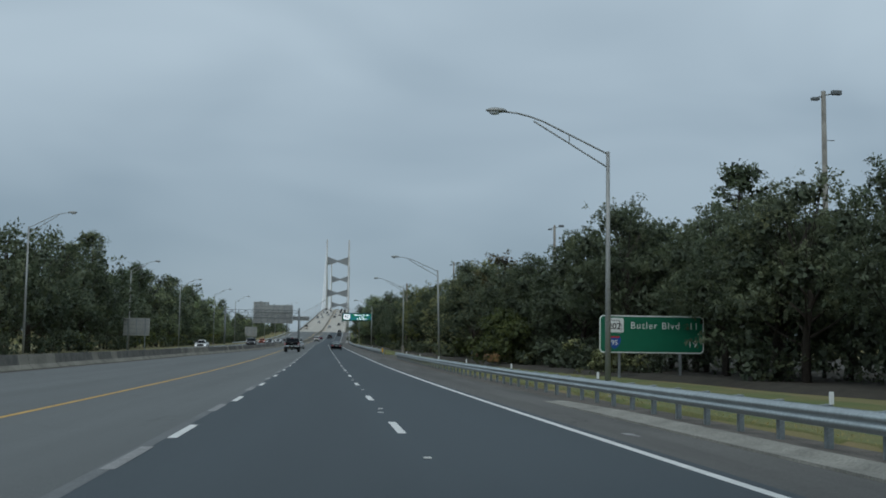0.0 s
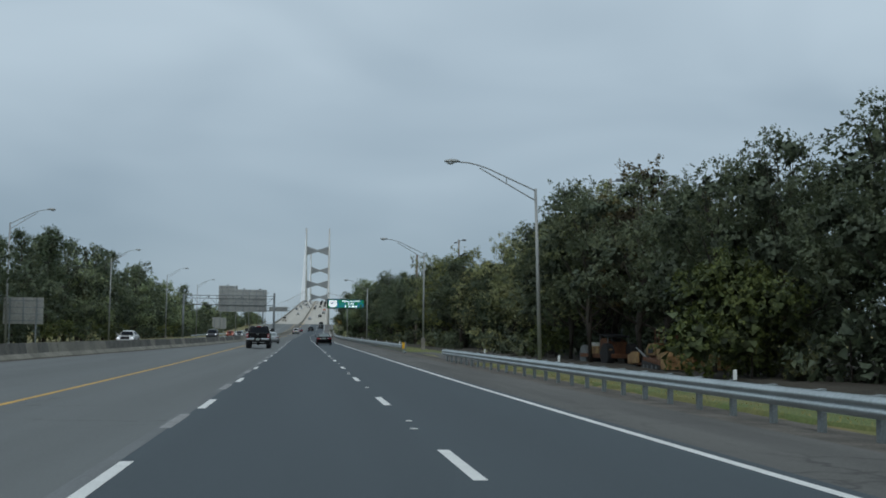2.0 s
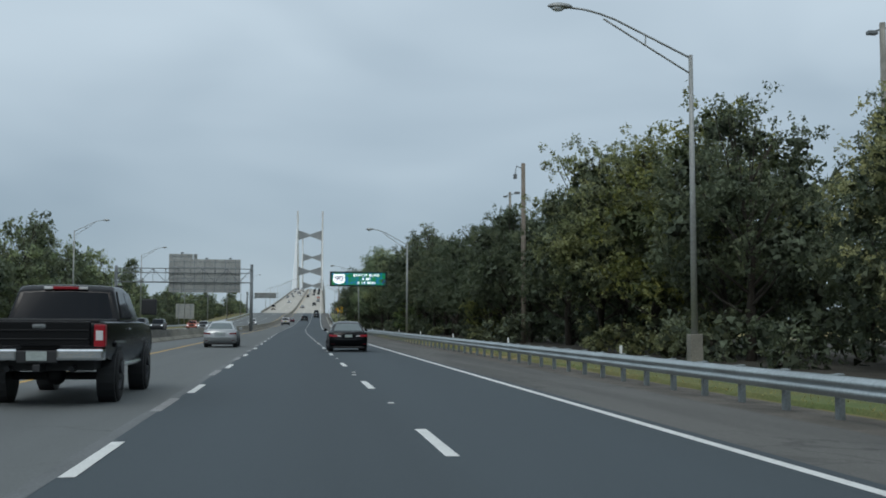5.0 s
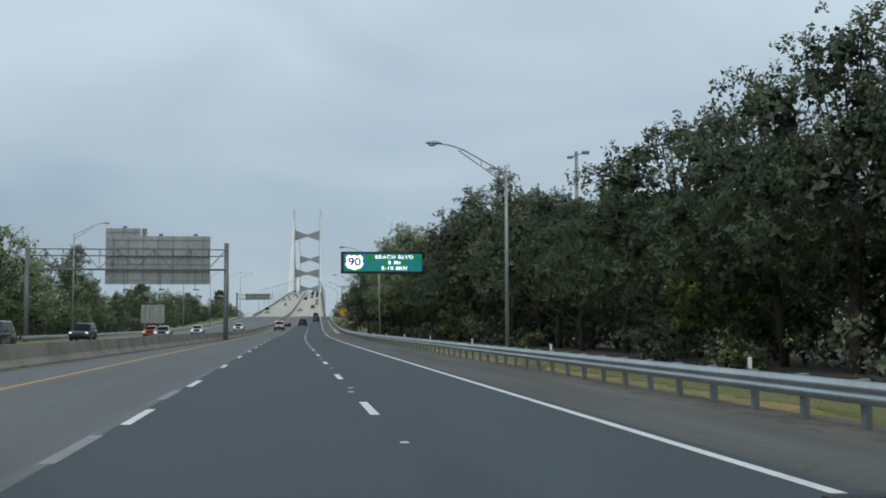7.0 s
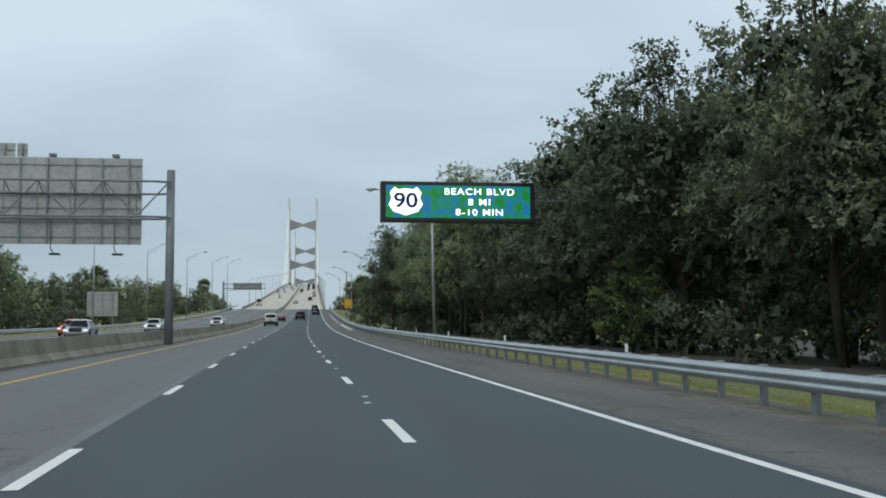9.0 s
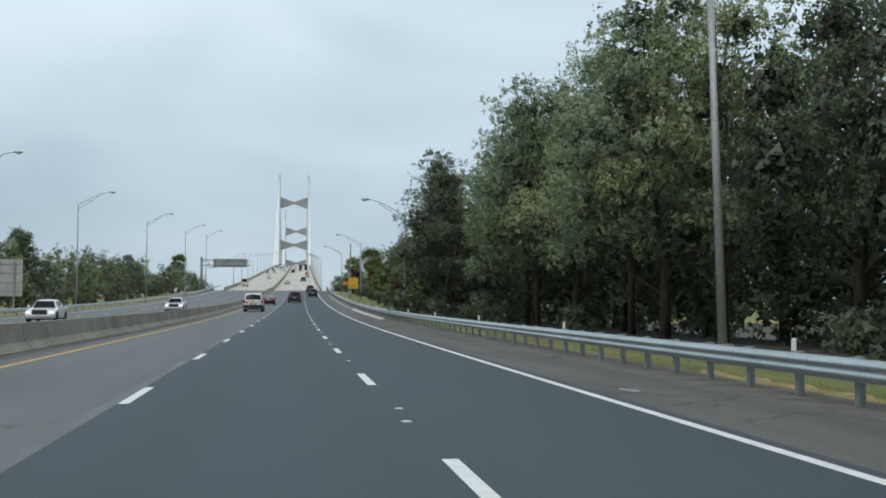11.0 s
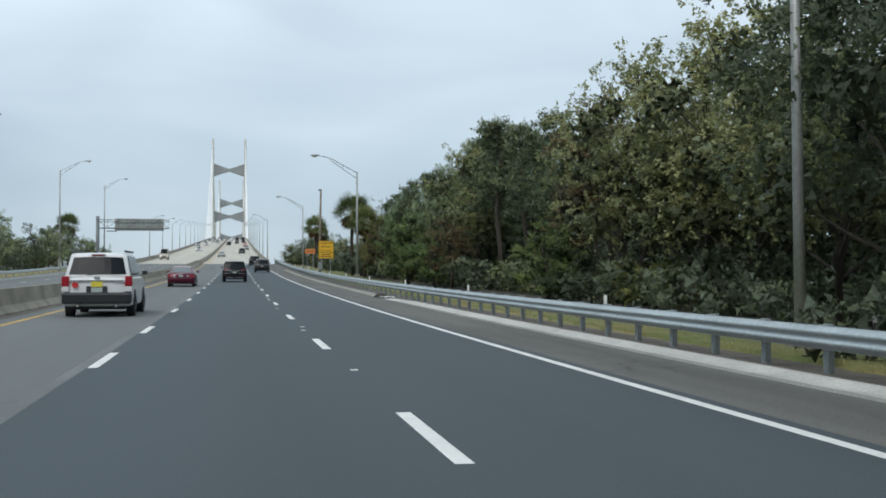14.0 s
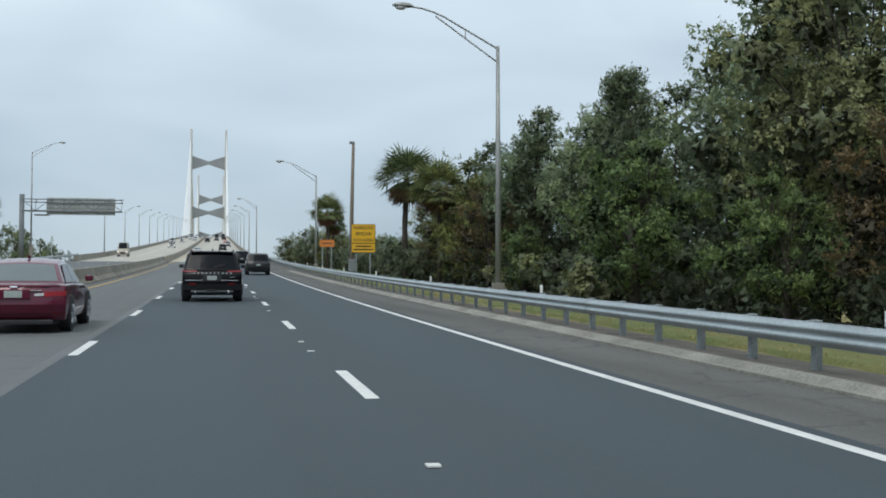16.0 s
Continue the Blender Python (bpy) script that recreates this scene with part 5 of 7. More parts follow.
def message_sign():
    e = thing("message_sign", "lit green electronic travel-time sign on an overhead cantilever", "message sign", road_pose(7.75, 311.0, 0, pitch=False))
    zc, w, h = 7.84, 8.5, 2.2
    case = part("case", boxed(-w / 2, w / 2, 0, 0.75, zc - h / 2, zc + h / 2, bevel=0.04), SIGN_BLACK, e, "black sign housing")
    panel = part("panel", plate(rounded(w - 0.55, h - 0.42, 0.02, cz=zc), 0.01), LED_BACK, case, "glowing green and blue panel", pose(0, -0.012, 0))
    words("destination", "BEACH BLVD", 0.50, LED_WHITE, case, pose(1.15, -0.03, zc + 0.55) @ Matrix.Diagonal((1.2, 1, 1, 1)), 1.15, 0.012)
    words("distance", "8 MI", 0.50, LED_WHITE, case, pose(1.15, -0.03, zc - 0.02) @ Matrix.Diagonal((1.2, 1, 1, 1)), 1.2, 0.012)
    words("travel_time", "8-10 MIN", 0.50, LED_WHITE, case, pose(1.15, -0.03, zc - 0.58) @ Matrix.Diagonal((1.2, 1, 1, 1)), 1.15, 0.012)
    part("route_shield", plate(shield(1.85, 1.55, -2.9, zc, "us"), 0.01), LED_WHITE, case, "glowing white route shield", pose(0, -0.028, 0))
    words("route_number", "90", 1.12, LED_DARK, case, pose(-2.9, -0.045, zc + 0.02) @ Matrix.Diagonal((1.18, 1, 1, 1)), 1.0, 0.02)
    # truss arm to the mast among the trees
    for y in (0.15, 0.95):
        for z in (zc - 0.75, zc + 0.15, zc + 0.75):
            part("chord", tubed([(w / 2 - 1.5, y, z), (10.4, y, z)], 0.05, 6), STEEL_DARK, e)
    for k in range(7):
        x = w / 2 + 0.2 + k * 0.9
        part("brace", tubed([(x, 0.15, zc - 0.75), (x + 0.45, 0.15, zc + 0.75), (x + 0.9, 0.15, zc - 0.75)], 0.03, 5), STEEL_DARK, e)
    part("mast", tubed([(10.5, 0.5, -2.5), (10.5, 0.5, zc + 1.2)], [0.38, 0.30], 12), STEEL_DARK, e, smooth=True)


message_sign()


# sign gantries of the oncoming lanes, seen from behind
def sign_back(e, x0, x1, z0, z1, y, rows=5, cols=6):
    p = part("sign_panel", boxed(x0, x1, y, y + 0.03, z0, z1, bevel=0.008), SIGN_BACK, e, "dull aluminium back of a sign")
    for k in range(rows):
        z = z0 + (z1 - z0) * (k + 0.5) / rows
        part("rib", boxed(x0 + 0.06, x1 - 0.06, y - 0.05, y, z - 0.035, z + 0.035), GALV_POST, p)
    for k in range(cols):
        x = x0 + (x1 - x0) * (k + 0.5) / cols
        part("hanger", boxed(x - 0.05, x + 0.05, y - 0.14, y - 0.05, z0 + 0.05, z1 - 0.03), GALV_POST, p)
    return p


def gantry(x_post, x_end, z_low, z_high, top, pose_m, width=0.26):
    e = thing("sign_gantry", "steel truss sign gantry over the oncoming lanes, seen from behind", "sign gantry", pose_m)
    part("post", tubed([(x_post, 0, -2.0), (x_post, 0, top)], [width, width * 0.92], 14), STEEL_DARK, e, "thick steel post", smooth=True)
    zm = (z_low + z_high) / 2 + 0.25
    for y, z in ((-0.7, z_high), (-0.7, z_low), (0.75, zm + 0.2), (0.75, z_low)):
        part("chord", tubed([(x_post, y * 0.5, z), (x_post + (0.8 if x_end > x_post else -0.8), y, z), (x_end, y, z)], 0.07, 6), STEEL_DARK, e)
    n = max(4, int(abs(x_end - x_post) / 1.75))
    for k in range(n):
        xa = x_post + (x_end - x_post) * k / n
        xb = x_post + (x_end - x_post) * (k + 1) / n
        lo, hi = (z_low, z_high) if k % 2 else (z_high, z_low)
        part("brace", tubed([(xa, -0.7, lo), (xb, -0.7, hi)], 0.045, 5), STEEL_DARK, e)
        part("brace", tubed([(xb, -0.7, z_high), (xb, -0.7, z_low)], 0.035, 5), STEEL_DARK, e)
        part("brace", tubed([(xb, -0.7, z_high), (xb, 0.75, zm + 0.2)], 0.03, 5), STEEL_DARK, e)
    return e


g1 = gantry(-8.3, -28.5, 7.35, 9.4, 10.15, road_pose(0, 317.3, 0, pitch=False))
part("post", tubed([(-28.5, 0, -2.0), (-28.5, 0, 9.8)], [0.26, 0.24], 14), STEEL_DARK, g1, "thick steel post", smooth=True)
sign_back(g1, -20.85, -10.05, 5.85, 10.95, 0.95, 6, 7)
sign_back(g1, -20.85, -17.3, 10.97, 11.75, 0.95, 1, 3)
sign_back(g1, -17.2, -16.6, 10.97, 11.75, 0.95, 1, 1)
for x in (-18.9, -15.2, -11.6):
    part("light_arm", tubed([(x, 0.75, 7.35), (x, 0.9, 5.6), (x, 2.0, 5.35)], 0.03, 5), STEEL_DARK, g1)
    part("sign_light", boxed(x - 0.25, x + 0.35, 1.7, 2.1, 5.28, 5.40, bevel=0.03), STEEL_DARK, g1)
    part("vent_cap", boxed(x - 0.2, x + 0.2, 0.9, 1.3, 11.0 if x > -16 else 11.8, 11.2 if x > -16 else 12.0, bevel=0.04), STEEL_DARK, g1)
g2 = gantry(-25.95, -13.6, 6.65, 8.1, 8.75, road_pose(0, 598.4, 0, pitch=False), 0.34)
sign_back(g2, -23.1, -14.55, 6.25, 8.45, 0.95, 4, 6)
part("walkway", boxed(-24.4, -22.6, -0.3, 0.4, 6.05, 6.2, bevel=0.02), STEEL_DARK, g2)


def side_sign(off, y, w, h, z0):
    e = thing("side_sign", "back of an aluminium roadside sign on two posts", "road sign", road_pose(off, y, 0, pitch=False))
    sign_back(e, -w / 2, w / 2, z0, z0 + h, 0.05, 4, 3)
    for x in (-w * 0.33, w * 0.33):
        part("post", boxed(x - 0.07, x + 0.07, -0.1, 0.0, -2.0, z0 + h - 0.1, bevel=0.01), GALV_POST, e)


side_sign(-29.15, 417.0, 4.3, 3.5, 1.6)
side_sign(-28.9, 172.0, 3.8, 2.6, 2.0)


# yellow warning sign, orange work sign and the timber pole beside them
def warning_sign():
    e = thing("warning_sign", "yellow narrow-bridge-shoulders warning sign on two posts", "road sign", road_pose(9.77, 535.0, 0, pitch=False))
    zc, w, h = 2.97, 1.9, 2.25
    part("border", plate(rounded(w, h, 0.1, cz=zc), 0.02), SIGN_BLACK, e, "thin black rim")
    panel = part("panel", plate(rounded(w - 0.05, h - 0.05, 0.09, cz=zc), 0.01), SIGN_YELLOW, e, "yellow reflective panel", pose(0, -0.008, 0))
    for text, z, s in (("NARROW", 0.82, 0.36), ("BRIDGE", 0.34, 0.36), ("SHOULDERS", -0.14, 0.30)):
        words("word", text, s, SIGN_BLACK, panel, pose(0, -0.006, zc + z))
    part("rule", plate([(-0.92, zc - 0.42), (0.92, zc - 0.42), (0.92, zc - 0.36), (-0.92, zc - 0.36)], 0.006), SIGN_BLACK, panel, "", pose(0, -0.007, 0))
    for z, w2 in ((-0.62, 0.62), (-0.88, 0.78)):
        part("small_print", plate([(-w2, zc + z - 0.05), (w2, zc + z - 0.05), (w2, zc + z + 0.05), (-w2, zc + z + 0.05)], 0.006), SIGN_BLACK, panel, "dark line too small to read", pose(0, -0.007, 0))
    for x in (-0.55, 0.55):
        part("post", boxed(x - 0.05, x + 0.05, 0.03, 0.13, -1.5, zc + 0.9, bevel=0.01), GALV_POST, e)


warning_sign()
e = thing("work_sign", "small orange sign on two posts beside the guardrail", "road sign", road_pose(9.3, 560.0, 0, pitch=False))
part("panel", plate(rounded(1.45, 0.7, 0.05, cz=2.72), 0.02), SIGN_ORANGE, e, "orange panel")
part("small_print", plate([(-0.5, 2.68), (0.5, 2.68), (0.5, 2.78), (-0.5, 2.78)], 0.006), SIGN_BLACK, e, "dark line too small to read", pose(0, -0.008, 0))
for x in (-0.45, 0.45):
    part("post", boxed(x - 0.05, x + 0.05, 0.03, 0.13, -1.5, 3.0, bevel=0.01), GALV_POST, e)

e = thing("utility_pole", "weathered timber pole with a metal cabinet at its foot", "utility pole", road_pose(9.25, 538.5, 0, pitch=False))
part("mast", tubed([(0, 0, -1.5), (0, 0, 5), (0.12, 0, 10.9)], [0.19, 0.16, 0.12], 10), WOOD_POLE, e, smooth=True)
part("cabinet", boxed(-0.28, 0.28, -0.40, -0.15, 0.3, 1.3, bevel=0.03), GALV_POST, e, "grey metal cabinet")
part("cap", boxed(-0.2, 0.2, -0.15, 0.15, 10.75, 10.95, bevel=0.04), STEEL_DARK, e)
part("conduit", tubed([(0.2, 0, -0.5), (0.21, 0, 3.2)], 0.04, 6), GALV_POST, e)

e = thing("utility_pole", "pale timber pole with a small bracket lamp above the trees", "utility pole", road_pose(14.8, 222.0, -1, pitch=False))
part("mast", tubed([(0, 0, -1.5), (0, 0, 14.0)], [0.2, 0.15], 10), WOOD_POLE, e, smooth=True)
part("bracket", tubed([(0, 0, 13.6), (-0.5, 0, 13.8), (-0.6, 0, 13.2)], 0.04, 6), STEEL_DARK, e)
part("lamp", boxed(-0.72, -0.48, -0.12, 0.12, 12.85, 13.2, bevel=0.04), STEEL_DARK, e)

for o, y, h in ((50.0, 112.0, 28.5), (45.0, 226.0, 25.6), (38.5, 354.0, 26.3)):
    e = thing("floodlight_mast", "tall concrete floodlight mast rising behind the trees", "light mast", road_pose(o, y, 0, pitch=False), group="floodlight masts")
    part("mast", tubed([(0, 0, -6), (0, 0, h)], [0.38, 0.24], 10), CONCRETE, e, smooth=True)
    part("cross_arm", tubed([(-0.9, 0, h - 0.75), (1.4, 0, h - 0.1)], 0.07, 6), STEEL_DARK, e)
    part("floodlight", boxed(0.9, 1.9, -0.3, 0.3, h - 0.35, h + 0.1, bevel=0.06), STEEL_DARK, e)
    part("floodlight", boxed(-1.3, -0.5, -0.3, 0.3, h - 1.0, h - 0.7, bevel=0.06), STEEL_DARK, e)
    part("bracket", tubed([(0, 0, h - 5.2), (1.1, 0, h - 5.2)], 0.05, 6), STEEL_DARK, e)


# ---- vehicles ----
def paint(name, color, rough=0.28, coat=0.6, metal=0.0):
    return mat("paint_" + name, color, rough, metal, vary=0.06, scale=1.5, fine=40, bump=0, coat=coat, spec=0.30)


CAR_GLASS = mat("tinted_car_glass", (0.010, 0.013, 0.017), 0.14, vary=0.05, bump=0, spec=0.10)
TYRE = mat("tyre_rubber", (0.018, 0.018, 0.019), 0.85, vary=0.2, scale=8, fine=60, bump=0.2)
RIM_DARK = mat("dark_alloy", (0.06, 0.06, 0.065), 0.4, 0.7, vary=0.1, bump=0)
RIM_PALE = mat("pale_alloy", (0.45, 0.46, 0.47), 0.35, 0.8, vary=0.1, bump=0)
TRIM = mat("black_trim", (0.022, 0.023, 0.025), 0.6, vary=0.1, bump=0)
CHROME = mat("chrome", (0.72, 0.74, 0.76), 0.14, 1.0, vary=0.05, bump=0)
TAIL = mat("red_tail_lens", (0.17, 0.008, 0.012), 0.25, vary=0.08, bump=0, coat=0.2)
TAIL_LIT = mat("lit_tail_lens", (0.26, 0.010, 0.018), 0.3, vary=0.05, bump=0, emit=0.06, spec=0.3)
LENS_PALE = mat("pale_lens", (0.62, 0.62, 0.62), 0.2, vary=0.05, bump=0)
HEADLIGHT = mat("lit_headlight", (0.95, 0.97, 1.0), 0.2, vary=0.02, bump=0, emit=0.75)
PLATE = mat("licence_plate", (0.40, 0.46, 0.44), 0.5, vary=0.2, scale=8, fine=40, bump=0)
PLATE_YELLOW = mat("yellow_licence_plate", (0.70, 0.58, 0.06), 0.5, vary=0.15, scale=8, bump=0)
BLACK = paint("black", (0.004, 0.004, 0.005), 0.22, 0.0)
# pale base colour imitates a reflection in the sedans' rear windows
CAR_GLASS_MIRRORED = mat("painted_reflection_glass", (0.12, 0.15, 0.152), 0.12, vary=0.1, scale=2.0, bump=0, spec=0.5)
WHITE = paint("white", (0.66, 0.67, 0.67), 0.35, 0.4)
RED = paint("dark_red", (0.115, 0.009, 0.030), 0.25, 0.7, 0.15)
SILVER = paint("silver", (0.44, 0.46, 0.47), 0.32, 0.5, 0.5)
GREY = paint("dark_grey", (0.022, 0.024, 0.027))
CORAL = paint("coral", (0.62, 0.16, 0.09))
TAN = paint("tan", (0.40, 0.36, 0.30), 0.4, 0.3)


STATIONS = (-1.0, -0.93, -0.75, -0.4, 0.0, 0.4, 0.75, 0.93, 1.0)


def hull(profile, wide, crown=0.0, bevel=0.05, plan=0.0):
    """A body from a side outline (y, z); wide(z) is its half width at a height, plan draws the ends in towards
    the sides, crown lets the top fall away to them."""
    bm = bmesh.new()
    ys, zs = [y for y, z in profile], [z for y, z in profile]
    y_lo, y_hi, z_mid = min(ys), max(ys), (min(zs) + max(zs)) / 2
    rings = []
    for u in STATIONS:
        ring = []
        for y, z in profile:
            ends = max(0.0, 1 - (y - y_lo) / 0.9) - max(0.0, 1 - (y_hi - y) / 0.9)
            ring.append(bm.verts.new((u * wide(z), y + plan * u ** 4 * ends, z - crown * u * u * (z > z_mid))))
        rings.append(ring)
    n = len(profile)
    for r0, r1 in zip(rings, rings[1:]):
        for k in range(n):
            bm.faces.new((r0[k], r0[(k + 1) % n], r1[(k + 1) % n], r1[k]))
    bm.faces.new(rings[0][::-1])
    bm.faces.new(rings[-1])
    bmesh.ops.recalc_face_normals(bm, faces=bm.faces)
    if bevel:
        sharp = [e for e in bm.edges if len(e.link_faces) == 2 and e.calc_face_angle() > 0.16]
        bmesh.ops.bevel(bm, geom=sharp, offset=bevel, segments=3, profile=0.55, affect="EDGES", clamp_overlap=True)
    return bm


def rear_patch(tail, w, plan, x0, x1, z0, z1, out=0.012, deep=0.05, slant=0.0):
    """A lens, plate or strip that hugs the rounded tail: tail is its outline (y, z), low to high."""
    bm = bmesh.new()
    zs, ys = [z for y, z in tail], [y for y, z in tail]
    cols = []
    for k in range(7):
        x = x0 + (x1 - x0) * k / 6
        dz = slant * abs(x)
        col = []
        for z in (z0 + dz, z1 + dz):
            y = float(np.interp(z, zs, ys)) + plan * (x / w) ** 4
            col += [bm.verts.new((x, y - out, z)), bm.verts.new((x, y + deep, z))]
        cols.append(col)
    for c0, c1 in zip(cols, cols[1:]):
        for i, j in ((0, 2), (2, 3), (3, 1), (1, 0)):
            bm.faces.new((c0[i], c0[j], c1[j], c1[i]))
    bm.faces.new((cols[0][0], cols[0][1], cols[0][3], cols[0][2]))
    bm.faces.new((cols[-1][0], cols[-1][2], cols[-1][3], cols[-1][1]))
    bmesh.ops.recalc_face_normals(bm, faces=bm.faces)
    return bm


def make_wheel(parent, x, y, r, w, rim_mat, rim_r=0.66):
    side = 1 if x > 0 else -1
    prof = [(-0.5, 0.62), (-0.5, 0.90), (-0.40, 0.985), (-0.15, 1.0), (0.15, 1.0), (0.40, 0.985), (0.5, 0.90), (0.5, 0.62)]
    n, v, f = 22, [], []
    for k in range(n):
        a = 2 * math.pi * k / n
        for u, q in prof:
            v.append((u * w, math.cos(a) * q * r, math.sin(a) * q * r))
    m = len(prof)
    for k in range(n):
        for j in range(m - 1):
            f.append((k * m + j, k * m + j + 1, ((k + 1) % n) * m + j + 1, ((k + 1) % n) * m + j))
    wheel = child("wheel", mesh_of("wheel", v, f, TYRE, True), parent, pose(x, y, r))
    bm = bmesh.new()
    for k in range(6):
        a = 2 * math.pi * k / 6
        c, s = math.cos(a), math.sin(a)
        tube(bm, [(side * w * 0.44, 0, 0), (side * w * 0.40, c * r * 0.62, s * r * 0.62)], [0.07, 0.05], 5)
    box(bm, side * w * 0.30 - 0.02, side * w * 0.30 + 0.02, -0.1, 0.1, -0.1, 0.1, bevel=0.02)
    part("rim", bm, rim_mat, wheel, "spoked alloy rim")
    bm = bmesh.new()
    bmesh.ops.create_cone(bm, cap_ends=True, segments=18, radius1=r * 0.64, radius2=r * 0.64, depth=w * 0.5, matrix=Matrix.Rotation(radians(90), 4, "Y"))
    part("brake_drum", bm, TRIM, wheel)
    return wheel


def quad_panel(p, thick=0.012):
    """A thin pane through four corners."""
    bm = bmesh.new()
    q = [Vector(v) for v in p]
    nrm = (q[1] - q[0]).cross(q[3] - q[0]).normalized() * thick
    a = [bm.verts.new(v) for v in q]
    b = [bm.verts.new(v + nrm) for v in q]
    bm.faces.new(b)
    bm.faces.new(a[::-1])
    for k in range(4):
        bm.faces.new((a[k], a[(k + 1) % 4], b[(k + 1) % 4], b[k]))
    bmesh.ops.recalc_face_normals(bm, faces=bm.faces)
    return bm


def vehicle(name, label, style, coat, L, W, H, m, lit=False, front_lit=False, rims=RIM_DARK, group="", detail=True):
    e = thing(name, label, {"pickup": "pickup truck", "sedan": "car", "suv": "suv", "van": "van"}[style], m, group)
    w = W / 2
    r, tw = {"pickup": (0.45, 0.33), "sedan": (0.33, 0.23), "suv": (0.375, 0.25), "van": (0.36, 0.24)}[style]
    if style == "suv":
        sill, belt = 0.30, H * 0.615
        low = [(0.10, 0.42), (0.0, 0.60), (0.02, belt - 0.12), (0.10, belt), (L - 1.40, belt), (L - 0.40, belt - 0.10), (L - 0.05, belt - 0.33), (L, 0.5), (L - 0.12, sill), (0.2, sill + 0.02)]
        cab = [(0.10, belt - 0.02), (0.40, H - 0.10), (0.60, H - 0.02), (L * 0.40, H), (L * 0.55, H - 0.05), (L - 1.45, belt - 0.01)]
    elif style == "van":
        sill, belt = 0.32, H * 0.56
        low = [(0.04, 0.42), (0.0, 0.6), (0.02, belt), (L - 0.95, belt), (L - 0.2, belt - 0.2), (L, 0.7), (L - 0.05, sill), (0.1, sill)]
        cab = [(0.02, belt - 0.02), (0.10, H - 0.06), (0.25, H), (L - 2.1, H), (L - 1.9, H - 0.04), (L - 1.05, belt - 0.01)]
    elif style == "sedan":
        sill, belt = 0.24, H * 0.625
        low = [(0.12, 0.34), (0.0, 0.52), (0.04, belt - 0.12), (0.10, belt + 0.03), (0.30, belt + 0.055), (1.1, belt + 0.05), (L - 1.5, belt), (L - 0.45, belt - 0.14), (L - 0.04, belt - 0.34), (L, 0.42), (L - 0.12, sill), (0.22, sill)]
        cab = [(0.55, belt + 0.035), (1.42, H - 0.09), (1.75, H - 0.02), (2.15, H), (2.55, H - 0.02), (2.85, H - 0.08), (L - 1.40, belt - 0.01)]
    else:
        sill, belt = 0.66, 1.40
        low = [(0.14, 0.80), (0.08, 0.92), (0.06, belt - 0.05), (0.10, belt), (L - 1.55, belt), (L - 0.35, belt - 0.06), (L - 0.05, belt - 0.25), (L, 0.8), (L - 0.1, sill), (1.6, sill)]
        cab = [(1.95, belt - 0.02), (2.14, H - 0.10), (2.30, H - 0.01), (3.3, H), (L - 2.55, H - 0.05), (L - 1.72, belt - 0.01)]
    body_w = lambda z: w * (0.955 if z < sill + 0.1 else 1.0 if z < belt - 0.2 else 0.985)
    roof_in = {"suv": 0.16, "van": 0.12, "sedan": 0.27, "pickup": 0.17}[style]
    cab_w = lambda z: (w - (0.05 if style != "sedan" else 0.09)) - roof_in * max(0.0, (z - belt) / (H - belt))
    plan = {"suv": 0.13, "van": 0.05, "sedan": 0.20, "pickup": 0.02}[style]
    body = part("body", hull(low, body_w, 0.015, 0.06, plan), coat, e, "", smooth=True)
    cabin = part("cabin", hull(cab, cab_w, 0.03, 0.05, plan * 0.8), coat, e, "", smooth=True)
    tail = low[:4]

    def patch(name, x0, x1, z0, z1, material, label="", out=0.012, slant=0.0):
        return part(name, rear_patch(tail, w, plan, x0, x1, z0, z1, out, 0.06, slant), material, e, label)

    # glass
    (ya, za), (yb, zb) = cab[0], cab[1]

    def rear(x, t):
        z = za + (zb - za) * t
        return (x * cab_w(z), ya + (yb - ya) * t - 0.012, z)

    t0 = 0.14 if style != "pickup" else 0.10
    bm = bmesh.new()
    cols = []
    for k in range(9):
        u = -0.88 + 1.76 * k / 8
        lo, hi = Vector(rear(u, t0)), Vector(rear(u * 0.98, 0.93))
        bow = Vector((0, plan * 0.8 * u ** 4, -0.03 * u * u))
        lo += Vector((0, bow.y, 0))
        hi += Vector((0, bow.y * max(0.0, 1 - (yb - ya) / 0.9), bow.z))
        cols.append([bm.verts.new(q) for q in (lo, hi, hi + Vector((0, 0.03, 0)), lo + Vector((0, 0.03, 0)))])
    for c0, c1 in zip(cols, cols[1:]):
        for i in range(4):
            bm.faces.new((c0[i], c0[(i + 1) % 4], c1[(i + 1) % 4], c1[i]))
    bmesh.ops.recalc_face_normals(bm, faces=bm.faces)
    part("rear_window", bm, CAR_GLASS if style != "sedan" else CAR_GLASS_MIRRORED, cabin, "dark tinted glass")
    (yc, zc), (yd, zd) = cab[-1], cab[-2]
    part("windscreen", quad_panel([(0.88 * cab_w(zc + 0.1), yc + 0.02, zc + 0.06), (-0.88 * cab_w(zc + 0.1), yc + 0.02, zc + 0.06), (-0.86 * cab_w(zd), yd + 0.05, zd - 0.03), (0.86 * cab_w(zd), yd + 0.05, zd - 0.03)]), CAR_GLASS, cabin, "dark glass")
    zs0, zs1 = belt + 0.05, H - 0.13
    panes = 3 if style in ("suv", "van") else 2
    y0s, y1s = cab[0][0] + (0.35 if style != "pickup" else 0.2), cab[-1][0] - 0.30
    top0, top1 = cab[1][0] + 0.22, cab[-2][0] + 0.05
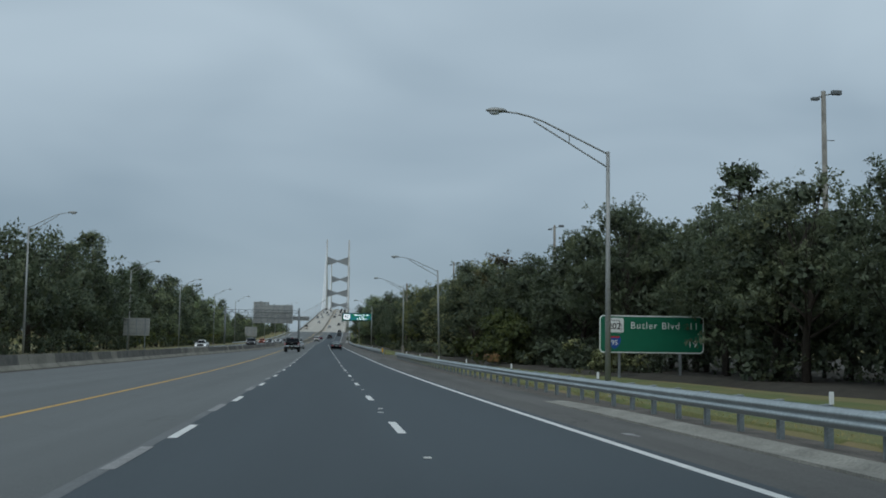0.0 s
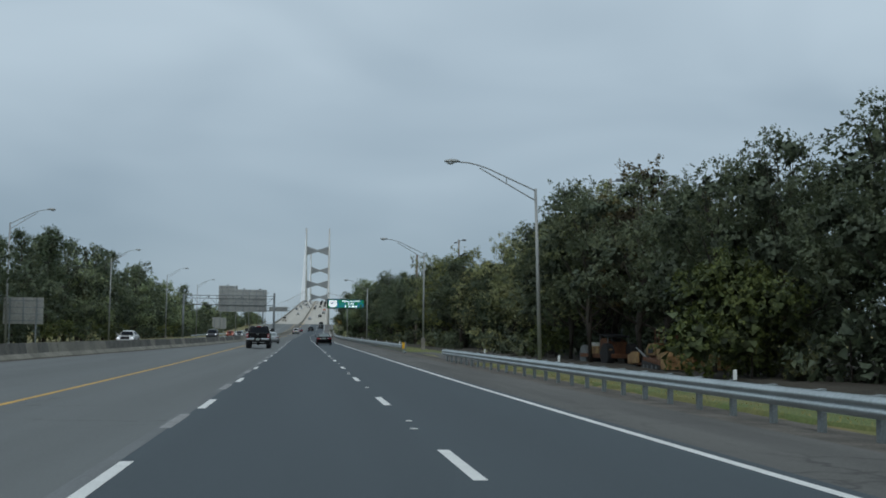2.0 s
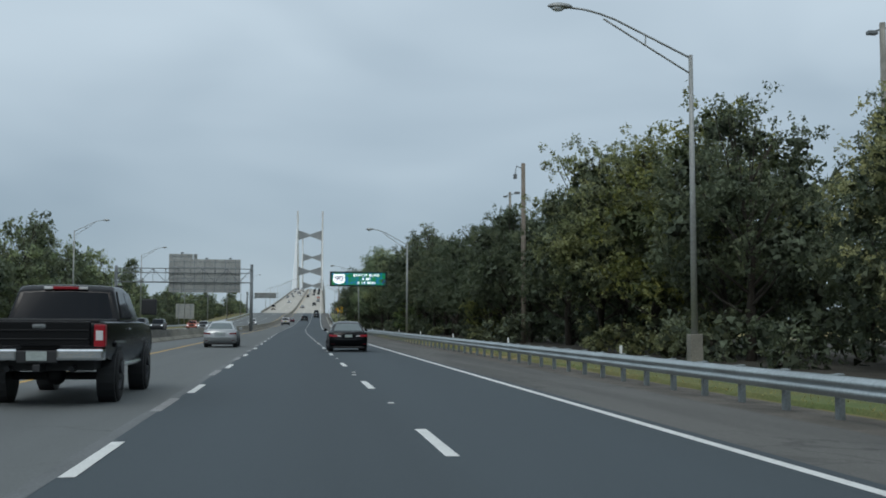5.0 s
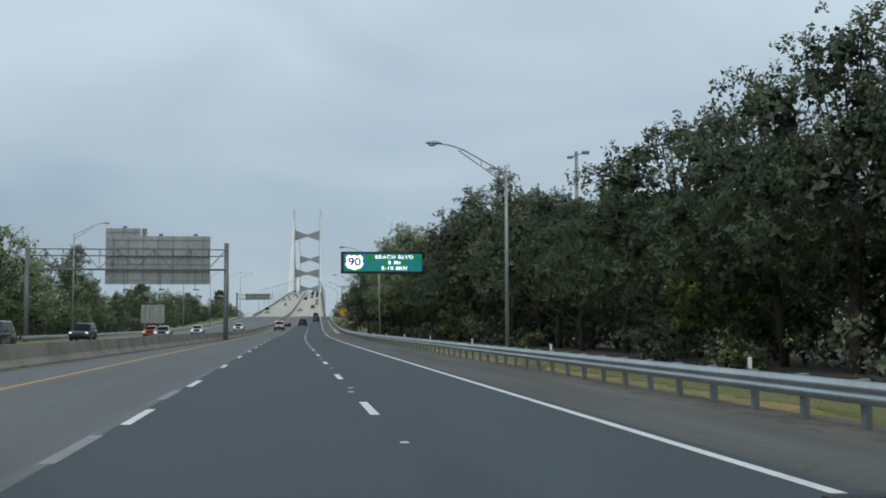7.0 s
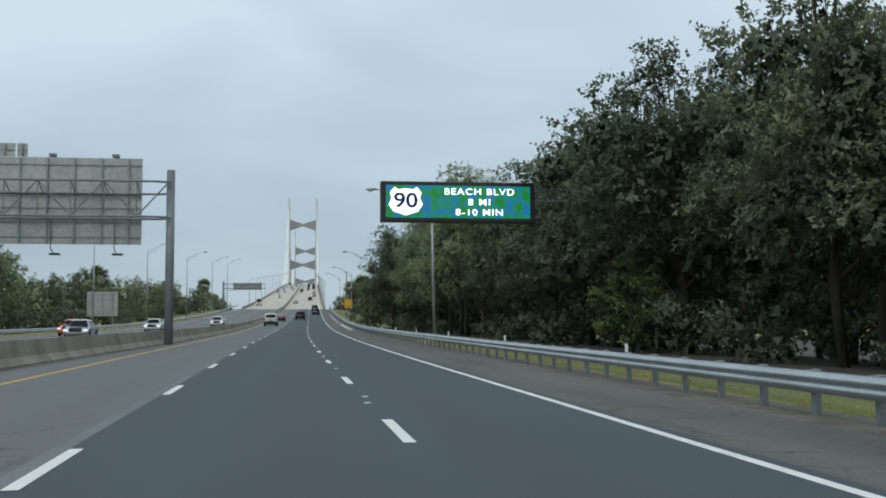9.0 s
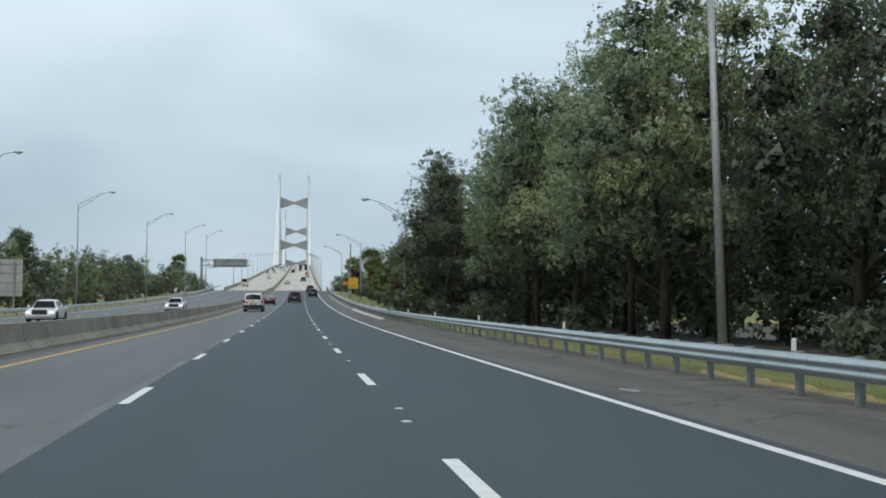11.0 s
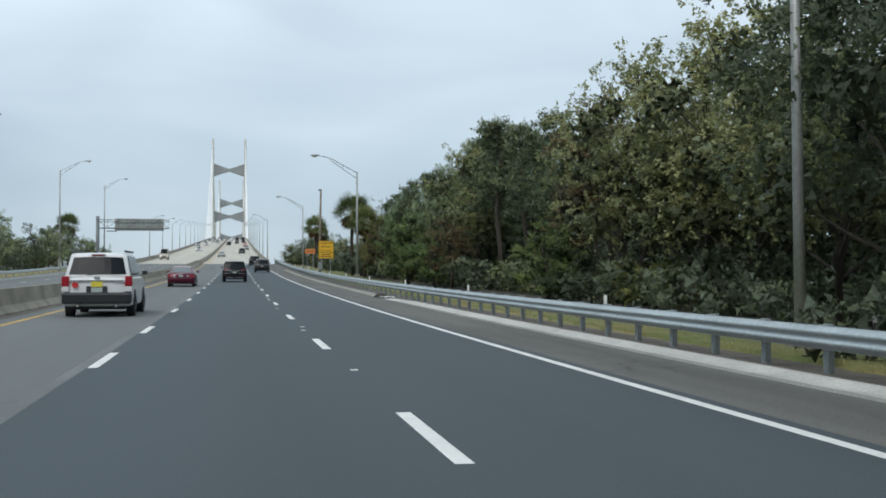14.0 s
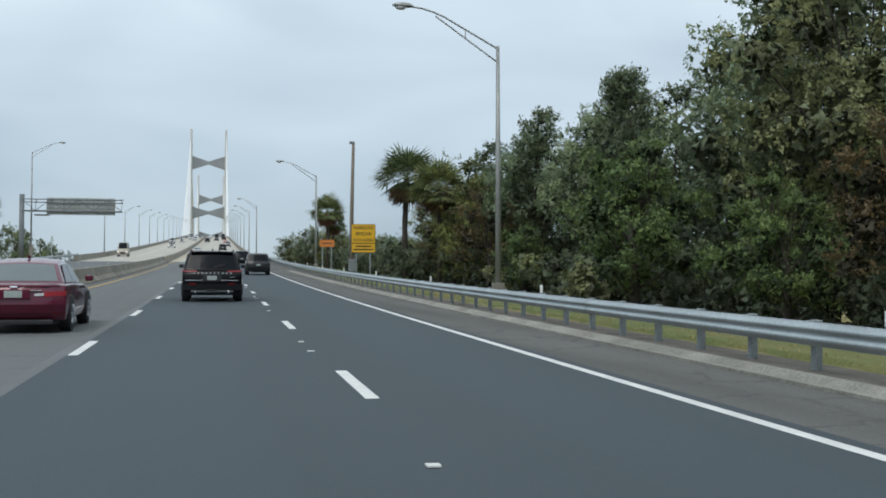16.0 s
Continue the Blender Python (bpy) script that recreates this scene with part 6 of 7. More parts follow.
    for sx in (-1, 1):
        for k in range(panes):
            a0, a1 = k / panes + 0.015, (k + 1) / panes - 0.015
            lo0, lo1 = y0s + (y1s - y0s) * a0, y0s + (y1s - y0s) * a1
            hi0, hi1 = top0 + (top1 - top0) * a0, top0 + (top1 - top0) * a1
            q = [(sx * (cab_w(zs0) + 0.004), lo0, zs0), (sx * (cab_w(zs0) + 0.004), lo1, zs0), (sx * (cab_w(zs1) + 0.006), hi1, zs1), (sx * (cab_w(zs1) + 0.006), hi0, zs1)]
            part("side_window", quad_panel(q if sx > 0 else q[::-1]), CAR_GLASS, cabin, "dark tinted glass")
        # mirrors
        my = cab[-1][0] - 0.35
        big = 0.16 if style == "pickup" else 0.085
        mz = belt + (0.05 if style != "pickup" else 0.12)
        part("mirror", boxed(*sorted((sx * (w + 0.02), sx * (w + 0.04 + big * 1.7))), my, my + 0.14, mz, mz + big * (1.5 if style != "pickup" else 2.0), bevel=0.03), TRIM if style != "sedan" else coat, e, "door mirror")
        part("handle", boxed(*sorted((sx * (w - 0.005), sx * (w + 0.025))), L * 0.42, L * 0.42 + 0.2, belt - 0.17, belt - 0.13, bevel=0.01), CHROME if style == "pickup" else coat, e)
    # wheels
    wy = {"pickup": (1.55, L - 1.05), "sedan": (1.05, L - 0.95), "suv": (1.10, L - 0.95), "van": (1.2, L - 0.9)}[style]
    for y in wy:
        for sx in (-1, 1):
            make_wheel(e, sx * (w - tw / 2 + (0.05 if style == "pickup" else 0.01)), y, r, tw, rims)
            bm = bmesh.new()
            bmesh.ops.create_cone(bm, cap_ends=True, segments=24, radius1=r * 1.13, radius2=r * 1.13, depth=tw * 0.9, matrix=pose(sx * (w - tw * 0.42), y, r + 0.03) @ Matrix.Rotation(radians(90), 4, "Y"))
            part("wheel_arch", bm, TRIM, e)
    # underside and rear
    part("underbody", boxed(-w * 0.8, w * 0.8, 0.35, L - 0.3, sill - 0.08, sill + 0.12, bevel=0.04), TRIM, e)
    lens = TAIL_LIT if lit else TAIL
    if style == "suv":
        patch("bumper", -w * 0.97, w * 0.97, 0.40, 0.60, TRIM, "black bumper", out=0.05)
        for sx in (-1, 1):
            part("exhaust", tubed([(sx * 0.55, -0.02, 0.34), (sx * 0.55, 0.4, 0.34)], 0.04, 8), CHROME, e)
    elif style == "sedan":
        patch("bumper", -w * 0.96, w * 0.96, 0.40, 0.56, coat, out=0.04)
        part("diffuser", boxed(-w * 0.75, w * 0.75, 0.14, 0.3, 0.17, 0.27, bevel=0.03), TRIM, e)
        for sx in (-1, 1):
            x0, x1 = sorted((sx * w * 0.58, sx * w * 0.985))
            patch("tail_light", x0, x1, belt - 0.225, belt - 0.135, lens, "red tail light", slant=0.05)
            x0, x1 = sorted((sx * w * 0.40, sx * w * 0.58))
            patch("reverse_light", x0, x1, belt - 0.20, belt - 0.155, LENS_PALE, "clear lens", slant=0.05)
            x0, x1 = sorted((sx * w * 0.70, sx * w * 0.93))
            patch("reflector", x0, x1, 0.36, 0.39, TAIL, "red reflector")
        patch("trunk_lip", -w * 0.86, w * 0.86, belt + 0.0, belt + 0.035, coat, out=0.03)
    elif style == "van":
        part("bumper", boxed(-w * 0.97, w * 0.97, -0.08, 0.2, 0.42, 0.6, bevel=0.05), TRIM, e)
    if style != "pickup":
        part("plate_recess", boxed(-0.30, 0.30, -0.035, 0.05, 0.66 if style != "suv" else 0.70, 0.84 if style != "suv" else 0.92, bevel=0.01), TRIM if style != "sedan" else coat, e)
        part("licence_plate", boxed(-0.16, 0.16, -0.05, -0.03, 0.69 if style != "suv" else 0.74, 0.82 if style != "suv" else 0.88, bevel=0.004), PLATE, e, "pale licence plate")
    for sx in (-1, 1):
        x0, x1 = sorted((sx * w * 0.66, sx * w * 0.93))
        z = {"pickup": 1.12, "sedan": 0.62, "suv": 0.84, "van": 0.85}[style]
        part("headlight", boxed(x0, x1, L - 0.14, L + 0.005, z - 0.05, z + 0.05, bevel=0.03), HEADLIGHT if front_lit else LENS_PALE, e, "headlight")
    part("grille", boxed(-w * 0.5, w * 0.5, L - 0.1, L + 0.004, 0.50 if style != "pickup" else 0.85, 0.80 if style != "pickup" else 1.2, bevel=0.03), TRIM, e)
    return e


def black_suv(m):
    W, H, L = 1.98, 1.74, 5.0
    e = vehicle("lead_suv", "glossy black three-row suv in the middle lane", "suv", BLACK, L, W, H, m)
    w = W / 2
    belt = H * 0.615
    tail = [(0.10, 0.42), (0.0, 0.60), (0.02, belt - 0.12), (0.10, belt)]
    for sx in (-1, 1):
        x0, x1 = sorted((sx * 0.50, sx * (w - 0.005)))
        part("tail_light", rear_patch(tail, w, 0.13, x0, x1, 0.985, 1.045, 0.012, 0.08, 0.03), TAIL, e, "slim dark red tail light")
        x0, x1 = sorted((sx * 0.52, sx * 0.76))
        part("reflector", rear_patch(tail, w, 0.13, x0, x1, 0.58, 0.63, 0.055), TAIL, e, "red reflector")
        part("roof_rail", boxed(*sorted((sx * 0.70, sx * 0.74)), 0.9, 3.0, 1.71, 1.765, bevel=0.015), TRIM, e)
    part("skid_plate", rear_patch([(0.16, 0.30), (0.10, 0.42)], w, 0.13, -0.70, 0.70, 0.34, 0.39, 0.06), SILVER, e, "silver skid plate")
    part("hitch_cover", boxed(-0.16, 0.16, 0.03, 0.12, 0.37, 0.43, bevel=0.015), TRIM, e)
    for k in range(10):
        part("badge_letter", boxed(-0.62 + k * 0.133, -0.555 + k * 0.133, -0.012, 0.03, 0.935, 0.985, bevel=0.006), CHROME, e, "chrome letter block")
    part("chrome_strip", boxed(-0.86, 0.86, -0.025, 0.03, 0.715, 0.74, bevel=0.006), CHROME, e)
    part("badge_letter", boxed(0.58, 0.74, -0.018, 0.03, 0.83, 0.85, bevel=0.003), CHROME, e)
    part("spoiler", boxed(-0.70, 0.70, 0.30, 0.62, 1.655, 1.70, bevel=0.015), BLACK, e)
    part("wiper", tubed([(0.05, 0.13, 1.16), (0.42, 0.20, 1.28)], 0.015, 5), TRIM, e)
    part("aerial", boxed(-0.03, 0.03, 1.0, 1.15, 1.73, 1.79, bevel=0.01), BLACK, e)
    return e


def white_suv(m):
    W, H, L = 2.0, 1.94, 5.3
    e = vehicle("white_suv", "white full-size suv with grey bumper and yellow plate", "suv", WHITE, L, W, H, m)
    w = W / 2
    for sx in (-1, 1):
        x0, x1 = sorted((sx * (w - 0.20), sx * (w + 0.004)))
        part("tail_light", boxed(x0, x1, -0.02, 0.22, 0.92, 1.22, bevel=0.03), TAIL_LIT, e, "red tail light")
        part("reverse_light", boxed(x0, x1, -0.018, 0.20, 0.76, 0.91, bevel=0.02), LENS_PALE, e, "clear lens")
        part("roof_rail", boxed(*sorted((sx * 0.72, sx * 0.78)), 0.6, 3.2, 1.93, 1.99, bevel=0.015), TRIM, e)
    part("step_bumper", boxed(-w * 1.0, w * 1.0, -0.10, 0.35, 0.40, 0.74, bevel=0.07), GREY, e, "dark grey step bumper")
    part("garnish", boxed(-0.78, 0.78, -0.022, 0.03, 1.06, 1.11, bevel=0.01), CHROME, e)
    part("licence_plate", boxed(-0.16, 0.16, -0.06, -0.03, 0.90, 1.05, bevel=0.004), PLATE_YELLOW, e, "yellow licence plate")
    bm = bmesh.new()
    bmesh.ops.create_cone(bm, cap_ends=True, segments=18, radius1=0.09, radius2=0.09, depth=0.02, matrix=pose(-0.62, -0.02, 0.96, 90))
    part("decal", bm, SIGN_RED, e, "round red decal")
    part("oval_badge", boxed(-0.09, 0.09, -0.03, 0.03, 1.13, 1.20, bevel=0.03), STEEL_DARK, e)
    part("wiper", tubed([(-0.3, 0.12, 1.27), (0.15, 0.13, 1.30)], 0.014, 5), TRIM, e)
    part("high_brake_light", boxed(-0.2, 0.2, 0.36, 0.45, 1.83, 1.87, bevel=0.01), TAIL, e)
    return e


def black_pickup(m):
    W, H, L = 2.05, 2.06, 6.3
    e = vehicle("pickup_truck", "lifted black crew-cab pickup with chrome rear bumper", "pickup", BLACK, L, W, H, m)
    w = W / 2
    for sx in (-1, 1):
        x0, x1 = sorted((sx * (w - 0.17), sx * (w + 0.006)))
        part("tail_light", boxed(x0, x1, 0.03, 0.22, 0.98, 1.34, bevel=0.02), TAIL_LIT, e, "tall red tail light")
        part("reverse_light", boxed(x0 + 0.03, x1 - 0.03, 0.02, 0.1, 1.08, 1.24, bevel=0.01), LENS_PALE, e, "clear lens")
        x0, x1 = sorted((sx * 0.30, sx * (w + 0.01)))
        part("bumper_half", boxed(x0, x1, -0.12, 0.16, 0.76, 0.95, bevel=0.04), CHROME, e, "chrome bumper half")
        x0, x1 = sorted((sx * 0.60, sx * 0.62))
        part("fender_flare", boxed(*sorted((sx * (w - 0.02), sx * (w + 0.05))), 1.0, 2.1, 0.95, 1.05, bevel=0.03), BLACK, e)
        part("exhaust", tubed([(sx * 0.5, 0.1, 0.62), (sx * 0.5, 1.2, 0.62)], 0.05, 8), TRIM, e)
        part("step_bar", tubed([(sx * (w - 0.05), 2.2, 0.62), (sx * (w - 0.05), 4.6, 0.62)], 0.05, 8), CHROME, e)
    part("bumper_middle", boxed(-0.32, 0.32, -0.10, 0.16, 0.72, 0.92, bevel=0.02), TRIM, e)
    part("licence_plate", boxed(-0.16, 0.16, -0.115, -0.10, 0.76, 0.91, bevel=0.004), PLATE, e, "pale licence plate")
    part("tailgate", boxed(-0.80, 0.80, 0.035, 0.12, 0.98, 1.39, bevel=0.02), BLACK, e, "ribbed black tailgate")
    for z in (1.08, 1.22):
        part("tailgate_rib", boxed(-0.78, 0.78, 0.018, 0.06, z, z + 0.035, bevel=0.012), BLACK, e)
    part("bed_cover", boxed(-0.93, 0.93, 0.10, 1.95, 1.38, 1.43, bevel=0.02), TRIM, e)
    part("oval_badge", boxed(-0.11, 0.11, 0.015, 0.06, 1.27, 1.35, bevel=0.035), STEEL_DARK, e)
    part("hitch", boxed(-0.06, 0.06, -0.12, 0.3, 0.58, 0.70, bevel=0.015), TRIM, e)
    part("axle", tubed([(-0.85, 1.55, 0.45), (0.85, 1.55, 0.45)], 0.07, 8), TRIM, e)
    bm = bmesh.new()
    bmesh.ops.create_uvsphere(bm, u_segments=12, v_segments=8, radius=0.17)
    part("differential", bm, TRIM, e, "", pose(0.0, 1.5, 0.46), smooth=True)
    part("high_brake_light", boxed(-0.22, 0.22, 2.10, 2.2, 1.96, 2.01, bevel=0.01), TAIL_LIT, e, "lit brake light above the window")
    for x in (-0.30, 0.30):
        part("cargo_lamp", boxed(x - 0.075, x + 0.075, 2.10, 2.2, 1.96, 2.01, bevel=0.01), LENS_PALE, e, "clear cargo lamp")
    for x in (-0.7, -0.35, 0.0, 0.35, 0.7):
        part("marker_lamp", boxed(x - 0.06, x + 0.06, 3.55, 3.7, 2.04, 2.08, bevel=0.015), TRIM, e)
    return e


black_suv(road_pose(-1.70, 485.3, 0.0))
white_suv(road_pose(-5.62, 424.0, 0.0))
black_pickup(road_pose(-5.70, 160.4, 0.0))
red = vehicle("red_sedan", "dark red four-door sedan with pale alloy wheels", "sedan", RED, 4.85, 1.86, 1.44, road_pose(-5.30, 469.1, 0.0), lit=True, rims=RIM_PALE)
part("chrome_strip", boxed(-0.50, 0.50, 0.0, 0.08, 0.815, 0.832, bevel=0.005), CHROME, red)
part("oval_badge", boxed(-0.075, 0.075, 0.02, 0.09, 0.85, 0.91, bevel=0.028), CHROME, red)
part("aerial", boxed(-0.02, 0.02, 1.75, 1.95, 1.43, 1.50, bevel=0.008), RED, red)
vehicle("dark_sedan", "black four-door sedan following the white edge line", "sedan", BLACK, 4.7, 1.82, 1.46, road_pose(0.95, 195.5, 0.0), lit=True)
vehicle("silver_sedan", "silver compact car in the lane beside the median", "sedan", SILVER, 4.5, 1.78, 1.46, road_pose(-5.6, 204.3, 0.0))
vehicle("dark_pickup", "dark grey compact suv beside the white edge line", "suv", GREY, 5.1, 1.88, 1.75, road_pose(1.7, 537.4, 0.0))
vehicle("dark_suv", "black boxy suv nearing the foot of the bridge", "suv", BLACK, 4.7, 1.9, 1.8, road_pose(1.5, 588.0, 0.0))

# traffic far ahead, climbing the bridge
AHEAD = [("suv", GREY, -0.2, 731), ("suv", SILVER, 1.6, 800), ("sedan", CORAL, 1.7, 880), ("van", GREY, -1.9, 1040), ("sedan", BLACK, -1.9, 960), ("sedan", SILVER, -5.6, 690), ("suv", BLACK, -5.5, 905), ("sedan", WHITE, -5.6, 1090), ("suv", GREY, 1.6, 1130), ("suv", BLACK, 1.5, 985), ("van", GREY, 1.6, 1060), ("sedan", SILVER, -5.7, 985), ("suv", BLACK, -2.0, 1120), ("sedan", WHITE, -5.5, 1160), ("suv", WHITE, 1.6, 1190), ("sedan", GREY, -1.9, 1200)]
for style, coat, o, y in AHEAD:
    vehicle("distant_car", "small car among the traffic climbing the bridge", style, coat, 4.7, 1.85, {"sedan": 1.45, "suv": 1.75, "van": 2.6}[style], road_pose(o, y, 0.01), lit=True, group="traffic on the bridge")
# oncoming traffic
ONCOMING = [("sedan", WHITE, -20.5, 186), ("suv", GREY, -20.8, 309), ("sedan", SILVER, -17.3, 342), ("suv", GREY, -17.3, 262), ("sedan", WHITE, -17.2, 384), ("sedan", WHITE, -13.6, 428), ("sedan", CORAL, -20.6, 356), ("van", TAN, -18.0, 660), ("sedan", WHITE, -14.2, 780), ("suv", SILVER, -18.2, 887), ("sedan", WHITE, -15.3, 912), ("suv", WHITE, -11.2, 960), ("sedan", SILVER, -17.5, 1062), ("sedan", WHITE, -12.0, 1110), ("suv", WHITE, -14.0, 1010), ("sedan", SILVER, -17.8, 985), ("sedan", GREY, -13.9, 1045), ("suv", WHITE, -17.6, 1130), ("sedan", WHITE, -14.1, 1165), ("suv", BLACK, -17.7, 1180), ("sedan", SILVER, -11.0, 1085), ("suv", SILVER, -14.0, 1215)]
for style, coat, o, y in ONCOMING:
    vehicle("oncoming_car", "car with lit headlights on the oncoming carriageway", style, coat, 4.7, 1.85, {"sedan": 1.45, "suv": 1.75, "van": 2.5}[style], road_pose(o, y, 0.03, 180), front_lit=True, group="oncoming traffic")


# ---- old paving machines parked under the trees ----
TARP = mat("pale_tarp", (0.52, 0.52, 0.47), 0.8, vary=0.3, scale=3, fine=18, bump=0.3)


def at_verge(off, y, turn=0):
    p = on_road(off, y)
    return pose(p.x, p.y, ground_z(off, y) + 0.03, 0, 0, turn)


RUST_TAN = mat("weathered_tan_paint", (0.34, 0.215, 0.085), 0.8, vary=0.4, scale=2.2, fine=18, bump=0.3, dark=(0.16, 0.085, 0.038))
RUST_RED = mat("red_brown_rust", (0.17, 0.070, 0.032), 0.9, vary=0.45, scale=3.0, fine=22, bump=0.4, dark=(0.09, 0.042, 0.024))


def slab(pts, x0, x1):
    """A solid of side outline (y, z) between two widths."""
    bm = bmesh.new()
    a = [bm.verts.new((x0, y, z)) for y, z in pts]
    b = [bm.verts.new((x1, y, z)) for y, z in pts]
    bm.faces.new(a)
    bm.faces.new(b[::-1])
    for k in range(len(a)):
        bm.faces.new((a[k], b[k], b[(k + 1) % len(a)], a[(k + 1) % len(a)]))
    bmesh.ops.recalc_face_normals(bm, faces=bm.faces)
    bmesh.ops.bevel(bm, geom=list(bm.edges), offset=0.03, segments=2, profile=0.6, affect="EDGES", clamp_overlap=True)
    return bm


def drum_of(r, width, x, y, segments=24):
    bm = bmesh.new()
    bmesh.ops.create_cone(bm, cap_ends=True, segments=segments, radius1=r, radius2=r, depth=width, matrix=pose(x, y, r) @ Matrix.Rotation(radians(90), 4, "Y"))
    bmesh.ops.bevel(bm, geom=[e for e in bm.edges if len(e.link_faces) == 2 and e.calc_face_angle() > 0.8], offset=0.04, segments=2, affect="EDGES")
    return bm


def road_roller(m):
    e = thing("road_roller", "old tan road roller with a rusty cab parked under the trees", "road roller", m)
    part("drum", drum_of(0.62, 1.7, 0, 2.4), STEEL_DARK, e, "dark steel drum")
    for x in (-0.72, 0.72):
        part("tyre", drum_of(0.66, 0.42, x, -1.3, 20), TYRE, e)
        part("drum_yoke", boxed(x * 1.25 - 0.06, x * 1.25 + 0.06, 0.9, 2.6, 0.52, 0.74, bevel=0.02), RUST_RED, e)
    part("frame", boxed(-0.75, 0.75, -2.0, 1.2, 0.48, 0.72, bevel=0.04), RUST_RED, e)
    part("hood", slab([(0.2, 0.72), (2.6, 0.72), (2.65, 0.92), (2.45, 1.12), (0.2, 1.16)], -0.68, 0.68), RUST_TAN, e, "tan engine hood")
    part("hood_cover", slab([(0.25, 1.17), (2.42, 1.13), (2.25, 1.30), (1.4, 1.38), (0.3, 1.36)], -0.60, 0.60), TARP, e, "flaking pale hood cover")
    part("cab_block", slab([(-0.95, 0.55), (0.2, 0.55), (0.2, 1.50), (-0.2, 1.62), (-0.95, 1.40)], -0.62, 0.62), RUST_RED, e, "rust-brown operator's stand")
    part("side_tank", boxed(-0.86, -0.62, -1.9, -0.7, 0.62, 1.02, bevel=0.08), RUST_TAN, e)
    part("canopy", slab([(-1.2, 1.66), (0.25, 1.82), (0.25, 1.87), (-1.2, 1.71)], -0.7, 0.7), TRIM, e, "dark sagging canopy sheet")
    for x, y in ((-0.62, -1.1), (0.62, -1.1), (-0.62, 0.15), (0.62, 0.15)):
        part("canopy_post", tubed([(x, y, 0.7), (x, y, 1.72 + (y + 1.2) * 0.1)], 0.025, 6), STEEL_DARK, e)
    part("seat", boxed(-0.24, 0.24, -0.9, -0.45, 1.38, 1.60, bevel=0.05), TRIM, e)
    part("exhaust", tubed([(0.42, -0.6, 1.2), (0.42, -0.6, 2.05), (0.42, -0.75, 2.15)], 0.045, 8), STEEL_DARK, e)
    part("headlight", drum_of(0.09, 0.08, -0.64, 0.35, 12), LENS_PALE, e, "", pose(0, 0, 0.9))


def paver(m):
    e = thing("paving_machine", "rusty tan paving machine with handrails parked under the trees", "paving machine", m)
    for x in (-0.95, 0.95):
        part("crawler_track", slab([(-1.9, 0.30), (-1.65, 0.02), (1.65, 0.02), (1.95, 0.32), (1.7, 0.60), (-1.7, 0.60)], x - 0.19, x + 0.19), TRIM, e)
        for y in (-1.3, -0.45, 0.45, 1.3):
            part("track_roller", drum_of(0.17, 0.42, x, y, 14), STEEL_DARK, e, "", pose(0, 0, 0.10))
        side = 1 if x > 0 else -1
        part("hopper_wing", slab([(1.9, 0.45), (4.3, 0.40), (4.4, 0.82), (3.2, 1.02), (1.9, 1.0)], *sorted((x * 1.28, x * 1.28 + side * 0.07))), RUST_TAN, e, "tan hopper wing")
        part("hydraulic_cylinder", tubed([(x * 1.1, 1.2, 0.75), (x * 1.3, 2.4, 1.2)], [0.06, 0.035], 8), STEEL_DARK, e)
        for y in (-1.9, -1.1, -0.3):
            part("rail_post", tubed([(x, y, 1.30), (x, y, 2.02)], 0.025, 6), RUST_RED, e)
        for z in (1.65, 2.02):
            part("handrail", tubed([(x, -1.95, z), (x, -0.25, z)], 0.024, 6), RUST_RED, e)
        part("tow_arm", slab([(-3.6, 0.35), (0.6, 0.62), (0.6, 0.80), (-3.6, 0.58)], *sorted((x * 1.32, x * 1.32 + side * 0.1))), RUST_RED, e)
        part("screed_box", slab([(-4.6, 0.25), (-3.5, 0.25), (-3.5, 0.95), (-4.3, 1.02), (-4.6, 0.85)], *sorted((x * 0.25, x * 1.55))), RUST_TAN, e, "tan screed box")
    part("push_roller", drum_of(0.16, 1.8, 0, 4.45, 14), STEEL_DARK, e, "", pose(0, 0, 0.2))
    part("hopper_floor", boxed(-1.15, 1.15, 1.8, 4.25, 0.36, 0.46, bevel=0.02), RUST_RED, e)
    part("chassis", boxed(-0.75, 0.75, -2.2, 1.95, 0.45, 0.85, bevel=0.05), RUST_RED, e)
    part("engine_box", slab([(-0.2, 0.85), (1.7, 0.85), (1.75, 1.12), (1.3, 1.38), (-0.2, 1.42)], -0.92, 0.92), RUST_TAN, e, "tan engine housing")
    for k in range(5):
        part("louvre", boxed(-0.945, -0.92, 0.3 + k * 0.2, 0.42 + k * 0.2, 0.95, 1.25, bevel=0.006), TRIM, e)
    part("platform", boxed(-1.02, 1.02, -2.0, -0.25, 1.22, 1.30, bevel=0.015), RUST_RED, e)
    part("side_cabinet", slab([(-2.1, 0.62), (-0.7, 0.62), (-0.7, 1.2), (-2.1, 1.2)], -1.0, -0.75), RUST_TAN, e)
    part("console", slab([(-0.62, 1.30), (-0.35, 1.30), (-0.35, 1.72), (-0.62, 1.80)], -0.5, 0.5), RUST_RED, e)
    for x in (-0.55, 0.55):
        part("seat", boxed(x - 0.22, x + 0.22, -1.5, -1.1, 1.32, 1.58, bevel=0.05), TRIM, e)
        part("seat_back", boxed(x - 0.22, x + 0.22, -1.62, -1.50, 1.50, 2.0, bevel=0.04), TRIM, e)
    part("exhaust", tubed([(0.3, 0.5, 1.4), (0.3, 0.5, 2.35), (0.3, 0.38, 2.45)], 0.05, 8), STEEL_DARK, e)
    part("step_ladder", tubed([(-1.1, -2.3, 0.15), (-1.1, -2.3, 1.3)], 0.025, 6), STEEL_DARK, e)


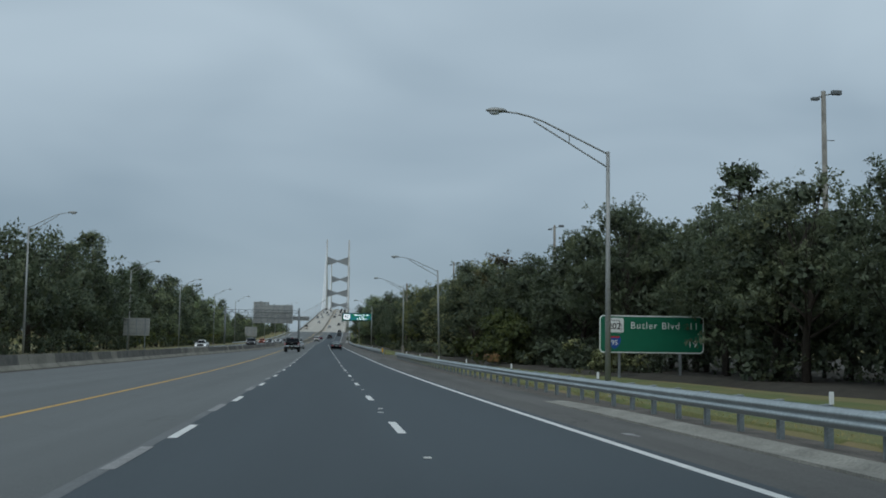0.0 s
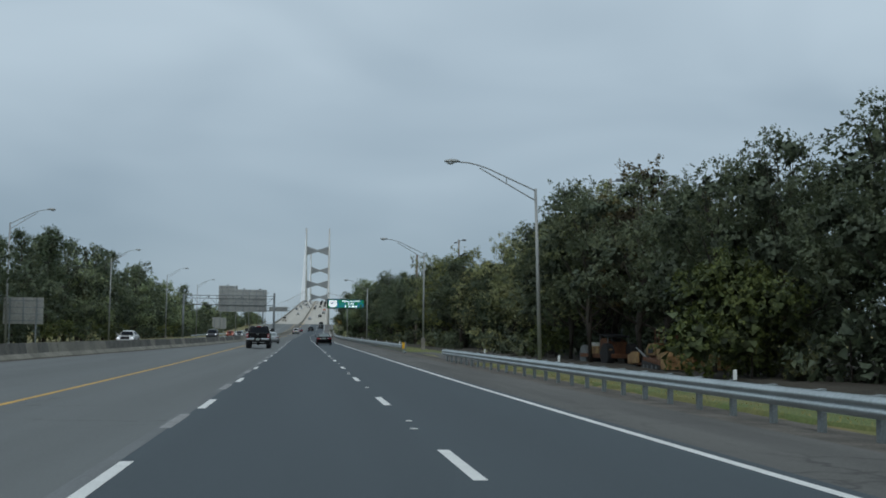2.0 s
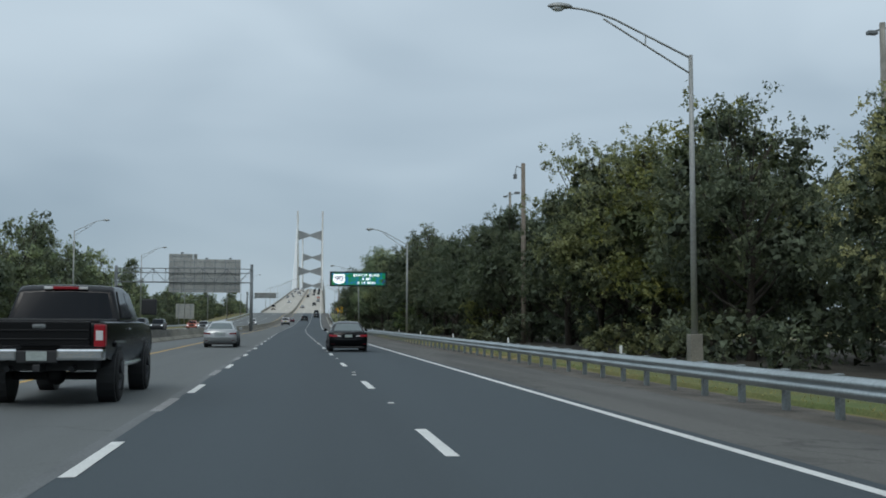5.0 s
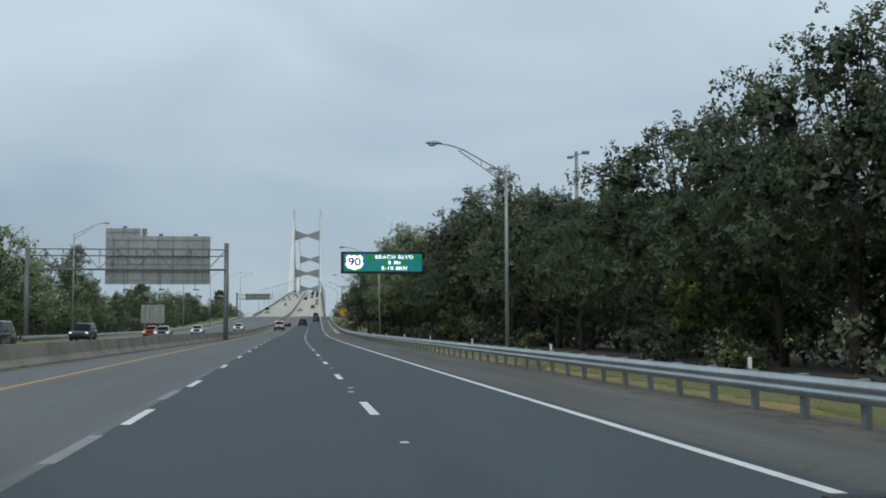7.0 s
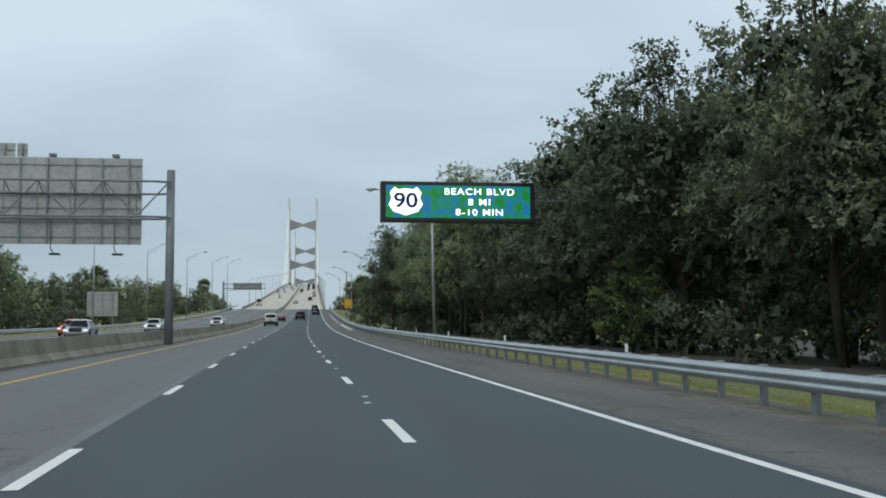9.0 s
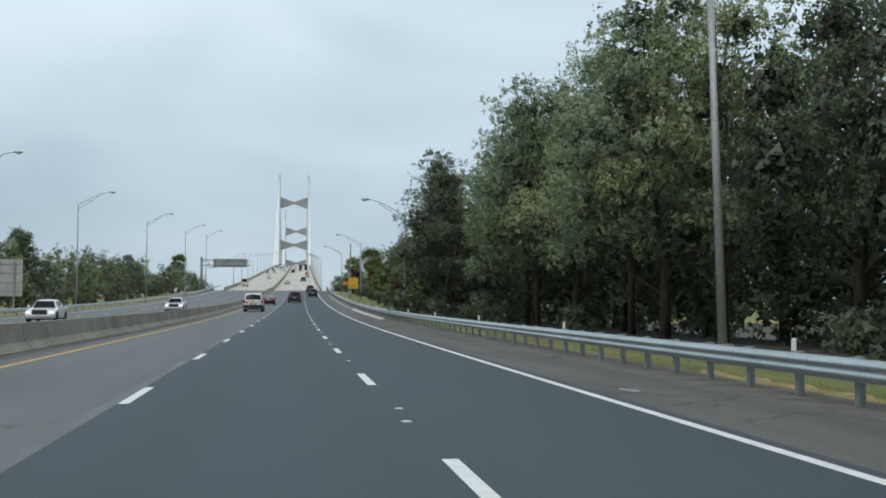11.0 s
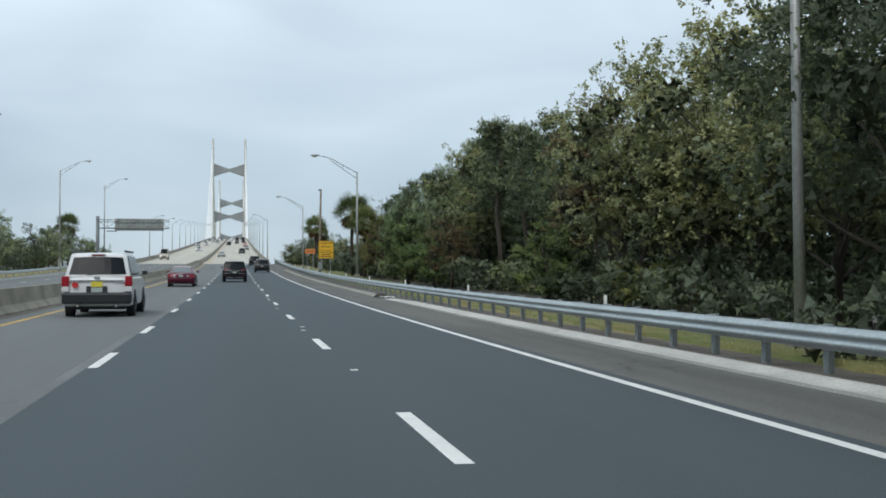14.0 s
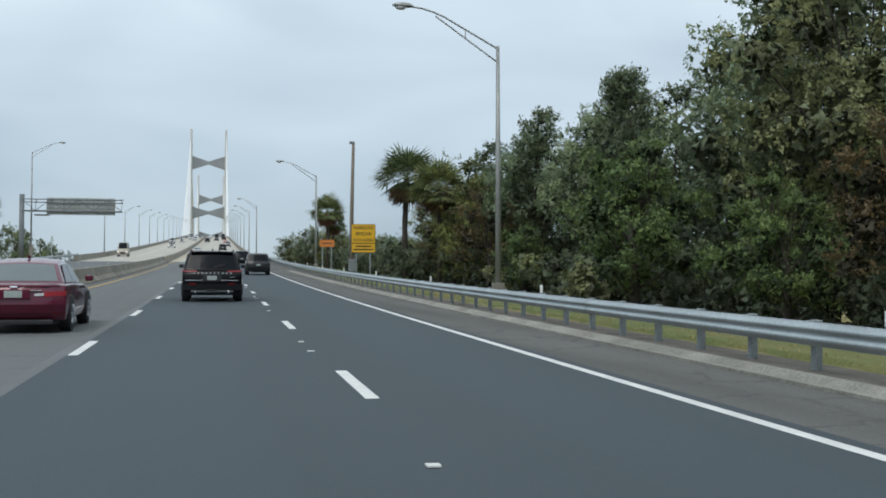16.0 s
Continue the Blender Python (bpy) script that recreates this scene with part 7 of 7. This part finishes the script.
road_roller(at_verge(15.9, 120.8, 6))
paver(at_verge(15.6, 108.8, -4))

# paint marks and grit on the shoulder
def splash(seed, length, width):
    rng = random.Random(seed)
    pts = []
    for k in range(14):
        a = 2 * math.pi * k / 14
        q = rng.uniform(0.45, 1.0)
        pts.append((math.cos(a) * width * q, math.sin(a) * length * q, 0))
    return mesh_of("paint_mark", pts, [tuple(range(14))], PAINT_WORN)


for k, (o, y) in enumerate(((4.35, 141.8), (3.96, 19.4), (4.04, 322.5), (3.95, 385.3), (3.9, 444.0))):
    child("paint_mark", splash(k, 0.55, 0.16), shoulder, road_pose(o, y, -0.006, 10 - k * 4), "ragged worn white paint mark")


def stone(seed, size):
    bm = bmesh.new()
    bmesh.ops.create_icosphere(bm, subdivisions=2, radius=1)
    for v in bm.verts:
        v.co = Vector((v.co.x * size * 1.4, v.co.y * size * 0.8, v.co.z * size * 0.55)) * (0.85 + 0.4 * noise.noise(v.co * 1.7 + Vector((seed, 0, 0))))
    me = bpy.data.meshes.new("stone")
    bm.to_mesh(me)
    bm.free()
    me.materials.append(CONCRETE)
    return me


for k, (o, y, q) in enumerate(((10.4, 151.8, 0.42), (11.0, 152.3, 0.25), (9.7, 143.0, 0.15), (7.6, 35.0, 0.1), (8.2, 146.0, 0.12))):
    tagged(new("stone", stone(k, q)), "pale rough lump of broken concrete in the grass", "stone", "rubble in the verge").matrix_basis = at_verge(o, y, k * 40) @ pose(0, 0, q * 0.35)


def kerb_debris():
    """Torn turf, plastic and grit washed against the gap in the kerb."""
    e = thing("roadside_debris", "heap of torn turf, plastic and grit against the kerb", "debris", road_pose(5.45, 444.4, -0.01))
    rng = np.random.default_rng(91)
    blobs = [(rng.normal() * 0.18, rng.normal() * 0.8, 0.015, 0.20, 0.5, 0.025) for k in range(7)]
    child("turf", cloud_mesh("turf", leaf_cloud(rng, blobs, 2200, 0.055, spray=6), TURF_MATTED), e, label="dark matted turf")
    for k, (x, y, q, m) in enumerate(((0.15, -0.9, 0.30, TARP), (0.05, -1.35, 0.34, TARP), (0.2, -1.75, 0.22, SIGN_WHITE), (-0.3, 0.4, 0.16, TARP), (0.1, -0.4, 0.22, TARP_GREEN))):
        bm = bmesh.new()
        bmesh.ops.create_grid(bm, x_segments=5, y_segments=5, size=q)
        for v in bm.verts:
            v.co = Vector((v.co.x * 0.55, v.co.y, 0.03 + 0.05 * noise.noise(v.co * 6 + Vector((k * 3.1, 0, 0))) + 0.02))
        bmesh.ops.solidify(bm, geom=bm.faces[:], thickness=0.008)
        part("plastic_scrap", bm, m, e, "", pose(x, y, 0.0, 0, 0, k * 50))


TURF_MATTED = leaf_mat("matted_turf", (0.120, 0.112, 0.090), (0.060, 0.056, 0.046))
TARP_GREEN = mat("green_plastic", (0.16, 0.34, 0.25), 0.6, vary=0.3, scale=4, fine=18, bump=0.2)
kerb_debris()

SEAM_TAR = mat("tar_seam", (0.038, 0.045, 0.051), 0.7, vary=0.3, scale=2, fine=20, bump=0.1)
for y, o, w in ((438.2, 1.9, 2.0), (384.5, 1.6, 2.2)):
    a, b, c = on_road(o - w / 2, y - 0.45), on_road(o, y), on_road(o + w / 2, y + 0.45)
    wide = Vector((0, 0.05, 0))
    up = Vector((0, 0, 0.004))
    child("tar_seam", mesh_of("tar_seam", [a - wide * 0.4 + up, b - wide + up, c - wide * 0.4 + up, c + wide * 0.4 + up, b + wide + up, a + wide * 0.4 + up], [(0, 1, 4, 5), (1, 2, 3, 4)], SEAM_TAR), road, label="thin dark tar seam across the lane")
